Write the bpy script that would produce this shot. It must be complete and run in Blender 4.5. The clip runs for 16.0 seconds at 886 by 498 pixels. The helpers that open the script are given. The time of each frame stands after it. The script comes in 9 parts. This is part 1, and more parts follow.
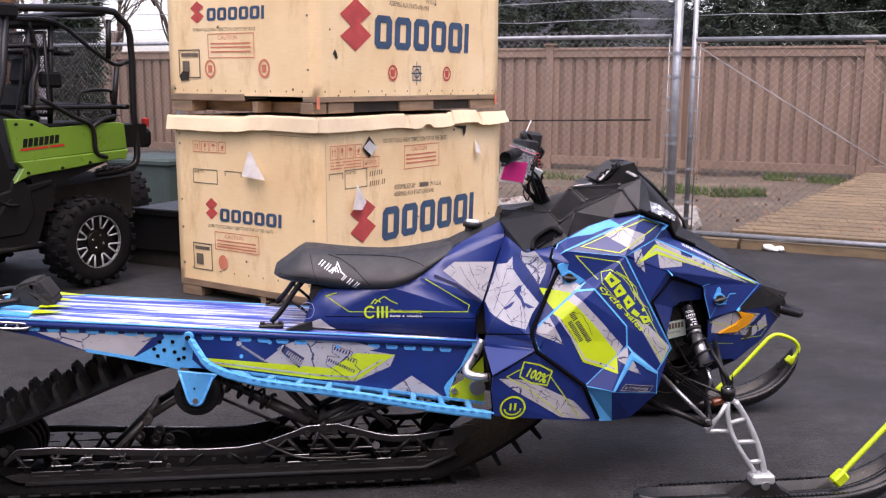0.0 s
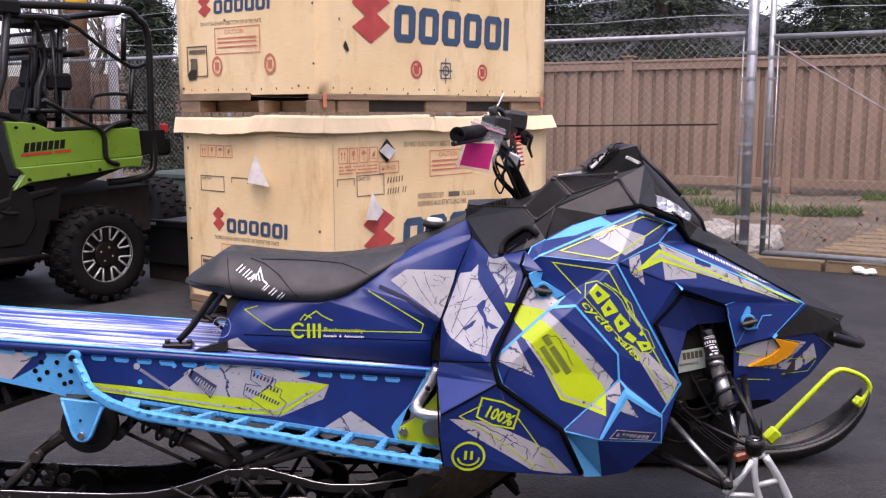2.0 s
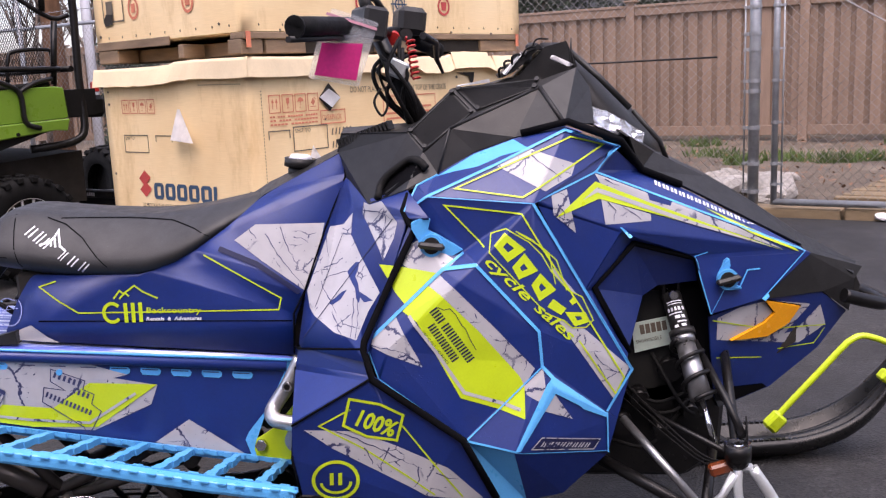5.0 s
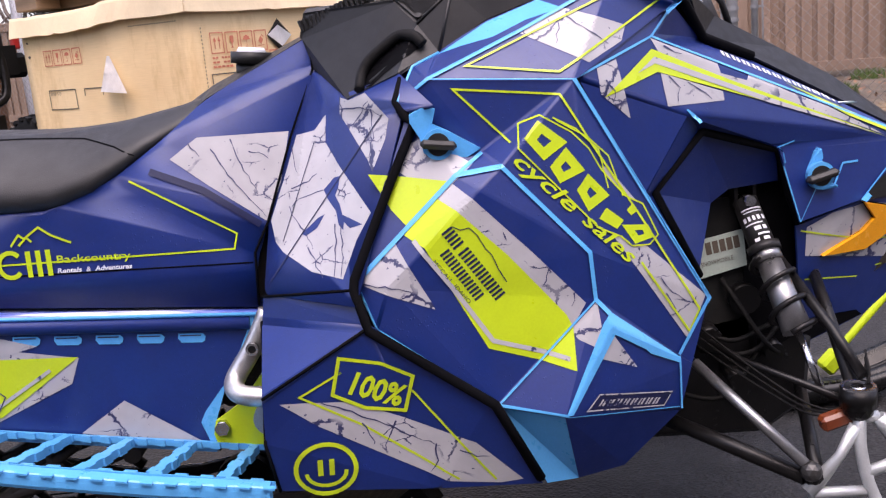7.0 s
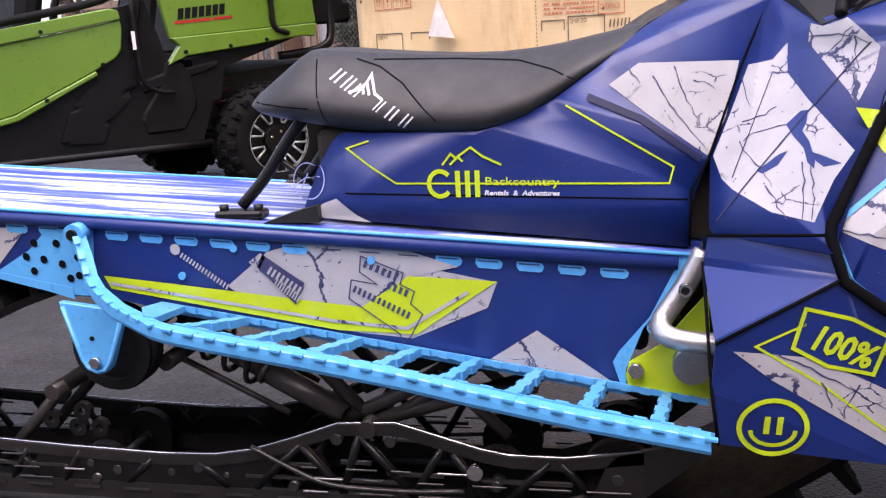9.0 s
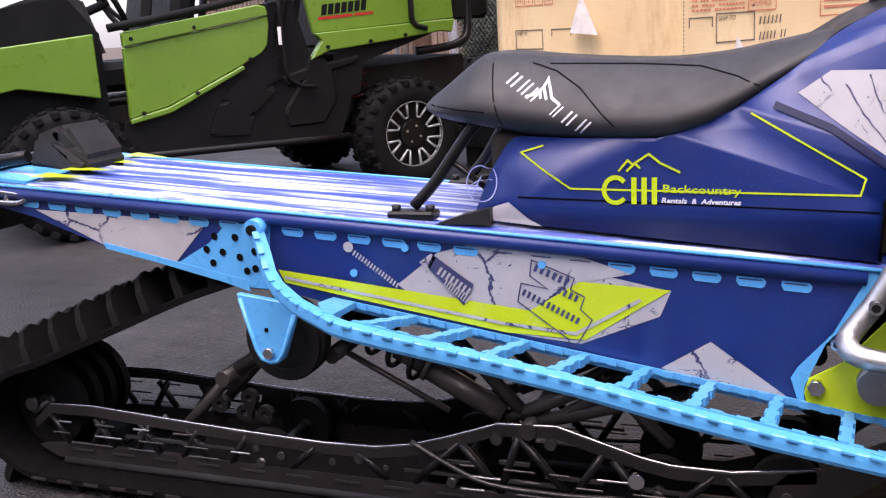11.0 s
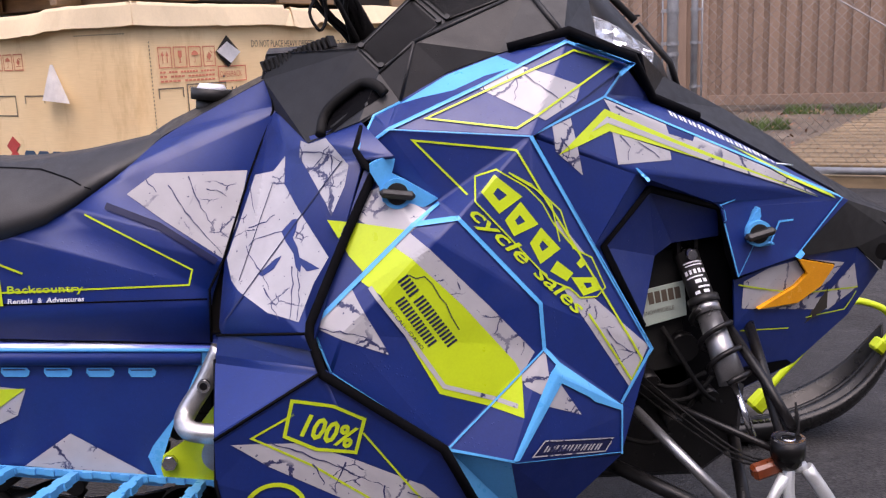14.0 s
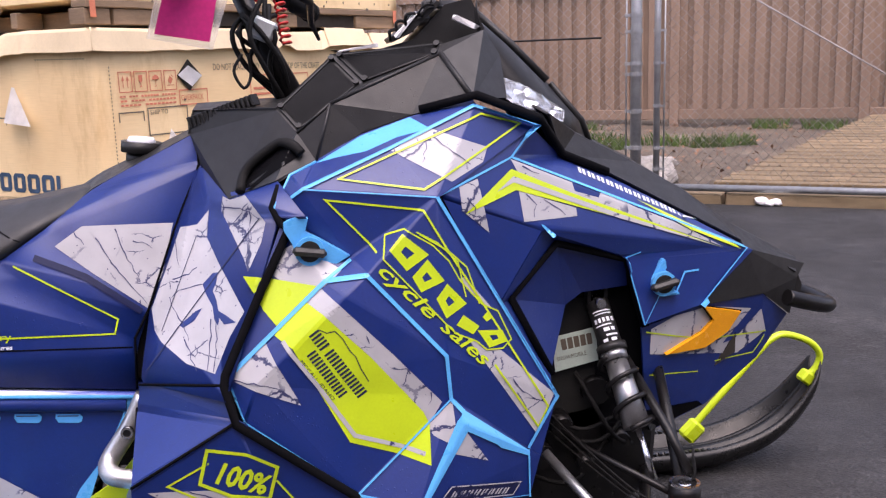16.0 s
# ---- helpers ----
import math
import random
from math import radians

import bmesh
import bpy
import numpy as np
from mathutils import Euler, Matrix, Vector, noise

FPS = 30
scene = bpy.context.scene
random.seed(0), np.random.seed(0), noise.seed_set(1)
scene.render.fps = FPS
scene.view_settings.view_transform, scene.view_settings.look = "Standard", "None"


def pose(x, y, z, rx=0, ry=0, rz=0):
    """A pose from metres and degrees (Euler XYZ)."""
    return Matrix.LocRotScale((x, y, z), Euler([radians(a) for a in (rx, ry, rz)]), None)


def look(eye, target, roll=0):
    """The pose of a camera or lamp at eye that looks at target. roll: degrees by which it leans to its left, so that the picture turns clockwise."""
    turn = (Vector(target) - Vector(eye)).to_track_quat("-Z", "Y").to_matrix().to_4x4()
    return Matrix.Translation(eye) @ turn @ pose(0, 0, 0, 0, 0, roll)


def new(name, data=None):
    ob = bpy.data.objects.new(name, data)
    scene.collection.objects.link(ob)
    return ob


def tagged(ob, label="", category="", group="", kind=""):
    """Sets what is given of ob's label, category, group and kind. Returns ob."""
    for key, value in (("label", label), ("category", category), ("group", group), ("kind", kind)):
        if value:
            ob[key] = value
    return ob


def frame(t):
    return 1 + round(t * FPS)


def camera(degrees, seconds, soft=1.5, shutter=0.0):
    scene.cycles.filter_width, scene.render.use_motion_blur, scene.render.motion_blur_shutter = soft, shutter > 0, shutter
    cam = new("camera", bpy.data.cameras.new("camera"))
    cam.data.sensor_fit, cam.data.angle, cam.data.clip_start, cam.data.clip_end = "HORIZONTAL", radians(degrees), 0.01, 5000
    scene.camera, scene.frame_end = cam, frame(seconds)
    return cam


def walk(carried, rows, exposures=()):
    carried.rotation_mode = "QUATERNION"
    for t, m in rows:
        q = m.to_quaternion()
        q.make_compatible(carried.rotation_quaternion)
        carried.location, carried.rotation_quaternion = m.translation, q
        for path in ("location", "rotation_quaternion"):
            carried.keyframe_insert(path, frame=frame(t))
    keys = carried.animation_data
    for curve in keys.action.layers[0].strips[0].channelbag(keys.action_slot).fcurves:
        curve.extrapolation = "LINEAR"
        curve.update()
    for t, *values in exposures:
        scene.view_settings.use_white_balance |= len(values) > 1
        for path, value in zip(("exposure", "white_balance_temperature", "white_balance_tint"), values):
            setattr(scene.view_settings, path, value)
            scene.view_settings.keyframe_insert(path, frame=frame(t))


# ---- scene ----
from mathutils.bvhtree import BVHTree
from mathutils.geometry import tessellate_polygon

cam = camera(50.5, 16.0, 1.25)
PATH = [
    (0, (-0.306, -3.618, 1.558), (-0.077, -1.663, 1.208), 0.3),
    (0.5, (-0.141, -3.474, 1.538), (-0.082, -1.501, 1.22), 0.2),
    (1, (-0.018, -3.306, 1.493), (-0.082, -1.331, 1.189), -0.1),
    (1.5, (0.12, -3.089, 1.431), (0.082, -1.11, 1.145), 0.0),
    (2, (0.228, -2.953, 1.367), (0.25, -0.975, 1.072), -0.1),
    (2.5, (0.328, -2.897, 1.305), (0.345, -0.923, 0.985), -0.2),
    (3, (0.391, -2.866, 1.293), (0.405, -0.903, 0.912), -0.6),
    (3.5, (0.463, -2.826, 1.309), (0.443, -0.862, 0.929), -1.3),
    (4, (0.532, -2.682, 1.293), (0.482, -0.712, 0.951), -1.7),
    (4.2, (0.561, -2.584, 1.279), (0.514, -0.612, 0.954), -1.6),
    (5.25, (0.585, -2.085, 1.155), (0.572, -0.12, 0.78), -2.9),
    (6.3, (0.575, -1.776, 1.053), (0.58, 0.181, 0.642), -4.5),
    (6.5, (0.551, -1.754, 1.039), (0.563, 0.202, 0.622), -4.8),
    (7, (0.488, -1.73, 1.004), (0.552, 0.222, 0.576), -5.1),
    (7.5, (0.403, -1.722, 0.978), (0.482, 0.222, 0.513), -4.4),
    (8, (0.31, -1.711, 0.976), (0.187, 0.223, 0.481), -4.1),
    (8.5, (0.242, -1.693, 0.97), (-0.07, 0.224, 0.493), -3.9),
    (9, (0.18, -1.678, 0.961), (-0.274, 0.214, 0.499), -3.6),
    (9.2, (0.155, -1.678, 0.959), (-0.362, 0.198, 0.498), -3.8),
    (10.25, (0.064, -1.70, 0.957), (-0.72, 0.112, 0.49), -3.8),
    (11.3, (0.125, -1.706, 1.015), (-0.436, 0.157, 0.555), -3.5),
    (11.5, (0.158, -1.699, 1.037), (-0.279, 0.199, 0.582), -3.6),
    (12, (0.239, -1.656, 1.059), (0.114, 0.297, 0.643), -3.0),
    (12.5, (0.31, -1.67, 1.071), (0.411, 0.29, 0.69), -2.4),
    (13, (0.376, -1.695, 1.076), (0.55, 0.261, 0.697), -2.5),
    (13.5, (0.426, -1.72, 1.072), (0.626, 0.231, 0.679), -2.6),
    (14, (0.461, -1.753, 1.065), (0.662, 0.194, 0.655), -2.3),
    (14.5, (0.486, -1.796, 1.057), (0.642, 0.152, 0.629), -2.3),
    (15, (0.522, -1.812, 1.063), (0.656, 0.137, 0.636), -2.3),
    (15.5, (0.546, -1.821, 1.08), (0.735, 0.128, 0.67), -2.1),
    (16, (0.57, -1.819, 1.152), (0.811, 0.126, 0.753), -1.9),
]
EXPOSURE = [(t, e + 0.60, 6600, 27) for t, e in ((0.0, 0.42), (1.0, 0.38), (2.0, 0.35), (3.0, 0.50), (4.0, 0.51), (6.5, 0.47), (8.0, 0.60), (9.0, 0.68), (11.5, 0.62), (13.0, 0.29), (14.0, 0.33), (16.0, 0.50))]
walk(cam, [(t, look(e, g, r)) for t, e, g, r in PATH], EXPOSURE)

# ---- light ----
world = bpy.data.worlds.new("overcast_sky")
scene.world = world
world.use_nodes = True
wn = world.node_tree.nodes
sky = wn.new("ShaderNodeTexSky")
sky.sky_type = "NISHITA"
sky.sun_disc = False
sky.sun_elevation = radians(58)
sky.sun_rotation = radians(180)
sky.air_density = 1.0
sky.dust_density = 3.0
sky.ozone_density = 0.85
veil = wn.new("ShaderNodeMix")          # an even cloud veil over the sky
veil.data_type, veil.blend_type = "RGBA", "ADD"
veil.inputs[0].default_value = 1.0
veil.inputs[7].default_value = (1.75, 1.8, 1.9, 1)
world.node_tree.links.new(sky.outputs[0], veil.inputs[6])
world.node_tree.links.new(veil.outputs[2], wn["Background"].inputs[0])
wn["Background"].inputs[1].default_value = 0.124
sun_data = bpy.data.lights.new("sun", "SUN")
sun_data.energy = 1.6
sun_data.angle = radians(60)
sun_data.color = (1.0, 0.97, 0.93)
sun = new("sun", sun_data)
sun.matrix_world = look((0.2, -3.2, 14), (0, 0, 0))


# ---- materials ----
def nodes_of(name):
    m = bpy.data.materials.new(name)
    m.use_nodes = True
    nt = m.node_tree
    return m, nt, nt.nodes["Principled BSDF"]


def add(nt, kind, **values):
    n = nt.nodes.new(kind)
    for k, v in values.items():
        n.inputs[k].default_value = v
    return n


def ramp(nt, fac, stops):
    r = nt.nodes.new("ShaderNodeValToRGB")
    els = r.color_ramp.elements
    while len(els) < len(stops):
        els.new(0.5)
    for e, (p, c) in zip(els, stops):
        e.position, e.color = p, (*c, 1) if len(c) == 3 else c
    nt.links.new(fac, r.inputs[0])
    return r.outputs[0]


def coords(nt, stretch=(1, 1, 1)):
    c = nt.nodes.new("ShaderNodeTexCoord")
    mp = nt.nodes.new("ShaderNodeMapping")
    mp.inputs["Scale"].default_value = stretch
    nt.links.new(c.outputs["Object"], mp.inputs[0])
    return mp.outputs[0]


def noise_out(nt, vec, scale, detail=4.0, rough=0.55):
    n = add(nt, "ShaderNodeTexNoise", Scale=scale, Detail=detail, Roughness=rough)
    nt.links.new(vec, n.inputs["Vector"])
    return n.outputs["Fac"]


def grey(v):
    return (v, v, v)


def scaled(c, k):
    return tuple(min(1.0, v * k) for v in c)


def surface(name, color, rough=0.5, metal=0.0, var=0.18, scale=6.0, bump=0.0, bscale=90.0, stretch=(1, 1, 1),
            fine=0.06, coat=0.0, dist=0.002, specular=0.5, each=0.0, drops=0.0):
    """Colour with broad and fine variation, uneven gloss and a little relief."""
    m, nt, b = nodes_of(name)
    vec = coords(nt, stretch)
    broad = ramp(nt, noise_out(nt, vec, scale), [(0.3, scaled(color, 1 - var)), (0.7, scaled(color, 1 + var))])
    speck = ramp(nt, noise_out(nt, vec, scale * 22, 2.0), [(0.35, grey(1 - fine * 2)), (0.65, grey(1 + fine * 0))])
    mix = nt.nodes.new("ShaderNodeMix")
    mix.data_type, mix.blend_type = "RGBA", "MULTIPLY"
    mix.inputs[0].default_value = 1.0
    nt.links.new(broad, mix.inputs[6])
    nt.links.new(speck, mix.inputs[7])
    col = mix.outputs[2]
    if each:
        info = nt.nodes.new("ShaderNodeObjectInfo")
        r = ramp(nt, info.outputs["Random"], [(0.0, grey(1 - each)), (1.0, grey(1.0))])
        mx = nt.nodes.new("ShaderNodeMix")
        mx.data_type, mx.blend_type = "RGBA", "MULTIPLY"
        mx.inputs[0].default_value = 1.0
        nt.links.new(col, mx.inputs[6])
        nt.links.new(r, mx.inputs[7])
        col = mx.outputs[2]
    nt.links.new(col, b.inputs["Base Color"])
    rr = ramp(nt, noise_out(nt, vec, scale * 3), [(0.3, grey(max(0.02, rough - 0.08))), (0.7, grey(min(1, rough + 0.08)))])
    nt.links.new(rr, b.inputs["Roughness"])
    b.inputs["Metallic"].default_value = metal
    b.inputs["Coat Weight"].default_value = coat
    b.inputs["Coat Roughness"].default_value = 0.32
    b.inputs["Specular IOR Level"].default_value = specular
    if bump:
        bn = add(nt, "ShaderNodeBump", Strength=bump, Distance=dist)
        nt.links.new(noise_out(nt, vec, bscale, 3.0), bn.inputs["Height"])
        nt.links.new(bn.outputs[0], b.inputs["Normal"])
    if bump and drops:
        # scattered rain drops of uneven size
        vo = nt.nodes.new("ShaderNodeTexVoronoi")
        vo.inputs["Scale"].default_value = 170.0
        nt.links.new(vec, vo.inputs["Vector"])
        dome = ramp(nt, vo.outputs["Distance"], [(0.0, grey(1)), (0.14, grey(0.75)), (0.24, grey(0))])
        pick = ramp(nt, vo.outputs["Color"], [(0.55, grey(0)), (0.75, grey(1))])
        patch = ramp(nt, noise_out(nt, vec, 5.0, 3.0), [(0.42, grey(0.15)), (0.60, grey(1))])
        h = math_node(nt, "MULTIPLY", math_node(nt, "MULTIPLY", dome, pick), patch)
        b2 = add(nt, "ShaderNodeBump", Strength=drops, Distance=0.0012)
        nt.links.new(h, b2.inputs["Height"])
        nt.links.new(bn.outputs[0], b2.inputs["Normal"])
        nt.links.new(b2.outputs[0], b.inputs["Normal"])
    return m


def math_node(nt, op, a, b):
    n = nt.nodes.new("ShaderNodeMath")
    n.operation = op
    nt.links.new(a, n.inputs[0])
    nt.links.new(b, n.inputs[1])
    return n.outputs[0]


def cracks(nt, vec, scale, width, jag, lo, hi, seed):
    """Thin jagged broken lines: cell borders shaken by fine noise and cut off where a broad noise says so."""
    wob = add(nt, "ShaderNodeTexNoise", Scale=scale * 4.5, Detail=4.0, Roughness=0.7)
    nt.links.new(vec, wob.inputs["Vector"])
    mixv = nt.nodes.new("ShaderNodeMix")
    mixv.data_type = "VECTOR"
    mixv.inputs[0].default_value = jag
    nt.links.new(vec, mixv.inputs[4])
    nt.links.new(wob.outputs["Color"], mixv.inputs[5])
    vo = nt.nodes.new("ShaderNodeTexVoronoi")
    vo.feature = "DISTANCE_TO_EDGE"
    vo.inputs["Scale"].default_value = scale
    nt.links.new(mixv.outputs[1], vo.inputs["Vector"])
    line = ramp(nt, vo.outputs["Distance"], [(0.0, grey(1)), (width, grey(1)), (width * 1.5, grey(0)), (1.0, grey(0))])
    gate = ramp(nt, noise_out(nt, vec, scale * seed, 3.0), [(lo, grey(0)), (hi, grey(1))])
    return math_node(nt, "MULTIPLY", line, gate)


def cracked_grey():
    """Printed vinyl: pale grey with broken dark cracks and specks."""
    m, nt, b = nodes_of("cracked_grey_vinyl")
    vec = coords(nt)
    one = cracks(nt, vec, 9.0, 0.016, 0.028, 0.49, 0.53, 0.55)
    two = cracks(nt, coords(nt, (1.0, 1.0, 1.6)), 24.0, 0.020, 0.012, 0.56, 0.60, 0.40)
    spk = ramp(nt, noise_out(nt, vec, 120.0, 2.0), [(0.71, grey(0)), (0.73, grey(1))])
    mask = math_node(nt, "MAXIMUM", math_node(nt, "MAXIMUM", one, two), spk)
    base = ramp(nt, noise_out(nt, vec, 14.0), [(0.3, (0.36, 0.355, 0.37)), (0.7, (0.44, 0.435, 0.45))])
    mix = nt.nodes.new("ShaderNodeMix")
    mix.data_type = "RGBA"
    mix.inputs[7].default_value = (0.03, 0.035, 0.10, 1)
    nt.links.new(mask, mix.inputs[0])
    nt.links.new(base, mix.inputs[6])
    nt.links.new(mix.outputs[2], b.inputs["Base Color"])
    b.inputs["Roughness"].default_value = 0.36
    b.inputs["Coat Weight"].default_value = 0.15
    b.inputs["Coat Roughness"].default_value = 0.3
    return m


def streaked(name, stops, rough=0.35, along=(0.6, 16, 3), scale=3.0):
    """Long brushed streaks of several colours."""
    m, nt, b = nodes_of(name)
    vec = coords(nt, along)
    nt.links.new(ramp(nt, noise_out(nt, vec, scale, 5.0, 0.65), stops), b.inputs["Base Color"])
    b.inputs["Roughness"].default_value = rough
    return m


def asphalt_mat():
    m, nt, b = nodes_of("worn_asphalt")
    vec = coords(nt)
    big = ramp(nt, noise_out(nt, vec, 0.8, 8.0, 0.68), [(0.30, (0.009, 0.009, 0.009)), (0.45, (0.019, 0.0185, 0.0185)), (0.60, (0.032, 0.031, 0.031)), (0.75, (0.056, 0.054, 0.052))])
    peb = nt.nodes.new("ShaderNodeTexVoronoi")
    peb.inputs["Scale"].default_value = 130.0
    nt.links.new(vec, peb.inputs["Vector"])
    pc = ramp(nt, peb.outputs["Color"], [(0.2, grey(0.5)), (0.75, grey(1.2)), (0.93, grey(1.5)), (0.97, grey(2.6))])
    scuff = ramp(nt, noise_out(nt, coords(nt, (1.0, 1.7, 1.0)), 7.0, 6.0, 0.72), [(0.30, grey(0.50)), (0.48, grey(0.95)), (0.58, grey(1.1)), (0.70, grey(1.8))])
    out = big
    for layer in (scuff, pc):
        mix = nt.nodes.new("ShaderNodeMix")
        mix.data_type, mix.blend_type = "RGBA", "MULTIPLY"
        mix.inputs[0].default_value = 1.0
        nt.links.new(out, mix.inputs[6])
        nt.links.new(layer, mix.inputs[7])
        out = mix.outputs[2]
    nt.links.new(out, b.inputs["Base Color"])
    nt.links.new(ramp(nt, noise_out(nt, vec, 0.9, 4.0), [(0.35, grey(0.50)), (0.65, grey(0.85))]), b.inputs["Roughness"])
    b.inputs["Specular IOR Level"].default_value = 0.45
    bn = add(nt, "ShaderNodeBump", Strength=0.7, Distance=0.006)
    nt.links.new(peb.outputs["Distance"], bn.inputs["Height"])
    nt.links.new(bn.outputs[0], b.inputs["Normal"])
    return m


def cardboard_mat():
    m, nt, b = nodes_of("aged_cardboard")
    vec = coords(nt)
    base = ramp(nt, noise_out(nt, vec, 1.6, 5.0), [(0.25, (0.75, 0.515, 0.255)), (0.5, (0.85, 0.63, 0.34)), (0.75, (0.90, 0.70, 0.41))])
    flute = noise_out(nt, coords(nt, (9, 9, 260)), 1.0, 1.0)
    fl = ramp(nt, flute, [(0.3, grey(0.93)), (0.7, grey(1.0))])
    stain = ramp(nt, noise_out(nt, coords(nt, (1.5, 1.5, 0.5)), 3.0, 6.0, 0.7), [(0.26, (0.62, 0.54, 0.45, 1)), (0.36, (0.87, 0.83, 0.77, 1)), (0.47, (1, 1, 1, 1))])
    out = base
    for layer in (fl, stain):
        mix = nt.nodes.new("ShaderNodeMix")
        mix.data_type, mix.blend_type = "RGBA", "MULTIPLY"
        mix.inputs[0].default_value = 1.0
        nt.links.new(out, mix.inputs[6])
        nt.links.new(layer, mix.inputs[7])
        out = mix.outputs[2]
    nt.links.new(out, b.inputs["Base Color"])
    b.inputs["Roughness"].default_value = 0.8
    bn = add(nt, "ShaderNodeBump", Strength=0.35, Distance=0.006)
    nt.links.new(noise_out(nt, vec, 3.5, 4.0), bn.inputs["Height"])
    nt.links.new(bn.outputs[0], b.inputs["Normal"])
    return m


def soil_mat():
    m, nt, b = nodes_of("gravelly_soil")
    vec = coords(nt)
    base = ramp(nt, noise_out(nt, vec, 1.3, 6.0, 0.7), [(0.3, (0.055, 0.042, 0.030)), (0.55, (0.11, 0.085, 0.06)), (0.75, (0.21, 0.17, 0.125))])
    nt.links.new(base, b.inputs["Base Color"])
    b.inputs["Roughness"].default_value = 0.95
    bn = add(nt, "ShaderNodeBump", Strength=0.9, Distance=0.03)
    nt.links.new(noise_out(nt, vec, 22.0, 4.0), bn.inputs["Height"])
    nt.links.new(bn.outputs[0], b.inputs["Normal"])
    return m


def glass_mat():
    m, nt, b = nodes_of("clear_plastic")
    b.inputs["Base Color"].default_value = (0.9, 0.92, 0.95, 1)
    b.inputs["Transmission Weight"].default_value = 0.9
    b.inputs["Roughness"].default_value = 0.12
    b.inputs["IOR"].default_value = 1.3
    return m


BLUE = surface("deep_blue_vinyl", (0.0022, 0.0195, 0.150), 0.46, coat=0.08, specular=0.64, drops=0.5, var=0.10, scale=9, bump=0.12, bscale=380, fine=0.05, dist=0.0006)
GREYV = cracked_grey()
LIME = surface("lime_vinyl", (0.485, 0.635, 0.012), 0.34, var=0.05, scale=12, fine=0.02)
CYAN = surface("sky_blue_paint", (0.085, 0.40, 0.78), 0.33, var=0.08, scale=14, fine=0.03)
NAVY = surface("navy_print", (0.010, 0.014, 0.06), 0.4, var=0.1)
ORANGE = surface("orange_reflector", (1.0, 0.40, 0.006), 0.22, var=0.06, scale=20, coat=0.15)
WHITEP = surface("white_print", (0.75, 0.76, 0.80), 0.45, var=0.05, scale=20)
BLACKP = surface("black_moulded_plastic", (0.020, 0.0195, 0.019), 0.44, drops=0.4, var=0.25, specular=0.32, scale=18, bump=0.25, bscale=700, dist=0.0006)
GAP = surface("black_rubber_seal_and_shade", (0.004, 0.004, 0.005), 0.85, specular=0.06)
VINYL = surface("black_seat_vinyl", (0.017, 0.017, 0.018), 0.55, drops=0.5, var=0.22, scale=10, bump=0.35, bscale=520, dist=0.001)
BLACKM = surface("black_powder_coat", (0.008, 0.0075, 0.0075), 0.34, var=0.25, specular=0.28, scale=25, bump=0.15, bscale=300)
RUBBER = surface("black_rubber", (0.008, 0.0078, 0.0076), 0.7, specular=0.18, var=0.25, scale=12, bump=0.4, bscale=120)
STEEL = surface("polished_aluminium", (0.72, 0.72, 0.73), 0.2, metal=1.0, var=0.1, scale=30)
CAST = surface("cast_aluminium", (0.52, 0.545, 0.54), 0.45, metal=0.5, var=0.12, scale=30, bump=0.2, bscale=200)
BRUSHED = surface("dull_bent_aluminium", (0.66, 0.65, 0.63), 0.36, metal=0.9, var=0.12, scale=18, bump=0.15, bscale=120)
DAMPER = surface("grey_anodised_metal", (0.34, 0.34, 0.34), 0.34, metal=0.85, var=0.12, scale=20)
SCREEN = surface("black_mesh_screen", (0.004, 0.004, 0.005), 0.6, specular=0.3, bump=0.6, bscale=900, dist=0.001)
GREYRUB = surface("worn_grey_rubber", (0.032, 0.031, 0.030), 0.8, specular=0.2, var=0.25, scale=14, bump=0.5, bscale=60)
LUG = surface("scuffed_track_rubber", (0.009, 0.0088, 0.0086), 0.82, specular=0.15, var=0.35, scale=20, bump=0.5, bscale=90)
GUNMETAL = surface("dark_steel", (0.075, 0.073, 0.070), 0.36, metal=0.7, var=0.2, scale=20, specular=0.3)
DUSTY = surface("dusty_black_steel", (0.036, 0.032, 0.029), 0.42, metal=0.15, var=0.35, scale=16, bump=0.2, bscale=120)
RAILM = surface("worn_black_rail", (0.020, 0.0185, 0.018), 0.45, specular=0.3, var=0.3, scale=14, bump=0.2, bscale=150)
SLATE = surface("slate_blue_print_and_shade", (0.045, 0.05, 0.13), 0.4, var=0.1)
WIRE = surface("dull_fence_wire", (0.30, 0.29, 0.28), 0.6, metal=0.3, var=0.2, scale=14)
GALV = surface("galvanised_steel", (0.34, 0.35, 0.36), 0.45, metal=0.6, var=0.18, scale=14, bump=0.1, bscale=60)
ASPHALT = asphalt_mat()
CARD = cardboard_mat()
CARDEDGE = surface("pale_cardboard_flap", (0.82, 0.66, 0.42), 0.85, var=0.08, scale=4, fine=0.02, bump=0.25, bscale=6, dist=0.006)
PALLET = surface("pallet_wood", (0.24, 0.165, 0.10), 0.8, var=0.3, scale=3, stretch=(1, 1, 6), bump=0.4, bscale=30, each=0.25)
FENCE = surface("taupe_painted_wood", (0.250, 0.168, 0.116), 0.75, var=0.16, scale=2.5, stretch=(5, 5, 0.7), bump=0.35, bscale=25, each=0.16)
PALEMARK = surface("pale_violet_print", (0.30, 0.34, 0.62), 0.45, var=0.2, scale=40)
PRINTBLUE = surface("blue_ink", (0.035, 0.075, 0.135), 0.75, var=0.2, scale=9)
PRINTRED = surface("red_ink", (0.50, 0.065, 0.055), 0.75, var=0.2, scale=9)
PRINTPINK = surface("faded_red_ink", (0.62, 0.20, 0.11), 0.8, var=0.15, scale=9)
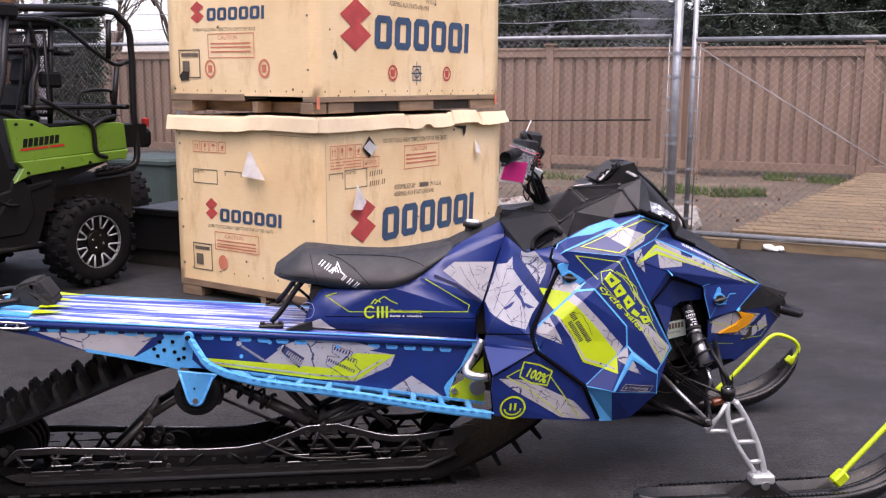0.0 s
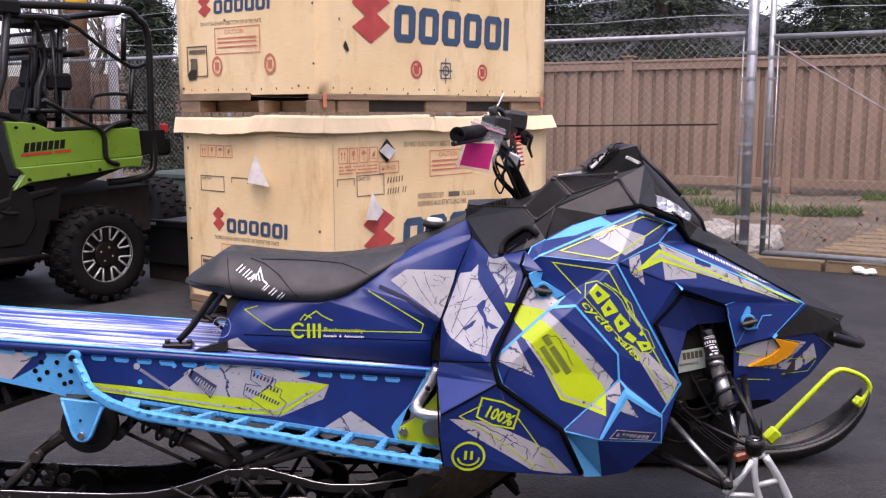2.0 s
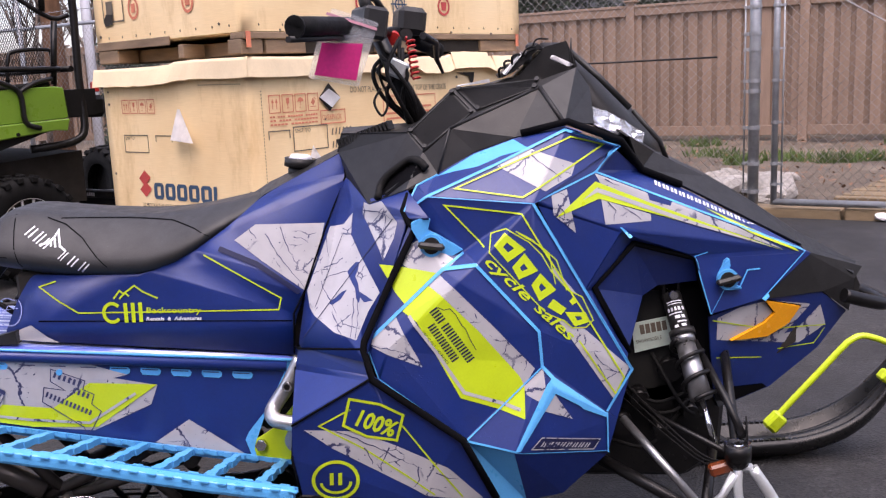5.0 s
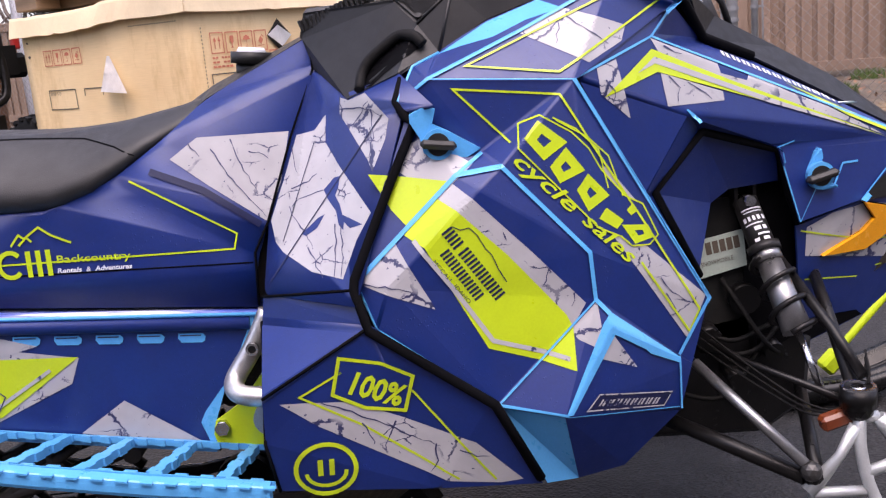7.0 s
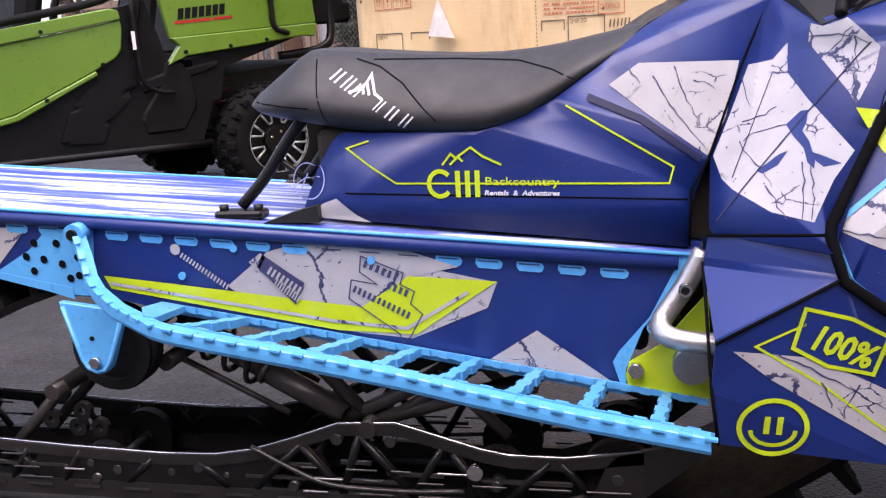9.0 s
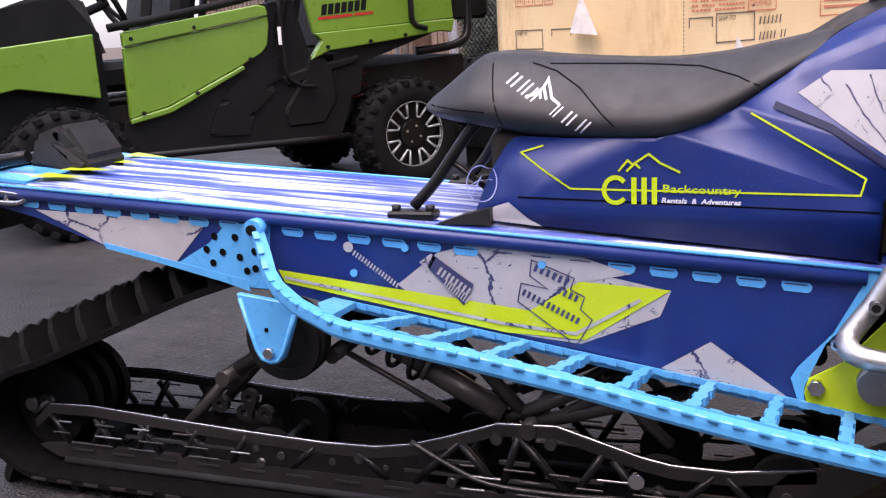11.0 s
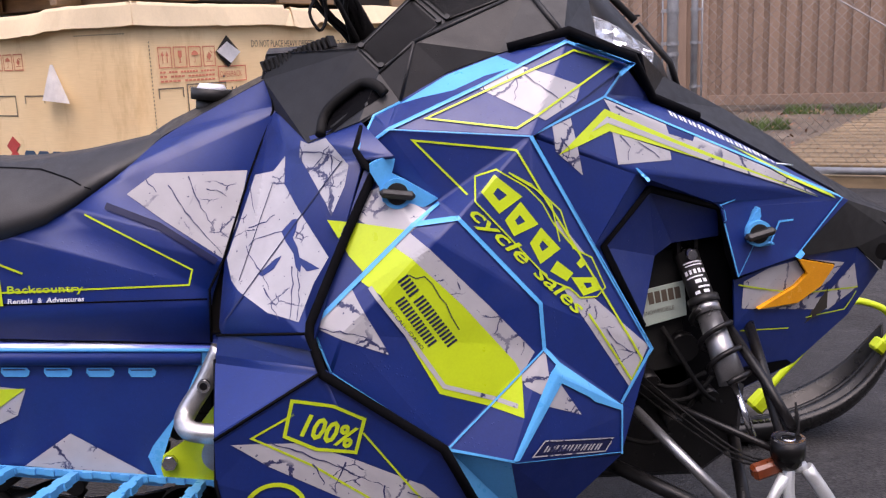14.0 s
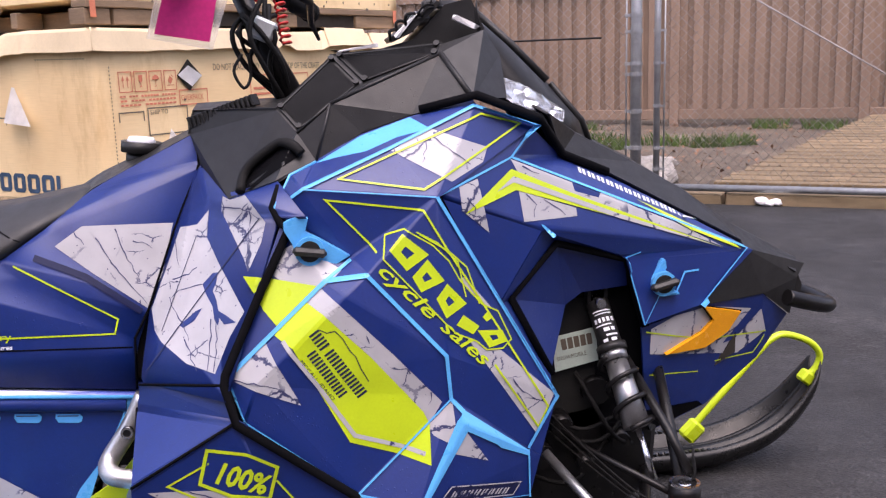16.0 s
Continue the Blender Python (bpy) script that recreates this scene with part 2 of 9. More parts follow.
PRINTBLACK = surface("faded_black_ink", (0.13, 0.105, 0.075), 0.8, var=0.2, scale=9)
PAPER = surface("torn_white_paper", (0.88, 0.87, 0.85), 0.8, var=0.12, scale=14, bump=0.5, bscale=30)
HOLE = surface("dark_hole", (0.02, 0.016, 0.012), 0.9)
GREEN = surface("lime_green_plastic", (0.13, 0.255, 0.02), 0.33, var=0.08, scale=5, fine=0.04)
TYRE = surface("tyre_rubber", (0.007, 0.007, 0.007), 0.78, specular=0.15, var=0.3, scale=8, bump=0.3, bscale=90)
PINK = surface("magenta_card", (0.55, 0.02, 0.17), 0.45, var=0.06)
CLEAR = glass_mat()
REDP = surface("red_plastic", (0.45, 0.02, 0.015), 0.35, var=0.1)
SOIL = soil_mat()
TIMBER = surface("weathered_timber", (0.23, 0.165, 0.092), 0.85, var=0.3, scale=2, stretch=(1.5, 6, 6), bump=0.5, bscale=18, each=0.3)
STONE = surface("pale_rubble_stone", (0.38, 0.35, 0.31), 0.9, var=0.3, scale=6, bump=0.6, bscale=25, dist=0.01, each=0.35)
GRASS = surface("spring_grass", (0.075, 0.125, 0.025), 0.7, var=0.4, scale=3, each=0.2)
BARK = surface("grey_brown_bark", (0.13, 0.10, 0.08), 0.9, var=0.3, scale=6, stretch=(4, 4, 1), bump=0.6, bscale=20, dist=0.01)
NEEDLE = surface("conifer_needles", (0.030, 0.045, 0.026), 0.7, var=0.4, scale=2)
ROOF = surface("grey_roof_shingles", (0.14, 0.15, 0.17), 0.8, var=0.2, scale=3, bump=0.3, bscale=15)
SIDING = surface("grey_siding", (0.42, 0.42, 0.42), 0.7, var=0.1, scale=2)
POLE = surface("creosoted_pole", (0.20, 0.10, 0.05), 0.8, var=0.3, scale=3, stretch=(6, 6, 1), bump=0.5, bscale=20)
YELLOW = surface("yellow_band", (0.75, 0.42, 0.02), 0.5, var=0.1)
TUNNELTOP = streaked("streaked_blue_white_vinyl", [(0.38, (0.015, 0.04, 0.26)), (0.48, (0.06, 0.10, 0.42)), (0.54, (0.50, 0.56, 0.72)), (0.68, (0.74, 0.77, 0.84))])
CABP = surface("matt_black_vehicle_plastic", (0.008, 0.008, 0.008), 0.62, var=0.25, specular=0.12, scale=8, bump=0.2, bscale=300)
SKIP = surface("black_ski_plastic", (0.009, 0.009, 0.009), 0.30, var=0.2, specular=0.32, scale=12, bump=0.2, bscale=60)
DARKP = surface("dark_grey_plastic", (0.018, 0.018, 0.017), 0.6, specular=0.2, var=0.2, scale=14)
CHROME = surface("chrome_reflector", (0.75, 0.76, 0.78), 0.12, metal=1.0, var=0.3, scale=30, bump=0.6, bscale=60)
UTILGREEN = surface("dark_green_utility_box", (0.035, 0.055, 0.045), 0.6, var=0.1)


# ---- mesh helpers ----
def mesh_from(bm, name, material):
    me = bpy.data.meshes.new(name)
    bm.normal_update()
    bm.to_mesh(me)
    bm.free()
    if material:
        me.materials.append(material)
    return me


def part(name, bm, material, parent, label=""):
    """Links a bmesh as one mesh object under a thing or a part."""
    ob = new(name, mesh_from(bm, name, material))
    ob.parent = parent
    return tagged(ob, label) if label else ob


def thing(name, m, label, category, group="", kind=""):
    ob = new(name)
    ob.empty_display_size = 0.1
    ob.matrix_world = m
    return tagged(ob, label, category, group, kind)


def one_mesh(name, bm, material, label="", category="", group="", kind=""):
    return tagged(new(name, mesh_from(bm, name, material)), label, category, group, kind)


def box(bm, lo, hi, m=None, bevel=0.0):
    r = bmesh.ops.create_cube(bm, size=1.0)
    vs = r["verts"]
    for v in vs:
        v.co = Vector([lo[i] if v.co[i] < 0 else hi[i] for i in range(3)])
    if bevel:
        es = list({e for v in vs for e in v.link_edges})
        out = bmesh.ops.bevel(bm, geom=es, offset=bevel, segments=1, affect="EDGES", clamp_overlap=True)
        vs = out["verts"] if not m else list({v for f in out["faces"] for v in f.verts} | {v for v in vs if v.is_valid})
    if m:
        bmesh.ops.transform(bm, matrix=m, verts=[v for v in vs if v.is_valid])
    return bm


def ring_frames(pts):
    pts = [Vector(p) for p in pts]
    out, up = [], None
    for i, p in enumerate(pts):
        d = (pts[min(i + 1, len(pts) - 1)] - pts[max(i - 1, 0)]).normalized()
        if up is None:
            up = Vector((0, 0, 1)) if abs(d.z) < 0.9 else Vector((1, 0, 0))
        a = d.cross(up).normalized()
        up = a.cross(d).normalized()
        out.append((p, a, up))
    return out


def tube(bm, pts, r, seg=8, closed=False, flat=1.0):
    """A round bar along points; r may be one radius or one a point."""
    pts = [Vector(p) for p in pts]
    rings = []
    for i, (p, a, u) in enumerate(ring_frames(pts + ([pts[0]] if closed else []))):
        rr = r if isinstance(r, (int, float)) else r[min(i, len(r) - 1)]
        rings.append([bm.verts.new(p + (a * math.cos(2 * math.pi * k / seg) + u * math.sin(2 * math.pi * k / seg) * flat) * rr) for k in range(seg)])
    for r0, r1 in zip(rings, rings[1:]):
        for k in range(seg):
            f = bm.faces.new((r0[k], r0[(k + 1) % seg], r1[(k + 1) % seg], r1[k]))
            f.smooth = True
    if not closed:
        bm.faces.new(rings[0][::-1])
        bm.faces.new(rings[-1])
    return bm


def bend(pts, n=5):
    """Rounds a polyline's corners with a smooth spline through its points."""
    P = [Vector(p) for p in pts]
    P = [P[0] * 2 - P[1]] + P + [P[-1] * 2 - P[-2]]
    out = []
    for i in range(1, len(P) - 2):
        for k in range(n):
            t = k / n
            a, b, c, d = P[i - 1], P[i], P[i + 1], P[i + 2]
            out.append(0.5 * ((2 * b) + (c - a) * t + (2 * a - 5 * b + 4 * c - d) * t * t + (3 * b - a - 3 * c + d) * t ** 3))
    out.append(P[-2])
    return out


def disc(bm, c, axis, r, h, seg=20, r2=None):
    c, axis = Vector(c), Vector(axis).normalized()
    return tube(bm, [c - axis * h / 2, c + axis * h / 2], [r, r if r2 is None else r2], seg)


def ring(bm, c, axis, r_in, r_out, h, seg=24):
    """A flat washer with thickness."""
    c, ax = Vector(c), Vector(axis).normalized()
    a = ax.orthogonal().normalized()
    b = ax.cross(a)
    loops = []
    for rr, hh in ((r_in, -h / 2), (r_out, -h / 2), (r_out, h / 2), (r_in, h / 2)):
        loops.append([bm.verts.new(c + ax * hh + (a * math.cos(2 * math.pi * k / seg) + b * math.sin(2 * math.pi * k / seg)) * rr) for k in range(seg)])
    for i in range(4):
        l0, l1 = loops[i], loops[(i + 1) % 4]
        for k in range(seg):
            bm.faces.new((l0[k], l0[(k + 1) % seg], l1[(k + 1) % seg], l1[k]))
    return bm


def prism(bm, poly, y0, y1):
    """A plate: an outline in x and z with thickness along y."""
    a = [bm.verts.new((x, y0, z)) for x, z in poly]
    b = [bm.verts.new((x, y1, z)) for x, z in poly]
    tris = tessellate_polygon([[Vector((x, z, 0)) for x, z in poly]])
    for t in tris:
        bm.faces.new([a[i] for i in t])
        bm.faces.new([b[i] for i in reversed(t)])
    n = len(poly)
    for i in range(n):
        bm.faces.new((a[i], a[(i + 1) % n], b[(i + 1) % n], b[i]))
    bmesh.ops.recalc_face_normals(bm, faces=bm.faces[:])
    return bm


def helix(c0, c1, r, turns, n=14):
    c0, c1 = Vector(c0), Vector(c1)
    ax = (c1 - c0).normalized()
    a = ax.orthogonal().normalized()
    b = ax.cross(a)
    m = int(turns * n)
    return [c0.lerp(c1, i / m) + (a * math.cos(2 * math.pi * i / n) + b * math.sin(2 * math.pi * i / n)) * r for i in range(m + 1)]


def facets(pts, faces, side=1, thick=0.004, soft=0.0):
    """A faceted panel with thickness; side -1 mirrors it to the other flank."""
    bm = bmesh.new()
    vs = {}
    for f in faces.split("|"):
        ids = f.split()
        for k in ids:
            if k not in vs:
                x, y, z = pts[k]
                vs[k] = bm.verts.new((x, y * side, z))
        loop = [vs[k] for k in ids]
        bm.faces.new(loop)
    bmesh.ops.recalc_face_normals(bm, faces=bm.faces[:])
    bm.normal_update()
    if sum(f.normal.y * f.calc_area() for f in bm.faces) * side > 0:
        bmesh.ops.reverse_faces(bm, faces=bm.faces[:])
    bmesh.ops.triangulate(bm, faces=[f for f in bm.faces if len(f.verts) > 4])
    if soft:
        # round the creases between facets
        bm.normal_update()
        es = [e for e in bm.edges if len(e.link_faces) == 2 and e.calc_face_angle(0) > (0.06 if soft > .01 else 0.20)]
        done = bmesh.ops.bevel(bm, geom=es, offset=soft, segments=3 if soft > .01 else 2, profile=0.5, affect="EDGES", clamp_overlap=True)
        for f in bm.faces if soft > .01 else done["faces"]:
            f.smooth = True
    if thick:
        bmesh.ops.solidify(bm, geom=bm.faces[:], thickness=thick)
    return bm


def bvh_of(pts, faces, soft=0.0):
    bm = facets(pts, faces, 1, 0, soft)
    t = BVHTree.FromBMesh(bm)
    bm.free()
    return t


def press(bm, tree, lift, step=0.012):
    """Lays a flat sheet (x, z) on the panel below it, lifted a little."""
    for _ in range(6):
        es = [e for e in bm.edges if e.calc_length() > step]
        if not es:
            break
        bmesh.ops.subdivide_edges(bm, edges=es, cuts=1, use_grid_fill=False)
        bmesh.ops.triangulate(bm, faces=[f for f in bm.faces if len(f.verts) > 3])
    for v in bm.verts:
        if isinstance(tree, (int, float)):
            v.co.y = tree - lift
            continue
        hit = tree.ray_cast(Vector((v.co.x, -3, v.co.z)), Vector((0, 1, 0)))
        if hit[0] is None:
            near = tree.find_nearest(Vector((v.co.x, -0.35, v.co.z)))
            v.co.y = near[0].y - lift
        else:
            v.co.y = hit[0].y - lift
    bmesh.ops.recalc_face_normals(bm, faces=bm.faces[:])
    bm.normal_update()
    if sum(f.normal.y * f.calc_area() for f in bm.faces) > 0:
        bmesh.ops.reverse_faces(bm, faces=bm.faces[:])
    return bm


def sheet(polys):
    bm = bmesh.new()
    for poly in polys:
        vs = [bm.verts.new((x, 0, z)) for x, z in poly]
        for t in tessellate_polygon([[Vector((x, z, 0)) for x, z in poly]]):
            bm.faces.new([vs[i] for i in t])
    return bm


def stripes(lines, w):
    """Bands of one width along polylines in x and z."""
    polys = []
    for pts in lines:
        P = [Vector(p) for p in pts]
        closed = len(P) > 2 and (P[0] - P[-1]).length < 1e-6
        L, Rr = [], []
        n = len(P)
        for i, p in enumerate(P):
            d0 = (p - P[i - 1]).normalized() if i else ((P[0] - P[-2]).normalized() if closed else (P[1] - p).normalized())
            d1 = (P[i + 1] - p).normalized() if i < n - 1 else ((P[1] - P[0]).normalized() if closed else d0)
            n0, n1 = Vector((-d0.y, d0.x)), Vector((-d1.y, d1.x))
            mid = (n0 + n1)
            mid = mid.normalized() if mid.length > 1e-4 else n0
            k = w / 2 / max(0.35, mid.dot(n0))
            L.append(p + mid * k)
            Rr.append(p - mid * k)
        for i in range(n - 1):
            polys.append([tuple(L[i]), tuple(L[i + 1]), tuple(Rr[i + 1]), tuple(Rr[i])])
    return sheet(polys)


def bars(origin, along, size, cells, slant=0.0):
    """A row of plain blocks standing for marks: cells are (start, end) in parts of the row's length."""
    ox, oz = origin
    a = Vector(along)
    L = a.length
    a.normalize()
    n = Vector((-a.y, a.x))
    out = []
    for s, e in cells:
        p = [Vector((ox, oz)) + a * (s * L), Vector((ox, oz)) + a * (e * L)]
        sh = a * (slant * size)
        out.append([tuple(p[0]), tuple(p[1]), tuple(p[1] + n * size + sh), tuple(p[0] + n * size + sh)])
    return sheet(out)


def row(n, fill=0.72):
    return [(i / n, (i + fill) / n) for i in range(n)]


def words(counts, fill=0.8):
    """Cells for words of so many strokes, with gaps between the words."""
    total = sum(counts) + (len(counts) - 1) * 0.9
    out, at = [], 0.0
    for c in counts:
        for i in range(c):
            out.append(((at + i) / total, (at + i + fill) / total))
        at += c + 0.9
    return out


def lettering(text, origin, along, size, slant=0.0, squeeze=1.0, bold=0.0):
    """Flat letters of the built-in font in x and z."""
    cu = bpy.data.curves.new("lettering", "FONT")
    cu.body, cu.size, cu.resolution_u = text, 1.0, 2
    cu.shear = slant
    cu.offset = bold
    ob = bpy.data.objects.new("lettering", cu)
    me = ob.to_mesh()
    bm = bmesh.new()
    bm.from_mesh(me)
    ob.to_mesh_clear()
    bpy.data.objects.remove(ob)
    bpy.data.curves.remove(cu)
    a = Vector(along).normalized()
    n = Vector((-a.y, a.x))
    for v in bm.verts:
        p = Vector(origin) + a * (v.co.x * size * squeeze) + n * (v.co.y * size)
        v.co = (p.x, 0, p.y)
    return bm


def oval(c, r, seg=20, rz=None):
    return [(c[0] + r * math.cos(2 * math.pi * k / seg), c[1] + (rz or r) * math.sin(2 * math.pi * k / seg)) for k in range(seg)]


# ---- the yard ----
LINE = Vector((0.857, -0.515, 0.0))      # the fences, the gate and the asphalt's edge all run this way
SIDE = Vector((0.515, 0.857, 0.0))       # away from the yard
YAW = math.degrees(math.atan2(LINE.y, LINE.x))
GATE = Vector((2.971, 5.219, 0.0))         # the gate post's foot
FENCE_AT = Vector((3.425, 12.519, 0.0))     # one post of the wooden fence


def on_line(origin, z=0.0):
    return Matrix.Translation(Vector((origin.x, origin.y, z))) @ pose(0, 0, 0, 0, 0, YAW)


bm = bmesh.new()
bmesh.ops.create_grid(bm, x_segments=2, y_segments=2, size=400)
ground = one_mesh("ground", bm, SOIL, kind="structure")
ground.location.z = -0.07

# asphalt: a slab whose far edge follows the gate line
edge = GATE - SIDE * 0.02
bm = bmesh.new()
cor = [edge - LINE * 60, edge + LINE * 60, edge + LINE * 60 - SIDE * 60, edge - LINE * 60 - SIDE * 60]
vb = [bm.verts.new((c.x, c.y, -0.12)) for c in cor]
vt = [bm.verts.new((c.x, c.y, 0.0)) for c in cor]
bm.faces.new(vt)
for i in range(4):
    bm.faces.new((vb[i], vb[(i + 1) % 4], vt[(i + 1) % 4], vt[i]))
bmesh.ops.recalc_face_normals(bm, faces=bm.faces[:])
tagged(one_mesh("asphalt_yard", bm, ASPHALT), kind="structure")

# strip of soil bank between gate and fence, a little uneven
bm = bmesh.new()
nx, ny = 90, 26
grid = [[None] * (ny + 1) for _ in range(nx + 1)]
for i in range(nx + 1):
    for j in range(ny + 1):
        u, v = -16 + 34 * i / nx, 0.35 + 8.6 * j / ny
        p = GATE + LINE * u + SIDE * v
        h = 0.02 + 0.06 * min(1, v / 2.5) + (0.05 if u < 0.2 else 0.02) * noise.noise((u * 0.9, v * 0.9, 3)) + 0.03 * noise.noise((u * 3, v * 3, 9))
        grid[i][j] = bm.verts.new((p.x, p.y, h))
for i in range(nx):
    for j in range(ny):
        f = bm.faces.new((grid[i][j], grid[i + 1][j], grid[i + 1][j + 1], grid[i][j + 1]))
        f.smooth = True
tagged(one_mesh("soil_bank", bm, SOIL), kind="structure")

# timber sill along the asphalt's edge
sill = tagged(new("timber_sill"), kind="structure")
sill.matrix_world = on_line(GATE + SIDE * 0.14)
for k in range(7):
    bm = bmesh.new()
    box(bm, (-9.0 + k * 2.42, -0.14, -0.06), (-6.61 + k * 2.42, 0.08 + 0.02 * (k % 2), 0.07 + 0.01 * (k % 3)), bevel=0.012)
    part("sleeper", bm, TIMBER, sill)

# stack of old planks behind the gate
deck = thing("plank_deck", on_line(GATE + LINE * 0.85 + SIDE * 0.75), "low deck of weathered tan planks behind the chain-link gate", "deck")
for k in range(45):
    bm = bmesh.new()
    z = 0.085 + 0.0028 * k + 0.004 * (k % 2)
    box(bm, (-0.30 + 0.026 * k + 0.016 * (k % 3), 0.131 * k - 0.42, z), (8.0, 0.131 * k - 0.296, z + 0.040), bevel=0.005)
    part("plank", bm, TIMBER, deck)


# ---- wooden fence ----
def wooden_fence():
    bay, top = 2.505, 2.15
    root = tagged(new("wooden_fence"), "taupe painted board fence with capped posts behind the yard", "fence", kind="structure")
    root.matrix_world = pose(FENCE_AT.x, FENCE_AT.y, 0, 0, 0, -28.05)
    bm = bmesh.new()
    box(bm, (-0.065, -0.065, -0.1), (0.065, 0.065, top + 0.03), bevel=0.006)
    post = mesh_from(bm, "post", FENCE)
    bm = bmesh.new()
    box(bm, (-0.1, -0.1, 0), (0.1, 0.1, 0.03), bevel=0.008)
    cap = mesh_from(bm, "post_cap", FENCE)
    bm = bmesh.new()
    box(bm, (-0.070, -0.016, 0.30), (0.070, 0.014, top - 0.16), bevel=0.005)
    board = mesh_from(bm, "board", FENCE)
    bm = bmesh.new()
    box(bm, (-0.075, -0.011, 0.30), (0.075, 0.011, top - 0.16), bevel=0.004)
    behind = mesh_from(bm, "back_board", FENCE)
    rails = []
    for lo, hi, y0, y1 in ((top - 0.05, top - 0.01, -0.06, 0.06), (top - 0.17, top - 0.05, -0.045, 0.0), (0.17, 0.31, -0.045, 0.0)):
        bm = bmesh.new()
        box(bm, (0.067, y0, lo), (bay - 0.067, y1, hi), bevel=0.005)
        rails.append(mesh_from(bm, "rail", FENCE))
    n = 12
    for b in range(-9, 6):
        x0 = b * bay
        for nm, me, z in (("post", post, 0), ("post_cap", cap, top + 0.03)):
            o = new(nm, me)
            o.parent, o.location = root, (x0, 0, z)
        for me in rails:
            o = new("rail", me)
            o.parent, o.location = root, (x0, 0, 0)
        for k in range(n):
            o = new("board", board)
            o.parent = root
            o.location = (x0 + bay * (k + 0.5) / n + random.uniform(-0.006, 0.006), 0.012, random.uniform(-0.004, 0.004))
            o = new("back_board", behind)
            o.parent = root
            o.location = (x0 + bay * k / n, 0.050, random.uniform(-0.004, 0.004))
    return root


wooden_fence()


# ---- chain-link fence and gate ----
def link_mesh(bm, x0, x1, z0, z1, pitch=0.072, r=0.0015):
    """Woven diagonal wires, each zigzag drawn as straight runs."""
    h = z1 - z0
    for s in (1, -1):
        c = x0 - (h if s > 0 else 0)
        while c < x1 + (h if s < 0 else 0):
            a, b = Vector((c, z0)), Vector((c + s * h, z1))
            lo, hi = sorted((a.x, b.x))
            t0, t1 = 0.0, 1.0
            for lim, sign in ((x0, 1), (x1, -1)):
                va, vb_ = (a.x - lim) * sign, (b.x - lim) * sign
                if va < 0 and vb_ < 0:
                    t0 = 2
                elif va < 0:
                    t0 = max(t0, va / (va - vb_))
                elif vb_ < 0:
                    t1 = min(t1, va / (va - vb_))
            if t0 < t1:
                p, q = a.lerp(b, t0), a.lerp(b, t1)
                tube(bm, [(p.x, 0.004 * s, p.y), (q.x, 0.004 * s, q.y)], r, 3)
            c += pitch


def chain_fence():
    root = thing("chain_link_fence", on_line(GATE), "galvanised chain-link fence with three strands of barbed wire on top", "fence")
    top = 2.0
    for x in (0.0, -3.0, -6.0, -9.0, -12.0):
        bm = bmesh.new()
        tube(bm, [(x, 0, -0.1), (x, 0, top + 0.75)], 0.042 if x == 0 else 0.030, 14)
        part("post", bm, GALV, root)
    bm = bmesh.new()
    tube(bm, [(-14, 0, top), (-0.06, 0, top)], 0.022, 10)
    part("top_rail", bm, GALV, root)
    for x in (-0.5, -1.3, -2.1, -2.9, -4.2, -5.6):
        bm = bmesh.new()
        ring(bm, (x, 0, top), (1, 0, 0), 0.022, 0.027, 0.02, 12)
        part("tie", bm, GALV, root)
    bm = bmesh.new()
    link_mesh(bm, -13.5, -0.08, 0.06, top + 0.06)
    tagged(part("wire_mesh", bm, WIRE, root, "woven diamond wire mesh"), kind="stuff")
    for k, z in enumerate((top + 0.16, top + 0.34, top + 0.52)):
        bm = bmesh.new()
        tube(bm, [(-14 + 0.5 * i, -0.02 * k, z + 0.012 * math.sin(i * 1.7 + k)) for i in range(29)], 0.0035, 5)
        for i in range(90):
            x = -13.9 + i * 0.153
            tube(bm, [(x - 0.008, -0.02 * k, z - 0.018), (x + 0.008, -0.02 * k, z + 0.018)], 0.0022, 3)
        part("barbed_wire", bm, GALV, root)
    for z in (0.20, 0.42, 0.70, 0.98, 1.06, 1.30, 1.42, 1.62, 1.84):
        bm = bmesh.new()
        ring(bm, (0, 0, z), (0, 0, 1), 0.042, 0.048, 0.03, 16)
        box(bm, (-0.085, -0.012, z - 0.012), (-0.044, 0.012, z + 0.012))
        part("clamp", bm, GALV, root)
    bm = bmesh.new()
    tube(bm, [(-0.075, 0, 0.1), (-0.075, 0, top)], 0.007, 6)
    part("tension_bar", bm, GALV, root)


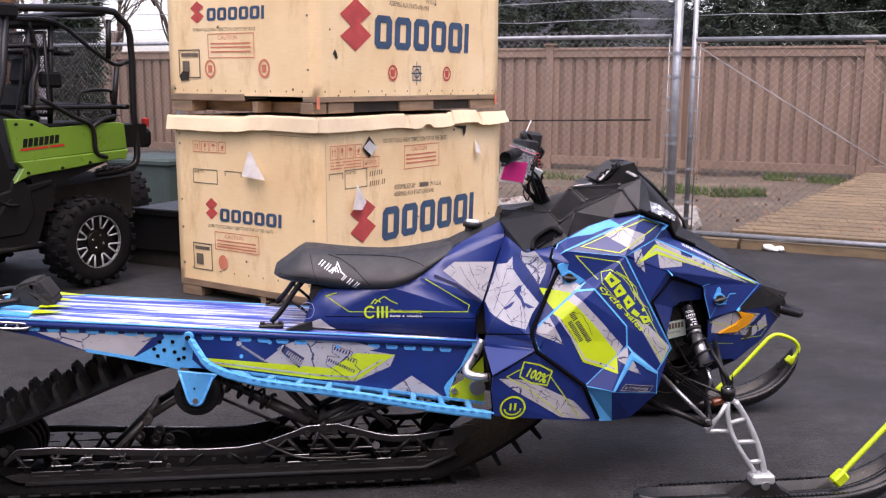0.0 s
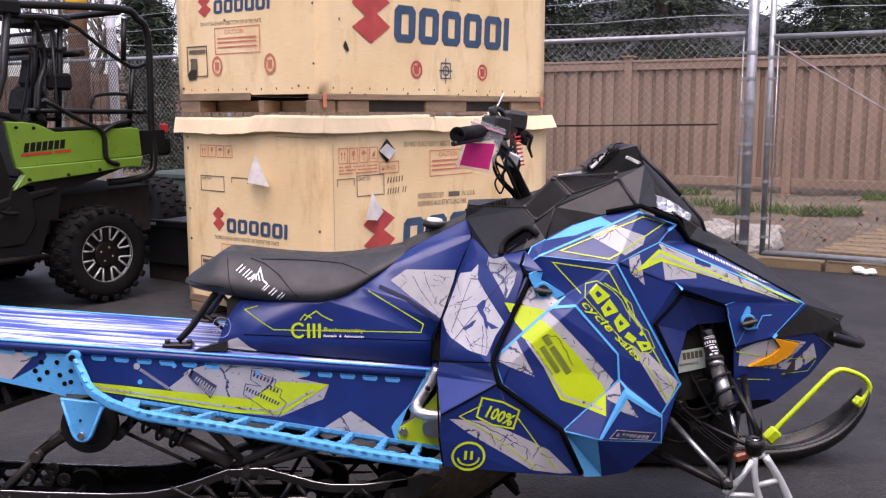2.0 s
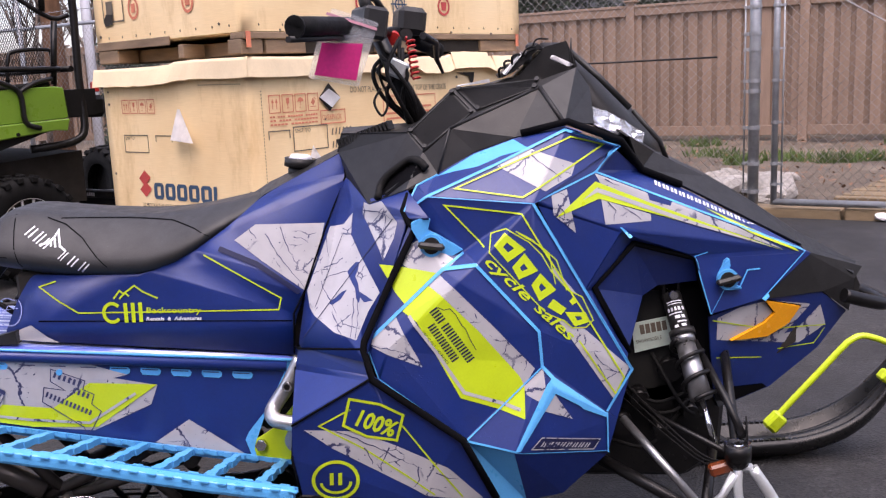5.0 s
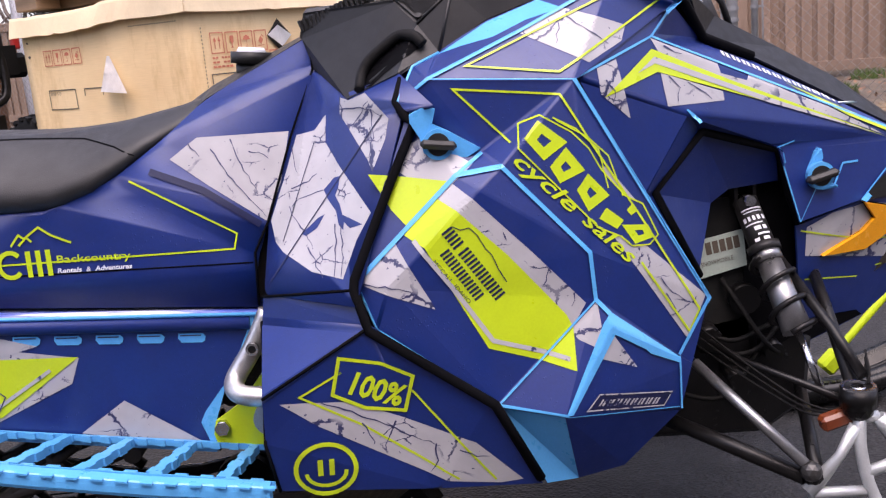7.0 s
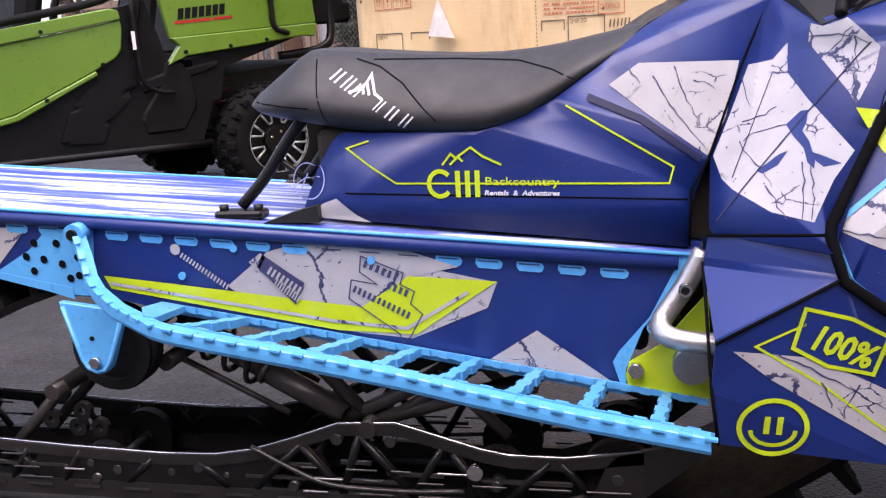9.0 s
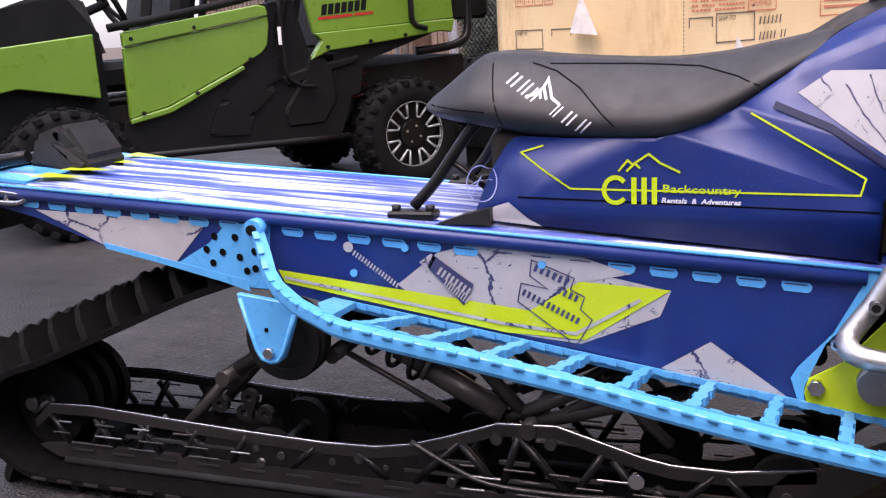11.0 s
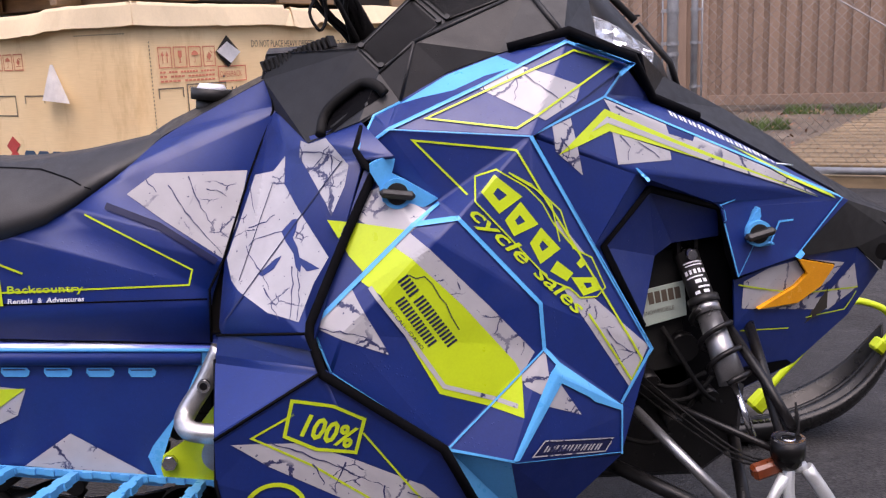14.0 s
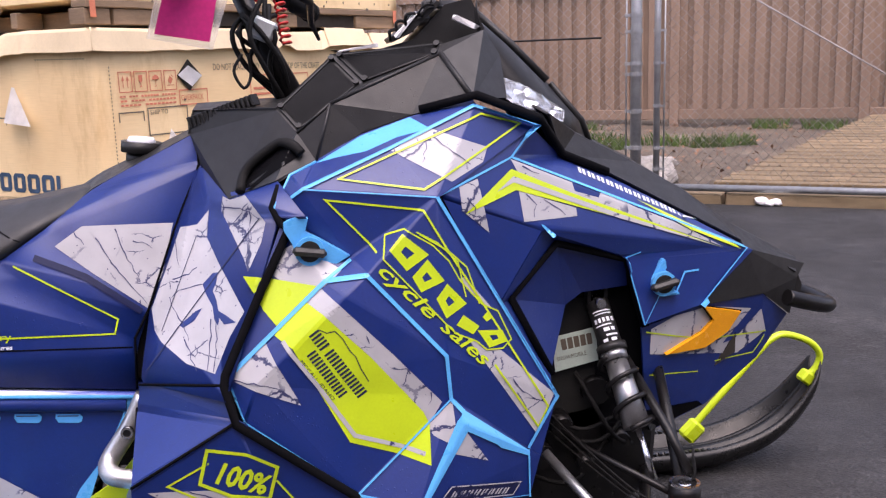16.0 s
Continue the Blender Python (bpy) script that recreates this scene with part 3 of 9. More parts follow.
def chain_gate():
    root = thing("chain_link_gate", on_line(GATE + LINE * 0.13), "closed galvanised chain-link gate with tubular frame and diagonal brace rod", "gate")
    w, top = 4.6, 1.965
    for nm, a, b, r in (("stile", (0.03, 0, 0.10), (0.03, 0, top + 0.62), 0.025), ("stile", (w, 0, 0.10), (w, 0, top + 0.62), 0.030),
                        ("top_rail", (0.03, 0, top), (w, 0, top), 0.022), ("bottom_rail", (0.03, 0, 0.12), (w, 0, 0.12), 0.027)):
        bm = bmesh.new()
        tube(bm, [a, b], r, 12)
        part(nm, bm, GALV, root)
    bm = bmesh.new()
    link_mesh(bm, 0.09, w - 0.05, 0.13, top + 0.02)
    tagged(part("wire_mesh", bm, WIRE, root, "woven diamond wire mesh"), kind="stuff")
    bm = bmesh.new()
    tube(bm, [(0.06, -0.03, top - 0.06), (w * 0.62, -0.03, 0.16)], 0.006, 6)
    part("brace_rod", bm, WIRE, root)
    for z in (0.26, 0.42, 0.74, 1.06, 1.30, 1.62, 1.80):
        bm = bmesh.new()
        ring(bm, (0.03, 0, z), (0, 0, 1), 0.025, 0.031, 0.022, 14)
        box(bm, (0.050, -0.008, z - 0.008), (0.095, 0.008, z + 0.008))
        part("clamp", bm, GALV, root)
    for k, z in enumerate((top + 0.22, top + 0.44)):
        bm = bmesh.new()
        tube(bm, [(0.03 + 0.45 * i, 0, z + 0.01 * math.sin(i * 2.1 + k)) for i in range(11)], 0.0035, 5)
        part("barbed_wire", bm, GALV, root)
    bm = bmesh.new()
    tube(bm, [(0.085, 0, 0.14), (0.085, 0, top - 0.02)], 0.007, 6)
    part("tension_bar", bm, GALV, root)


chain_fence()
chain_gate()

# crumpled pale bag on the edge of the asphalt
bm = bmesh.new()
for c, r in (((0, 0, 0.035), 0.055), ((0.10, 0.01, 0.03), 0.045), ((0.05, -0.02, 0.025), 0.04)):
    s = bmesh.ops.create_icosphere(bm, subdivisions=2, radius=r)
    for v in s["verts"]:
        v.co.z *= 0.6
        v.co *= 1 + 0.45 * noise.noise(v.co * 30)
        v.co += Vector(c)
bag = one_mesh("plastic_bag", bm, PAPER, "crumpled white plastic bag lying by the gate", "litter")
p = GATE + LINE * 0.95 - SIDE * 0.02
bag.matrix_world = pose(p.x, p.y, 0.0, 0, 0, YAW)


# unseen plain wall added behind the camera to block low light; closes the yard
bm = bmesh.new()
box(bm, (-14, -6.3, 0), (15, -6.0, 4.2))
tagged(one_mesh("unseen_blocking_wall", bm, surface("brown_grey_render", (0.19, 0.18, 0.17), 0.8, var=0.15, scale=1.5, bump=0.2, bscale=30)), kind="structure")

# ---- rubble edge and grass ----
def rubble():
    meshes = []
    for s in range(5):
        bm = bmesh.new()
        bmesh.ops.create_icosphere(bm, subdivisions=2, radius=1.0)
        for v in bm.verts:
            v.co *= 1 + 0.35 * noise.noise(v.co * 1.3 + Vector((s * 7, 0, 0))) + 0.12 * noise.noise(v.co * 3.5 + Vector((0, s * 5, 0)))
        meshes.append(mesh_from(bm, "stone", STONE))
    rnd = random.Random(4)
    for k in range(120):
        o = new("stone", meshes[k % 5])
        u = -3.8 + 3.8 * rnd.random()
        v = 0.45 + 1.5 * rnd.random() ** 1.5
        r = rnd.uniform(0.05, 0.19) * (1.2 if v < 0.9 else 0.8)
        p = GATE + LINE * u + SIDE * v
        o.matrix_world = pose(p.x, p.y, 0.05 + r * 0.25, rnd.uniform(-20, 20), rnd.uniform(-20, 20), rnd.uniform(0, 360)) @ Matrix.Diagonal((r * 1.5, r, r * 0.6, 1))
        tagged(o, "rough pale rubble stone on the soil bank", "stone", "rubble stones")


rubble()


def grass_patch(spots, blades, seed, high):
    rnd = random.Random(seed)
    bm = bmesh.new()
    for _ in range(blades):
        u, v, r = rnd.choice(spots)
        a = rnd.random() * 6.283
        d = r * math.sqrt(rnd.random())
        p = GATE + LINE * (u + d * math.cos(a)) + SIDE * (v + d * math.sin(a) * 0.5)
        h = high * rnd.uniform(0.4, 1.0)
        lean = Vector((rnd.uniform(-1, 1), rnd.uniform(-1, 1), 0)) * h * 0.45
        w = Vector((rnd.uniform(-1, 1), rnd.uniform(-1, 1), 0)).normalized() * 0.006
        b = Vector((p.x, p.y, 0.04))
        q = [bm.verts.new(b - w), bm.verts.new(b + w), bm.verts.new(b + lean * 0.4 + w * 0.7 + Vector((0, 0, h * 0.6))), bm.verts.new(b + lean + Vector((0, 0, h)))]
        bm.faces.new((q[0], q[1], q[2]))
        bm.faces.new((q[0], q[2], q[3]))
    one_mesh("grass", bm, GRASS, "tufts of fresh green grass on the soil bank", "grass", kind="stuff")


grass_patch([(-0.5, 3.8, 0.28), (0.05, 3.7, 0.25), (-1.4, 4.1, 0.4), (0.35, 3.9, 0.2), (-0.9, 3.3, 0.22), (1.2, 6.1, 0.3), (-2.8, 4.8, 0.5), (0.5, 6.2, 0.25), (-2.0, 5.6, 0.3), (-4.5, 5.0, 0.8), (-8, 4, 2), (-8, 5, 1.5)], 2300, 3, 0.20)

# leaf litter: small brown flakes
rnd = random.Random(8)
bm = bmesh.new()
for _ in range(2500):
    p = GATE + LINE * rnd.uniform(-3, 7) + SIDE * rnd.uniform(0.8, 7.2)
    c = Vector((p.x, p.y, 0.10 + 0.05 * rnd.random()))
    a = Vector((rnd.uniform(-1, 1), rnd.uniform(-1, 1), rnd.uniform(-.4, .4))).normalized() * rnd.uniform(0.015, 0.04)
    b = a.cross(Vector((0, 0, 1))) * 0.6
    bm.faces.new([bm.verts.new(c + a), bm.verts.new(c + b), bm.verts.new(c - a), bm.verts.new(c - b)])
LITTER = surface("dry_leaves", (0.22, 0.11, 0.06), 0.9, var=0.4, scale=4)
one_mesh("leaf_litter", bm, LITTER, "dry brown leaves scattered over the bank", "leaves", kind="stuff")


# ---- far background ----
def conifer(x, y, h, r, seed):
    """A tapered trunk and drooping boughs set with many short needle sprays."""
    rnd = np.random.default_rng(seed)
    root = thing("conifer", pose(x, y, 0), "dark green conifer with drooping branches behind the fence", "tree", "conifers")
    bm = bmesh.new()
    tube(bm, [(0, 0, -0.2), (0.05, 0, h * 0.5), (0, 0.05, h)], [0.2, 0.12, 0.02], 8)
    part("trunk", bm, BARK, root)
    n, steps, sprays = int(60 * h), 14, 9
    z = h * (0.06 + 0.94 * rnd.random(n) ** 1.3)
    reach = r * (1.08 - z / h) * rnd.uniform(0.5, 1.12, n)
    a = rnd.uniform(0, 2 * math.pi, n)
    d = np.stack([np.cos(a), np.sin(a), np.zeros(n)], 1)
    droop = reach * rnd.uniform(0.1, 0.45, n)
    t = np.linspace(0.15, 1.0, steps)
    c = d[:, None, :] * (reach[:, None] * t)[:, :, None]
    c[:, :, 2] = z[:, None] - droop[:, None] * t ** 1.4
    c = np.repeat(c.reshape(-1, 3), sprays, 0)
    dd = np.repeat(np.repeat(d, steps, 0), sprays, 0)
    m = len(c)
    c += rnd.normal(0, 0.06, (m, 3))
    v = dd * 0.6 + rnd.uniform(-1, 1, (m, 3)) * np.array([1.0, 1.0, 0.55]) - np.array([0, 0, 0.25])
    v *= (rnd.uniform(0.08, 0.19, m) / np.linalg.norm(v, axis=1))[:, None]
    w = np.cross(v, rnd.uniform(-1, 1, (m, 3)))
    w *= (rnd.uniform(0.010, 0.020, m) / np.linalg.norm(w, axis=1))[:, None]
    me = bpy.data.meshes.new("crown")
    me.vertices.add(3 * m)
    me.vertices.foreach_set("co", np.stack([c - w, c + w, c + v], 1).ravel())
    me.loops.add(3 * m)
    me.loops.foreach_set("vertex_index", np.arange(3 * m))
    me.polygons.add(m)
    me.polygons.foreach_set("loop_start", np.arange(0, 3 * m, 3))
    me.update(calc_edges=True)
    me.materials.append(NEEDLE)
    crown = new("crown", me)
    crown.parent = root


def bare_tree(x, y, h, seed):
    rnd = random.Random(seed)
    root = thing("bare_tree", pose(x, y, 0), "leafless deciduous tree with fine twigs", "tree", "bare trees")
    trunk, twigs = bmesh.new(), bmesh.new()

    def grow(bm, p, d, L, r, depth):
        q = p + d * L
        mid = p.lerp(q, 0.5) + Vector((rnd.uniform(-1, 1), rnd.uniform(-1, 1), 0)) * L * 0.06
        tube(bm, [p, mid, q], [r, r * 0.85, r * 0.65], 5 if depth < 2 else 3)
        if depth == 5:
            return
        for _ in range(3 if depth else 4):
            nd = (d + Vector((rnd.uniform(-1, 1), rnd.uniform(-1, 1), rnd.uniform(-0.2, 0.7))) * 0.7).normalized()
            grow(twigs, p.lerp(q, rnd.uniform(0.55, 1)), nd, L * rnd.uniform(0.55, 0.8), r * 0.55, depth + 1)

    grow(trunk, Vector((0, 0, -0.2)), Vector((0, 0, 1)), h * 0.30, h * 0.012, 0)
    part("trunk", trunk, BARK, root)
    part("crown", twigs, BARK, root, "bare grey-brown twigs")


for x, y, h, r, s in ((12.9, 16.6, 10, 3.4, 11), (15.2, 15.0, 10, 3.4, 12), (9.9, 15.9, 9, 2.4, 13), (11.0, 17.2, 10, 2.8, 14), (2.6, 18.2, 9, 3.0, 1), (5.2, 18.0, 10, 3.2, 2), (11.6, 15.4, 9, 3.0, 4), (13.8, 13.6, 10, 3.2, 5), (16.2, 12.4, 9, 3.0, 6), (9.6, 19.5, 10, 2.6, 7), (-4.95, 14.7, 7.5, 0.6, 8), (0.2, 21.5, 9, 3.0, 9), (19, 12, 9, 3, 10)):
    conifer(x, y, h, r, s)
for x, y, h, s in ((-9.5, 25, 10, 1), (-13.5, 22, 9, 2), (-5.5, 29, 11, 3), (-17, 24, 10, 4), (-2.5, 30, 10, 5), (12.5, 24, 9, 6), (18, 20, 9, 7), (-11, 32, 12, 8), (-7.4, 22, 9, 9), (-11.6, 19.5, 8, 10), (-15, 28, 11, 11), (-8.5, 34, 12, 12), (-20, 21, 9, 13), (-3.8, 34, 12, 14), (-8.2, 18.5, 7, 15), (-10.4, 17.2, 7, 16), (-13, 18.5, 8, 17), (-9.2, 20.5, 8, 18)):
    bare_tree(x, y, h, s)


def house(x, y, yaw, w, d, wall, ridge, label):
    root = thing("house", pose(x, y, 0, 0, 0, yaw), label, "house")
    bm = bmesh.new()
    box(bm, (-w / 2, -d / 2, -0.1), (w / 2, d / 2, wall))
    part("wall", bm, SIDING, root)
    bm = bmesh.new()
    prism(bm, [(-w / 2 - 0.5, wall - 0.05), (w / 2 + 0.5, wall - 0.05), (w / 2 + 0.5, wall + 0.12), (0, ridge), (-w / 2 - 0.5, wall + 0.12)], -d / 2 - 0.4, d / 2 + 0.4)
    part("roof", bm, ROOF, root, "grey shingled gable roof")
    for k in (-0.3, 0.3):
        win = bmesh.new()
        box(win, (k * w - 0.6, -d / 2 - 0.04, 1.1), (k * w + 0.6, -d / 2 + 0.02, 2.2), bevel=0.02)
        part("window", win, WHITEP, root)


house(8.4, 27.5, -31, 11, 8, 2.6, 5.0, "low house with a grey gable roof beyond the fence")

# utility pole with a yellow band and a pale post beside it
root = thing("utility_pole", pose(-5.7, 13.2, 0), "brown timber utility pole with a yellow marker band", "pole")
bm = bmesh.new()
tube(bm, [(0, 0, -0.2), (0, 0, 9)], [0.17, 0.13], 14)
part("shaft", bm, POLE, root)
bm = bmesh.new()
tube(bm, [(0, 0, 3.05), (0, 0, 3.3)], 0.172, 14)
part("marker_band", bm, YELLOW, root, "yellow marker band")
bm = bmesh.new()
tube(bm, [(-5.28, 13.6, -0.1), (-5.28, 13.6, 6)], 0.08, 10)
one_mesh("white_post", bm, WHITEP, "slim white post beside the utility pole", "post")


# ---- crates ----
CRATE_YAW = 50.2
LONG, DEEP = 2.36, 1.36


def flat_on(tree_y, bm, lift):
    return press(bm, tree_y, lift, step=9)


def crate(z0, corner, label, lower):
    """A cardboard export crate on a timber base. Local x runs along the long face, y along the short one."""
    root = thing("shipping_crate", pose(corner[0], corner[1], z0, 0, 0, CRATE_YAW), label, "crate", "stacked crates")
    foot, high = (0.11, 1.288) if lower else (0.172, 1.2)
    lift = 0.0 if lower else 0.062
    # carcass with slightly bulging faces
    bm = bmesh.new()
    nx, nz = 24, 12
    for (o, u, n, L) in (((0, 0), (1, 0), (0, -1), LONG), ((LONG, 0), (0, 1), (1, 0), DEEP), ((LONG, DEEP), (-1, 0), (0, 1), LONG), ((0, DEEP), (0, -1), (-1, 0), DEEP)):
        g = []
        for i in range(nx + 1):
            col = []
            for j in range(nz + 1):
                s, t = i / nx, j / nz
                bulge = 0.004 * math.sin(math.pi * s) * math.sin(math.pi * t) + 0.002 * noise.noise((s * 6, t * 5, o[0] + o[1] + z0))
                bulge *= min(1, 8 * s, 8 * (1 - s), 8 * t, 8 * (1 - t))
                col.append(bm.verts.new((o[0] + u[0] * L * s + n[0] * bulge, o[1] + u[1] * L * s + n[1] * bulge, foot + (high - foot) * t)))
            g.append(col)
        for i in range(nx):
            for j in range(nz):
                bm.faces.new((g[i][j], g[i + 1][j], g[i + 1][j + 1], g[i][j + 1])).smooth = True
    bm.faces.new([bm.verts.new(c) for c in ((0, 0, high), (LONG, 0, high), (LONG, DEEP, high), (0, DEEP, high))])
    bm.faces.new([bm.verts.new(c) for c in ((0, 0, foot), (0, DEEP, foot), (LONG, DEEP, foot), (LONG, 0, foot))])
    bmesh.ops.remove_doubles(bm, verts=bm.verts[:], dist=0.0005)
    bmesh.ops.recalc_face_normals(bm, faces=bm.faces[:])
    body = part("cardboard_body", bm, CARD, root, "tan corrugated cardboard sides")
    # base: deck boards and runners
    for k, (a, b) in enumerate(((0.15, 0.42), (0.96, 1.40), (1.94, 2.34))):
        bm = bmesh.new()
        box(bm, (a, 0.01, lift), (b, DEEP - 0.01, lift + 0.072), bevel=0.004)
        part("runner", bm, PALLET, root)
    for k in range(2):
        bm = bmesh.new()
        y = 0.0 if k == 0 else DEEP - 0.1
        box(bm, (-0.006, y - 0.004, lift + 0.074), (LONG + 0.004, y + 0.1, lift + 0.107), bevel=0.004)
        part("deck_board", bm, PALLET, root)
    for y0, y1 in ((0.01, 0.12), (0.50, 0.55), (1.14, 1.34)):
        bm = bmesh.new()
        box(bm, (-0.008, y0, lift), (0.13, y1, lift + 0.073), bevel=0.004)
        part("end_block", bm, PALLET, root)
    bm = bmesh.new()
    box(bm, (-0.012, 0.1 if lower else 0.62, lift + 0.075), (-0.002, DEEP - 0.02, lift + 0.122), bevel=0.003)
    part("end_board", bm, PALLET, root)
    # dark block between the runners stands in for the shade there
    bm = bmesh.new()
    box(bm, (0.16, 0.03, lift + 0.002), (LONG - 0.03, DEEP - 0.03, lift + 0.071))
    part("shadow_core", bm, HOLE, root, "dark block painting the shade under the crate")
    for c in ((0.012, -0.010, lift + 0.06), (LONG - 0.05, -0.010, lift + 0.06)):
        bm = bmesh.new()
        box(bm, (c[0], c[1], c[2] - 0.03), (c[0] + 0.03, c[1] + 0.008, c[2] + 0.05), bevel=0.003)
        part("corner_tab", bm, PRINTPINK, root, "faded red corner tab")
    # staples along the faces
    for k in range(15):
        bm = bmesh.new()
        box(bm, (0.1 + k * 0.155, -0.005, 0.2), (0.104 + k * 0.155, -0.001, 0.212))
        part("staple", bm, PRINTBLACK, root)
    for k in range(9):
        bm = bmesh.new()
        box(bm, (-0.005, 0.1 + k * 0.14, 0.2), (-0.001, 0.104 + k * 0.14, 0.212))
        part("staple", bm, PRINTBLACK, root)
    # nail heads and dents
    rn = random.Random(int(z0 * 10) + 5)
    for k in range(26):
        bm = bmesh.new()
        if k < 16:
            disc(bm, (rn.uniform(.1, LONG - .1), -.004, rn.choice([.17, .18, high - .10, rn.uniform(.3, 1.1)])), (0, 1, 0), rn.uniform(.005, .010), .004, 7)
        else:
            disc(bm, (-.004, rn.choice([.05, .06, DEEP - .05, rn.uniform(.1, 1.2)]), rn.uniform(.2, high - .1)), (1, 0, 0), rn.uniform(.005, .010), .004, 7)
        part("nail_head", bm, PRINTBLACK, root)
    # folded rim of the lid
    if lower:
        for nm, L, n in (("long", LONG, 46), ("short", DEEP, 30)):
            bm = bmesh.new()
            cuts = [0.93, 1.50, 1.95] if nm == "long" else [0.62]
            prof = [(0.0, 0.012), (-0.028, 0.014), (-0.034, -0.0), (-0.033, -0.085), (-0.028, -0.087), (-0.027, -0.004), (0.0, 0.0)]
            g = []
            for i in range(n + 1):
                s = -0.035 + (L + 0.07) * i / n
                sag = 0.012 * noise.noise((s * 1.7, 1 if nm == "long" else 7, 2)) + 0.004 * noise.noise((s * 11, 4, 2))
                rag = 0.018 * noise.noise((s * 2.3, 9, 5)) + 0.008 * noise.noise((s * 17, 9, 5)) + (0.030 if nm == "long" and 1.15 < s < 1.28 else 0)
                piece = sum(s > c for c in cuts)
                sag += (0.0, -0.010, 0.008, -0.006)[piece] + 0.02 * (s - ([0] + cuts)[piece]) * (0, -1, 1, -1)[piece] * 0.6
                out = 0.010 * piece + 0.016 * noise.noise((s * 2.2, 3, 8)) + 0.007 * noise.noise((s * 13, 3, 8)) + 0.008
                loop = []
                for d, z in prof:
                    zz = high + 0.028 + z + sag + (rag if z < -0.05 else 0)
                    dd = d - (out if z < -0.05 else 0)
                    loop.append(bm.verts.new((s, dd, zz) if nm == "long" else (dd, s, zz)))
                g.append(loop)
            for i, (a, b) in enumerate(zip(g, g[1:])):
                s0, s1 = (-0.035 + (L + 0.07) * q / n for q in (i, i + 1))
                torn = nm == "long" and any(s0 <= c < s1 for c in cuts)
                for k in range(3 if torn else 0, len(prof) - 1):
                    if torn and k == 3:
                        continue
                    bm.faces.new((a[k], b[k], b[k + 1], a[k + 1]))
            bmesh.ops.recalc_face_normals(bm, faces=bm.faces[:])
            part("rim_flap", bm, CARDEDGE, root, "pale torn folded lid edge")
        bm = bmesh.new()
        box(bm, (-0.02, -0.02, high + 0.002), (LONG + 0.02, DEEP + 0.02, high + 0.026), bevel=0.006)
        part("lid", bm, CARDEDGE, root)

    def long_face(name, bm, m, lift=0.0035):
        flat_on(-0.006, bm, lift - 0.0035)
        part(name, bm, m, root)

    def short_face(name, bm, m, lift=0.0035):
        # (s, z) drawn as seen from outside: s grows away from the corner, to the left
        flat_on(0.0, bm, 0)
        for v in bm.verts:
            v.co = Vector((-0.0062 - (lift - 0.0035), v.co.x, v.co.z))
        bmesh.ops.recalc_face_normals(bm, faces=bm.faces[:])
        part(name, bm, m, root)

    def blocks(x0, z0_, x1, z1, n, cut):
        """A row of plain hollow blocks in place of a maker's name: each a list of outlines."""
        out = []
        w, h = (x1 - x0) / n, z1 - z0_
        for i in range(n):
            a, b = x0 + i * w, x0 + i * w + w * (0.86 if cut[i] == "w" else 0.26)
            c, t, v = (b - a) * 0.16, (b - a) * 0.33, h * 0.22
            if cut[i] != "w":
                polys = [[(a, 0), (b, 0), (b, h), (a, h)]]
            else:
                polys = [[(a, c), (a + c, 0), (a + t, 0), (a + t, h), (a + c, h), (a, h - c)], [(b - t, 0), (b - c, 0), (b, c), (b, h - c), (b - c, h), (b - t, h)], [(a + t, 0), (b - t, 0), (b - t, v), (a + t, v)], [(a + t, h - v), (b - t, h - v), (b - t, h), (a + t, h)]]
            out.append([[(x + z * 0.06, z0_ + z) for x, z in poly] for poly in polys])
        return out

    def zig(x0, z0_, x1, z1):
        """A plain angular red mark."""
        w, h = x1 - x0, z1 - z0_
        return [[(x0 + w * p, z0_ + h * q) for p, q in ((.50, 1), (0, .68), (.34, .47), (0, .27), (.48, 0), (1, .32), (.64, .53), (1, .74))]]

    def frame_of(x0, z0_, x1, z1, t=0.006):
        return stripes([[(x0, z0_), (x1, z0_), (x1, z1), (x0, z1), (x0, z0_)]], t)

    def glyph(k):
        """Handling marks: two arrows, a glass, an umbrella and a tilted box."""
        if k == 0:
            return [[(c - .05, -.4), (c + .05, -.4), (c + .05, .1), (c + .17, .1), (c, .45), (c - .17, .1), (c - .05, .1)] for c in (-.25, .25)]
        if k == 1:
            return [[(-.22, .45), (.22, .45), (.20, .05), (.05, -.08), (.05, -.3), (.18, -.4), (-.18, -.4), (-.05, -.3), (-.05, -.08), (-.20, .05)]]
        if k == 2:
            return [[(-.42, .1), (-.3, .33), (0, .45), (.3, .33), (.42, .1)], [(-.03, .1), (.03, .1), (.03, -.36), (-.03, -.36)], [(-.16, -.36), (.03, -.36), (.03, -.42), (-.16, -.42)]]
        return [[(-.3, -.05), (.02, -.3), (.30, .05), (-.02, .32)], [(-.4, -.40), (.4, -.40), (.4, -.34), (-.4, -.34)], [(.12, .34), (.36, .18), (.40, .26), (.16, .42)]]

    D = DEEP
    if lower:
        dz = 0.0
        # long face
        for k in range(4):
            x = 0.11 + k * 0.088
            long_face("handling_mark", frame_of(x, 1.045, x + 0.072, 1.135, 0.005), PRINTPINK)
            for q in glyph(k):
                long_face("handling_mark", sheet([[(x + 0.036 + u * 0.052, 1.09 + w * 0.064) for u, w in q]]), PRINTPINK)
        for z, cells in ((1.020, words([2, 3, 6, 5], .8)), (1.0, words([2, 4, 8], .8)), (.98, words([5, 8], .8))):
            for c in cells:
                long_face("caution_line", bars((0.11, z), (0.33, 0), 0.009, [c]), PRINTPINK)
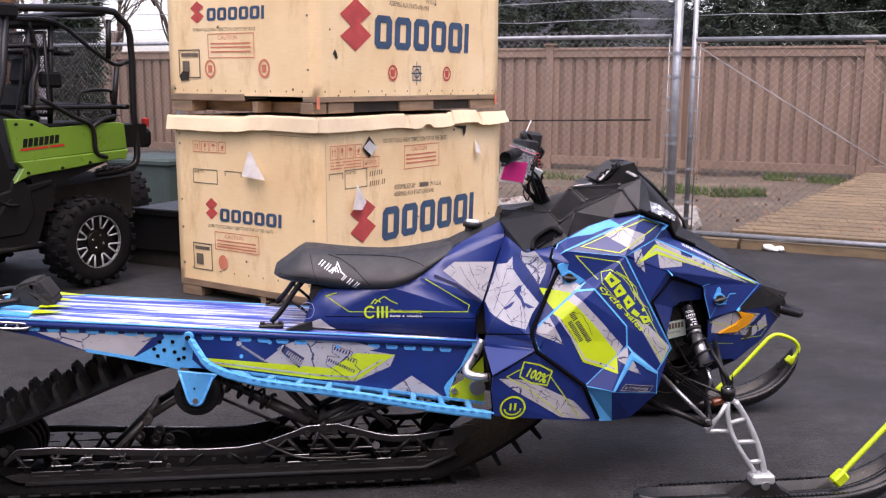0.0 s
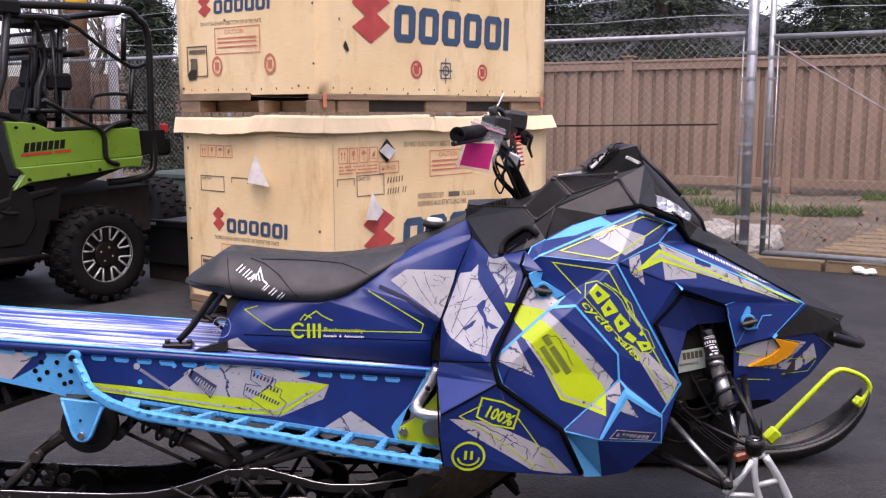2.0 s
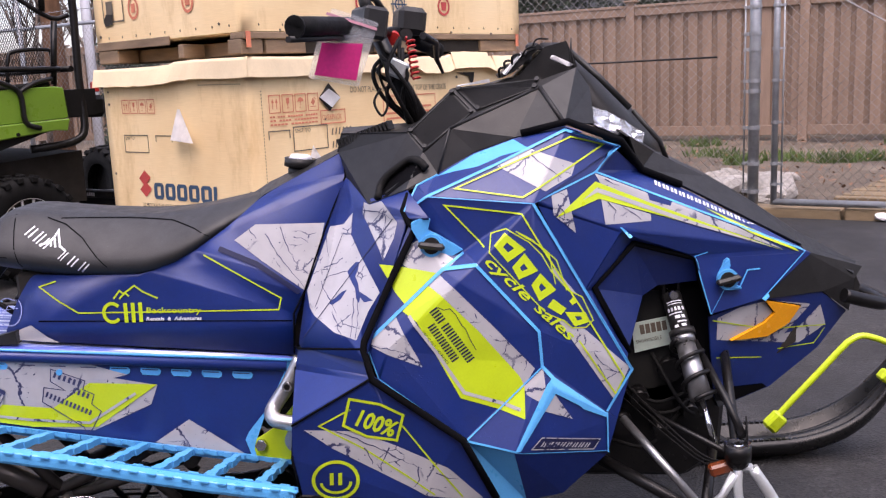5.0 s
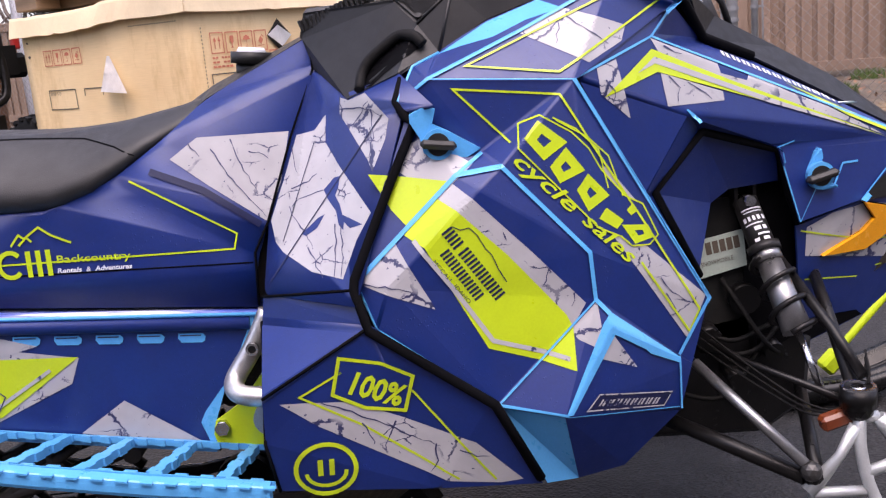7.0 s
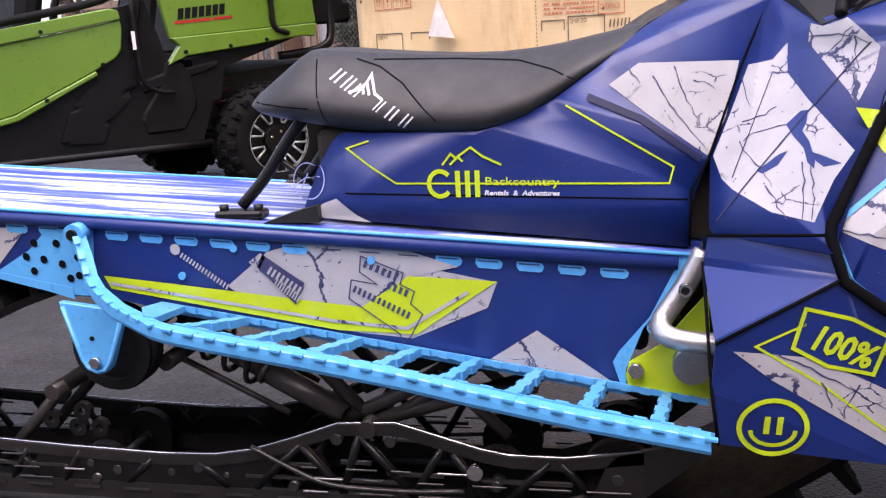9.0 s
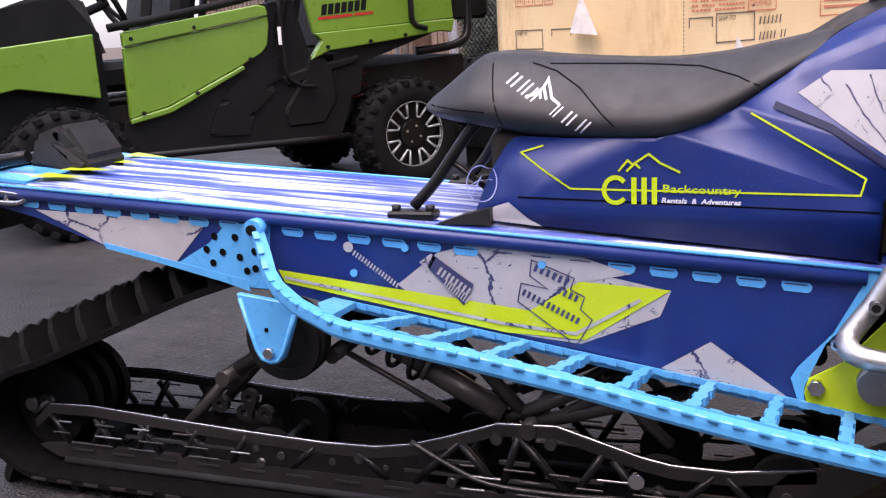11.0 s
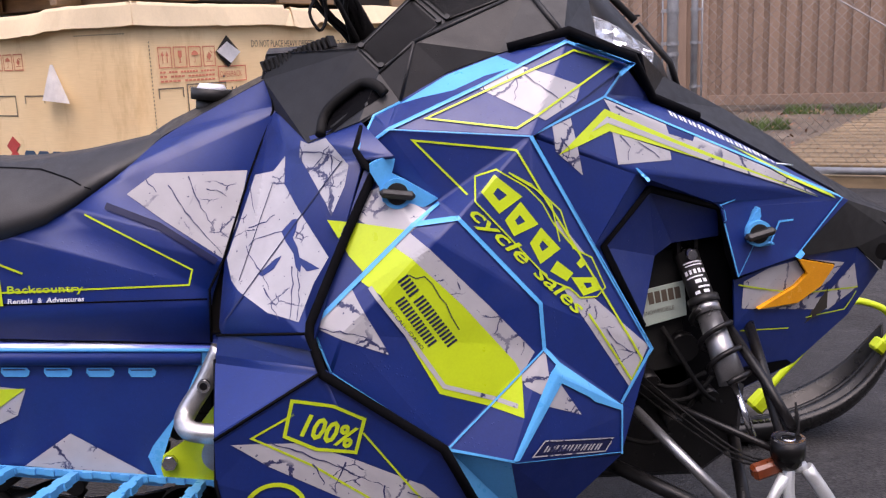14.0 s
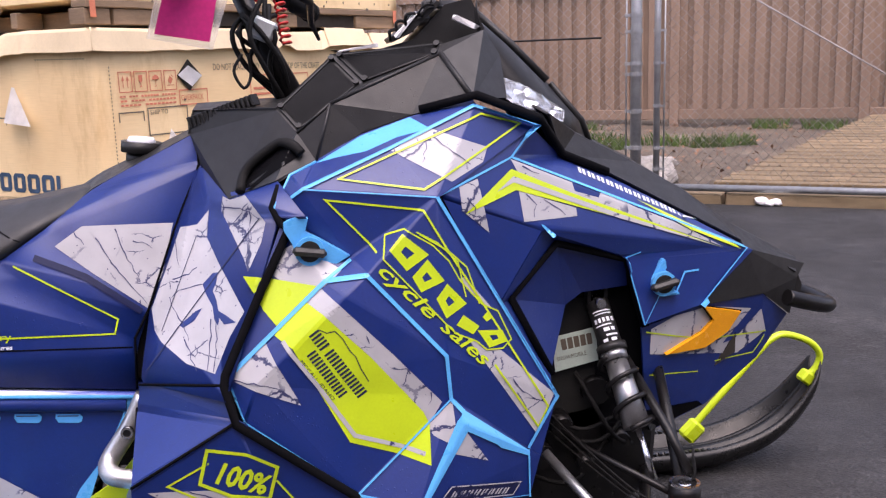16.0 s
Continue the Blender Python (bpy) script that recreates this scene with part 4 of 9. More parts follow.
        long_face("crate_print", lettering("DO NOT PLACE HEAVY OBJECTS ON TOP OF THE CRATE", (0.69, 1.128), (1, -0.012), 0.047, squeeze=0.68), PRINTBLACK)
        long_face("caution_frame", frame_of(0.95, 0.925, 1.41, 1.095), PRINTPINK)
        long_face("caution_print", lettering("CAUTION", (1.04, 1.052), (1, 0), 0.045), PRINTPINK)
        for z in (1.02, 0.99, 0.96):
            long_face("caution_line", bars((0.97, z), (0.40, 0), 0.012, [(0, 1)]), PRINTPINK)
        long_face("caution_frame", frame_of(0.46, 0.97, 0.64, 1.04), PRINTPINK)
        long_face("overpack_print", lettering("OVERPACK", (0.468, 0.990), (1, 0), 0.040, squeeze=0.72), PRINTPINK)
        long_face("address_print", lettering("SHIP TO", (0.272, 0.935), (1, 0), 0.030), PRINTBLACK)
        short_face("address_print", mirrored_sheet(lettering("SHIP TO", (D - 1.165, 0.910), (1, 0), 0.026), D), PRINTBLACK)
        long_face("address_frame", frame_of(0.26, 0.84, 0.50, 0.965), PRINTBLACK)
        long_face("address_frame", stripes([[(0.095, 0.91), (0.095, 0.952), (0.235, 0.952), (0.235, 0.91)]], 0.006), PRINTBLACK)
        for x, z, w, n in ((0.53, 0.905, 0.16, [6]), (0.53, 0.835, 0.19, [5, 2])):
            for c in words(n, .35):
                long_face("note_bar", bars((x, z), (w, 0.006), 0.036, [c], .25), PRINTBLACK)
        long_face("origin_print", lettering("ASSEMBLED BY", (0.82, 0.785), (1, -0.03), 0.052, squeeze=0.8), PRINTBLACK)
        long_face("origin_bar", bars((1.145, 0.777), (0.12, -0.004), 0.034, [(0, 1)]), PRINTBLACK)
        long_face("origin_print", lettering("IN U.S.A.", (1.29, 0.773), (1, -0.03), 0.052, squeeze=0.8), PRINTBLACK)
        long_face("origin_print", lettering("ASSEMBLÉ AUX ÉTATS-UNIS PAR", (0.82, 0.735), (1, -0.03), 0.050, squeeze=0.72), PRINTBLACK)
        long_face("maker_mark", sheet(zig(0.31, 0.445, 0.60, 0.765)), PRINTRED)
        for q in blocks(0.67, 0.425, 2.10, 0.665, 6, "wwwwwi"):
            long_face("maker_block", sheet(q), PRINTBLUE)
        # short face (drawn from its outer end towards the corner)
        for k in range(4):
            x = D - 1.17 + k * 0.086
            short_face("handling_mark", mirrored_sheet(frame_of(x, 1.06, x + 0.07, 1.135, 0.005), D), PRINTPINK)
            for q in glyph(k):
                short_face("handling_mark", mirrored_sheet(sheet([[(x + 0.035 + u * 0.050, 1.0975 + w * 0.054) for u, w in q]]), D), PRINTPINK)
        short_face("address_frame", mirrored_sheet(frame_of(D - 1.177, 0.838, D - 0.936, 0.935), D), PRINTBLACK)
        short_face("address_frame", mirrored_sheet(stripes([[(D - 0.856, 0.90), (D - 0.856, 0.934), (D - 0.70, 0.934), (D - 0.70, 0.90)]], 0.006), D), PRINTBLACK)
        short_face("maker_mark", mirrored_sheet(sheet(zig(D - 1.065, 0.58, D - 0.945, 0.737)), D), PRINTRED)
        for q in blocks(D - 0.925, 0.575, D - 0.255, 0.668, 6, "wwwwwi"):
            short_face("maker_block", mirrored_sheet(sheet(q), D), PRINTBLUE)
        short_face("crate_print", mirrored_sheet(lettering("DO NOT PLACE HEAVY OBJECTS ON TOP OF THE CRATE", (D - 1.05, 0.523), (1, 0.012), 0.034, squeeze=0.72), D), PRINTBLACK)
        short_face("caution_frame", mirrored_sheet(frame_of(D - 0.98, 0.37, D - 0.55, 0.495), D), PRINTPINK)
        short_face("caution_print", mirrored_sheet(lettering("CAUTION", (D - 0.88, 0.455), (1, 0), 0.04), D), PRINTPINK)
        for z in (0.43, 0.405, 0.385):
            short_face("caution_line", mirrored_sheet(bars((D - 0.96, z), (0.38, 0), 0.010, [(0, 1)]), D), PRINTPINK)
        short_face("label_frame", mirrored_sheet(frame_of(D - 1.206, 0.205, D - 1.02, 0.395, 0.008), D), PRINTBLACK)
        short_face("label_bar", mirrored_sheet(bars((D - 1.19, 0.35), (0.15, 0), 0.025, [(0, 1)]), D), PRINTBLACK)
        short_face("label_bar", mirrored_sheet(sheet([[(D - 1.18, 0.24), (D - 1.11, 0.24), (D - 1.11, 0.32), (D - 1.18, 0.32)]]), D), PRINTBLACK)
        short_face("round_mark", mirrored_sheet(sheet([oval((D - 0.908, 0.276), 0.045, 20, 0.055)]), D), PRINTPINK)
        short_face("stitch_line", mirrored_sheet(bars((D - 0.42, 1.20), (0.36, -0.004), 0.005, row(20, 0.5)), D), PRINTBLACK)
        long_face("stitch_line", bars((0.065, 0.15), (0, 1.02), 0.005, row(60, 0.5)), PRINTBLACK)
    else:
        long_face("maker_mark", sheet(zig(0.262, 0.475, 0.60, 0.825)), PRINTRED)
        for q in blocks(0.632, 0.50, 2.045, 0.73, 6, "wwwwwi"):
            long_face("maker_block", sheet(q), PRINTBLUE)
        for x, m in ((0.85, PRINTRED), (1.56, PRINTRED)):
            long_face("round_mark", stripes([oval((x, 0.335), 0.05) + [oval((x, 0.335), 0.05)[0]]], 0.014), m)
            long_face("round_mark", sheet([[(x - 0.02, 0.31), (x + 0.02, 0.31), (x + 0.028, 0.36), (x - 0.028, 0.36)]]), m)
        long_face("gravity_mark", stripes([[(1.10, 0.285), (1.20, 0.285), (1.20, 0.385), (1.10, 0.385), (1.10, 0.285)], [(1.15, 0.25), (1.15, 0.42)], [(1.08, 0.335), (1.22, 0.335)]], 0.008), PRINTBLUE)
        long_face("gravity_mark", stripes([oval((1.15, 0.335), 0.03) + [oval((1.15, 0.335), 0.03)[0]]], 0.010), PRINTBLUE, 0.005)
        long_face("origin_print", lettering("ASSEMBLED BY", (0.81, 0.86), (1, -0.02), 0.05, squeeze=0.78), PRINTBLACK)
        long_face("origin_print", lettering("IN U.S.A.", (1.27, 0.85), (1, -0.02), 0.05, squeeze=0.78), PRINTBLACK)
        long_face("origin_print", lettering("ASSEMBLÉ AUX ÉTATS-UNIS PAR", (0.81, 0.805), (1, -0.02), 0.048, squeeze=0.72), PRINTBLACK)
        long_face("torn_hole", sheet([[(0.185, 0.455), (0.215, 0.42), (0.235, 0.425), (0.222, 0.46), (0.205, 0.485)]]), HOLE)
        short_face("maker_mark", mirrored_sheet(sheet(zig(D - 1.12, 0.665, D - 0.985, 0.815)), D), PRINTRED)
        for q in blocks(D - 0.96, 0.68, D - 0.345, 0.765, 6, "wwwwwi"):
            short_face("maker_block", mirrored_sheet(sheet(q), D), PRINTBLUE)
        short_face("crate_print", mirrored_sheet(lettering("DO NOT PLACE HEAVY OBJECTS ON TOP OF THE CRATE", (D - 1.10, 0.612), (1, -0.01), 0.033, squeeze=0.70), D), PRINTBLACK)
        short_face("caution_frame", mirrored_sheet(frame_of(D - 0.955, 0.43, D - 0.52, 0.59), D), PRINTPINK)
        short_face("caution_print", mirrored_sheet(lettering("CAUTION", (D - 0.86, 0.55), (1, 0), 0.042), D), PRINTPINK)
        for z in (0.52, 0.495, 0.465):
            short_face("caution_line", mirrored_sheet(bars((D - 0.93, z), (0.38, 0), 0.010, [(0, 1)]), D), PRINTPINK)
        short_face("label_frame", mirrored_sheet(frame_of(D - 1.253, 0.295, D - 1.046, 0.485, 0.009), D), PRINTBLACK)
        short_face("label_bar", mirrored_sheet(bars((D - 1.23, 0.44), (0.17, 0), 0.025, [(0, 1)]), D), PRINTBLACK)
        short_face("label_bar", mirrored_sheet(sheet([[(D - 1.22, 0.33), (D - 1.15, 0.33), (D - 1.15, 0.41), (D - 1.22, 0.41)]]), D), PRINTBLACK)
        for s in (0.943, 0.432):
            short_face("round_mark", mirrored_sheet(stripes([oval((D - s, 0.355), 0.045, 20, 0.055) + [oval((D - s, 0.355), 0.045, 20, 0.055)[0]]], 0.016), D), PRINTPINK)
            short_face("round_mark", mirrored_sheet(sheet([[(D - s - 0.02, 0.33), (D - s + 0.02, 0.33), (D - s + 0.02, 0.38), (D - s - 0.02, 0.38)]]), D), PRINTPINK)
        short_face("torn_hole", mirrored_sheet(sheet([[(D - 1.24, 0.27), (D - 1.16, 0.28), (D - 1.15, 0.335), (D - 1.22, 0.34), (D - 1.25, 0.31)]]), D), HOLE, 0.006)
    return root


def mirrored_sheet(bm, D):
    """x measured from the outer end becomes distance from the corner."""
    for v in bm.verts:
        v.co.x = D - v.co.x
    return bm


crate(0.0, (-0.40, 2.55), "tan cardboard shipping crate with sagging lid edge, standing on the asphalt", True)
crate(1.285, (-0.42, 2.585), "tan cardboard shipping crate stacked on top of another crate", False)


def torn_flap(m, pts, hole, label):
    root = thing("torn_label", m, label, "paper")
    bm = bmesh.new()
    vs = [bm.verts.new(p) for p in pts]
    for t in ((0, 1, 2), (0, 2, 3)):
        bm.faces.new([vs[i] for i in t])
    bmesh.ops.solidify(bm, geom=bm.faces[:], thickness=0.002)
    part("sheet", bm, PAPER, root)
    if hole:
        bm = bmesh.new()
        prism(bm, hole, -0.0115, -0.0095)
        part("torn_gap", bm, HOLE, root, "dark torn gap in the cardboard")


base_long = pose(-0.40, 2.55, 0, 0, 0, CRATE_YAW)
base_short = base_long @ pose(0, 0, 0, 0, 0, -90)   # local x runs from the outer end towards the corner after this turn
torn_flap(base_long, [(0.385, -0.012, 0.862), (0.285, -0.050, 0.70), (0.40, -0.040, 0.685), (0.480, -0.018, 0.73)], None, "torn white label hanging from the crate's long side")
torn_flap(base_long, [(1.93, -0.012, 1.10), (1.89, -0.05, 1.0), (1.97, -0.05, 0.98), (2.0, -0.014, 1.04)], None, "small torn white flap on the crate's long side")
torn_flap(base_long, [(0.520, -0.016, 1.156), (0.448, -0.018, 1.112), (0.528, -0.026, 1.054), (0.607, -0.014, 1.106)], [(0.524, 1.185), (0.450, 1.108), (0.524, 1.035), (0.605, 1.108)], "diamond-shaped tear in the cardboard with foil behind")
torn_flap(base_short, [(-0.62, -0.010, 1.08), (-0.645, -0.055, 0.915), (-0.415, -0.070, 0.900), (-0.595, -0.012, 1.078)], None, "white torn label curling off the crate's short side")
bm = bmesh.new()
prism(bm, [(1.62, 1.215), (1.80, 1.215), (1.79, 1.165), (1.765, 1.13), (1.745, 1.19)], -0.012, -0.0095)
rip = one_mesh("torn_corner", bm, HOLE, "dark rip below the crate's lid edge", "tear")
rip.matrix_world = base_long

# a thin black rod sticking out past the crate
bm = bmesh.new()
tube(bm, [(1.10, 4.35, 1.235), (2.42, 4.30, 1.245)], 0.007, 6)
one_mesh("thin_rod", bm, BLACKM, "thin dark rod reaching past the crates toward the gate post", "rod")


# ---- utility vehicle ----
def knobbly_tyre(bm, r, w, y0, lugs=22):
    """A tyre about the y axis with a rounded carcass and block tread."""
    seg = 40
    prof = [(0.555, 0.06), (0.62, 0.02), (0.78, 0.0), (0.90, 0.05), (0.955, 0.16), (0.965, 0.5), (0.955, 0.84), (0.90, 0.95), (0.78, 1.0), (0.62, 0.98), (0.56, 0.94)]
    loops = []
    for k in range(seg):
        a = 2 * math.pi * k / seg
        loops.append([bm.verts.new((r * q * math.cos(a), y0 - w * s, r * q * math.sin(a))) for q, s in prof])
    for k in range(seg):
        l0, l1 = loops[k], loops[(k + 1) % seg]
        for i in range(len(prof) - 1):
            bm.faces.new((l0[i], l0[i + 1], l1[i + 1], l1[i])).smooth = True
    return bm


def tread(parent, r, w, y0, lugs=22):
    """Tread blocks of a tyre, each a part on one shared mesh."""
    bm = bmesh.new()
    box(bm, (r * 0.90, -w * 0.115, -r * 0.062), (r * 1.0, w * 0.115, r * 0.062), bevel=0.004)
    me = mesh_from(bm, "tread_block", TYRE)
    for k in range(lugs):
        for s0, sh, dr in ((0.09, 0.0, -0.035), (0.34, 0.14, 0.0), (0.66, 0.0, 0.0), (0.91, 0.14, -0.035)):
            o = new("tread_block", me)
            o.parent = parent
            a = 2 * math.pi * k / lugs + sh
            o.matrix_local = Matrix.Rotation(-a, 4, "Y") @ Matrix.Translation((dr * r, y0 - w * s0, 0))


def wheel(parent, x, y, z, out):
    """out: +1 when the outer face looks along +y."""
    hub = new("wheel")
    hub.parent = parent
    hub.matrix_local = pose(x, y, z, 0, 0, 0 if out > 0 else 180)
    tagged(hub, "knobbly black tyre on a black and machined alloy rim")
    R, W = 0.347, 0.28
    part("tyre", knobbly_tyre(bmesh.new(), R, W, 0.0), TYRE, hub)
    tread(hub, R, W, 0.0)
    bm = bmesh.new()
    ring(bm, (0, -0.028, 0), (0, 1, 0), 0.196, 0.214, 0.03, 36)
    part("rim_lip", bm, CAST, hub)
    bm = bmesh.new()
    disc(bm, (0, -0.10, 0), (0, 1, 0), 0.204, 0.06, 32)
    disc(bm, (0, -0.055, 0), (0, 1, 0), 0.085, 0.05, 24)
    part("rim", bm, BLACKM, hub)
    for k in range(8):
        bm = bmesh.new()
        for s in (-1, 1):
            m = Matrix.Rotation(2 * math.pi * (k + 0.5) / 8, 4, "Y")
            p = [(0.108, -0.032, s * 0.011), (0.192, -0.030, s * 0.038)]
            tube(bm, [m @ Vector(q) for q in p], [0.006, 0.009], 6)
        m = Matrix.Rotation(2 * math.pi * (k + 0.5) / 8, 4, "Y")
        tube(bm, [m @ Vector((0.108, -0.032, -0.012)), m @ Vector((0.108, -0.032, 0.012))], 0.006, 6)
        part("spoke", bm, CAST, hub)
    for k in range(4):
        bm = bmesh.new()
        a = 2 * math.pi * k / 4 + 0.4
        disc(bm, (0.05 * math.cos(a), -0.028, 0.05 * math.sin(a)), (0, 1, 0), 0.008, 0.014, 8)
        part("wheel_nut", bm, STEEL, hub)


def utility_vehicle():
    root = thing("utility_vehicle", pose(-2.145, 3.735, 0, 0, 0, -129.04), "lime green and black open utility vehicle with a roll cage", "vehicle")
    MID = -0.76

    def both(pts):
        return [pts, [(x, 2 * MID - y, z) for x, y, z in pts]]

    wheel(root, 0.0, 0.09, 0.347, 1)
    wheel(root, 0.0, 2 * MID - 0.09, 0.347, -1)
    wheel(root, 2.01, 0.09, 0.347, 1)
    wheel(root, 2.01, 2 * MID - 0.09, 0.347, -1)
    # roll cage
    for pts in both([(2.15, -0.12, 1.35), (1.95, -0.12, 1.92), (1.75, -0.12, 2.02), (0.6, -0.12, 2.05), (-0.30, -0.12, 2.09), (-0.46, -0.12, 2.03), (-0.55, -0.12, 1.90), (-0.53, -0.10, 1.30), (-0.52, -0.07, 0.97), (-0.45, -0.06, 0.88), (-0.30, -0.08, 0.85), (-0.15, -0.12, 0.84)]):
        bm = bmesh.new()
        tube(bm, bend(pts, 3), 0.027, 10)
        part("roll_cage_hoop", bm, BLACKM, root)
    for pts in both([(0.52, -0.10, 2.04), (0.60, -0.06, 1.60), (0.74, -0.01, 1.25), (0.80, 0.0, 0.98)]):
        bm = bmesh.new()
        tube(bm, pts, 0.027, 10)
        part("cage_pillar", bm, BLACKM, root)
    for pts in both([(0.50, -0.16, 1.98), (0.10, -0.16, 1.98), (-0.20, -0.16, 1.80), (-0.40, -0.14, 1.68), (-0.52, -0.13, 1.70)]):
        bm = bmesh.new()
        tube(bm, bend(pts, 3), 0.016, 8)
        part("cage_brace", bm, BLACKM, root)
    for pts in both([(-0.36, -0.13, 2.02), (-0.34, -0.13, 1.72)]) + both([(-0.42, -0.14, 1.66), (-0.38, -0.16, 1.25)]) + both([(0.10, -0.2, 1.96), (0.16, -0.2, 1.22)]) + both([(0.28, -0.2, 2.0), (0.34, -0.2, 1.30)]):
        bm = bmesh.new()
        tube(bm, pts, 0.021, 8)
        part("cage_upright", bm, BLACKM, root)
    for x, z, r in ((1.75, 2.02, 0.025), (0.52, 2.03, 0.027), (-0.32, 2.07, 0.025), (0.12, 1.78, 0.02), (0.30, 1.80, 0.02), (1.2, 1.86, 0.02), (-0.5, 1.35, 0.02)):
        bm = bmesh.new()
        tube(bm, [(x, -0.13, z), (x, 2 * MID + 0.13, z)], r, 8)
        part("cross_bar", bm, BLACKM, root)
    bm = bmesh.new()
    box(bm, (0.44, -0.14, 1.98), (0.60, -0.06, 2.085), bevel=0.02)
    part("cage_joint", bm, CABP, root)
    # mesh screens behind the seats
    for x, za, zb in ((0.18, 1.30, 1.90),):
        bm = bmesh.new()
        link_mesh(bm, 0.0, 1.16, za, zb, 0.034, 0.0026)
        for v in bm.verts:
            v.co = Vector((x + v.co.y, -0.18 - v.co.x, v.co.z))
        tagged(part("screen", bm, BLACKM, root, "black wire mesh cab screen"), kind="stuff")
        bm = bmesh.new()
        tube(bm, [(x, -0.17, za), (x, -0.17, zb), (x, -1.35, zb), (x, -1.35, za)], 0.015, 6, closed=True)
        part("screen_frame", bm, BLACKM, root)
    # rear netting, straps, steering wheel and dash
    bm = bmesh.new()
    link_mesh(bm, 0.0, 1.20, 1.28, 1.96, 0.034, 0.0024)
    for v in bm.verts:
        v.co = Vector((-0.30 + v.co.y, -0.16 - v.co.x, v.co.z))
    tagged(part("screen", bm, BLACKM, root, "black wire mesh behind the rear seats"), kind="stuff")
    for pts, r in (([(0.353, -0.03, 1.434), (0.096, -0.02, 1.293), (-0.062, -0.01, 1.209), (-0.077, 0.0, 1.022), (-0.171, 0.0, 0.976)], 0.024), ([(-0.062, -0.01, 1.209), (-0.18, -0.03, 1.262), (-0.308, -0.05, 1.287)], 0.022),
                   ([(0.30, -0.194, 2.0), (0.237, -0.194, 1.71), (0.31, -0.16, 1.53), (0.35, -0.13, 1.34)], 0.030), ([(0.42, -0.14, 1.36), (-0.42, -0.14, 1.35)], 0.026), ([(1.02, -0.14, 1.95), (0.95, -0.10, 1.55), (0.82, -0.05, 1.22)], 0.022)):
        bm = bmesh.new()
        tube(bm, bend(pts, 4), r, 8, flat=0.7)
        part("net_strap", bm, BLACKM, root)
    bm = bmesh.new()
    box(bm, (0.05, -0.24, 1.50), (0.22, -0.16, 1.62), bevel=0.02)
    part("belt_reel", bm, CABP, root)
    bm = bmesh.new()
    box(bm, (0.02, -0.5, 1.93), (0.36, -0.18, 2.02), bevel=0.02)
    part("speaker_pod", bm, CABP, root)
    for x in (-0.02, 0.36):
        bm = bmesh.new()
        tube(bm, [(x, -0.14, 1.76), (x, -1.38, 1.76)], 0.022, 8)
        part("cross_bar", bm, BLACKM, root)
    wm = pose(1.62, -0.42, 1.22, 0, -62, 0)
    bm = bmesh.new()
    tube(bm, [wm @ Vector((0.17 * math.cos(q * 0.5236), 0.17 * math.sin(q * 0.5236), 0)) for q in range(12)], 0.016, 8, closed=True)
    for q in (0.5, 2.6, 4.7):
        tube(bm, [wm @ Vector((0, 0, -0.02)), wm @ Vector((0.16 * math.cos(q), 0.16 * math.sin(q), 0))], 0.012, 6)
    tube(bm, [wm @ Vector((0, 0, 0)), wm @ Vector((0.05, 0, -0.4))], 0.025, 8)
    part("steering_wheel", bm, CABP, root)
    bm = bmesh.new()
    prism(bm, [(1.72, 0.95), (1.80, 1.22), (1.95, 1.28), (2.15, 1.22), (2.1, 0.9)], -1.34, -0.16)
    part("dash", bm, GREYRUB, root, "grey plastic dash")
    # green bodywork
    def green(name, poly, y0, y1, label=""):
        bm = bmesh.new()
        prism(bm, poly, y0, y1)
        bmesh.ops.bevel(bm, geom=bm.edges[:], offset=0.006, segments=1, affect="EDGES", clamp_overlap=True)
        part(name, bm, GREEN, root, label)

    green("rear_fender", [(0.630, 1.290), (0.50, 1.286), (0.41, 1.272), (0.28, 1.214), (-0.30, 1.238), (-0.37, 1.228), (-0.385, 1.030), (0.576, 0.985)], -0.06, -0.020)
    green("fender_strip", [(0.578, 0.987), (-0.385, 1.026), (-0.36, 0.945), (-0.28, 0.955), (0.10, 0.915), (0.49, 0.882), (0.612, 0.835), (0.53, 0.942)], -0.06, -0.004, "bevelled lower strip of green fender")
    green("door_upper", [(0.862, 1.150), (0.91, 1.160), (1.66, 1.050), (1.66, 0.975), (1.30, 1.030), (0.850, 1.102)], -0.06, 0.004)
    green("door", [(0.850, 1.098), (1.30, 1.026), (1.66, 0.971), (1.67, 0.600), (1.46, 0.646), (1.02, 0.838), (0.905, 0.895), (0.866, 0.935), (0.845, 1.05)], -0.06, -0.012)
    green("door_sill_strip", [(1.67, 0.598), (1.46, 0.644), (1.02, 0.836), (1.01, 0.815), (1.45, 0.612), (1.67, 0.570)], -0.06, -0.002, "bevelled lower edge of the green door")
    green("front_fender", [(1.80, 1.05), (2.55, 0.98), (2.62, 0.80), (2.40, 0.76), (2.2, 0.80), (1.80, 0.72)], -0.10, -0.03)
    for c in ((1.28, 1.055), (1.62, 1.015), (1.60, 0.625), (0.98, 0.868), (1.30, 0.705), (0.57, 1.25), (0.45, 1.245), (0.50, 0.905), (0.22, 0.922), (-0.02, 0.945)):
        bm = bmesh.new()
        disc(bm, (c[0], 0.002, c[1]), (0, 1, 0), 0.011, 0.012, 10)
        part("rivet", bm, CABP, root)
    # marks in place of the model name
    bm = press(bars((-0.52, 1.085), (0.30, 0.02), 0.06, row(7, 0.8), 0.25), -0.0225, 0, 9)
    for v in bm.verts:
        v.co = Vector((-v.co.x, 0.001 - 0.018, v.co.z))
    bmesh.ops.recalc_face_normals(bm, faces=bm.faces[:])
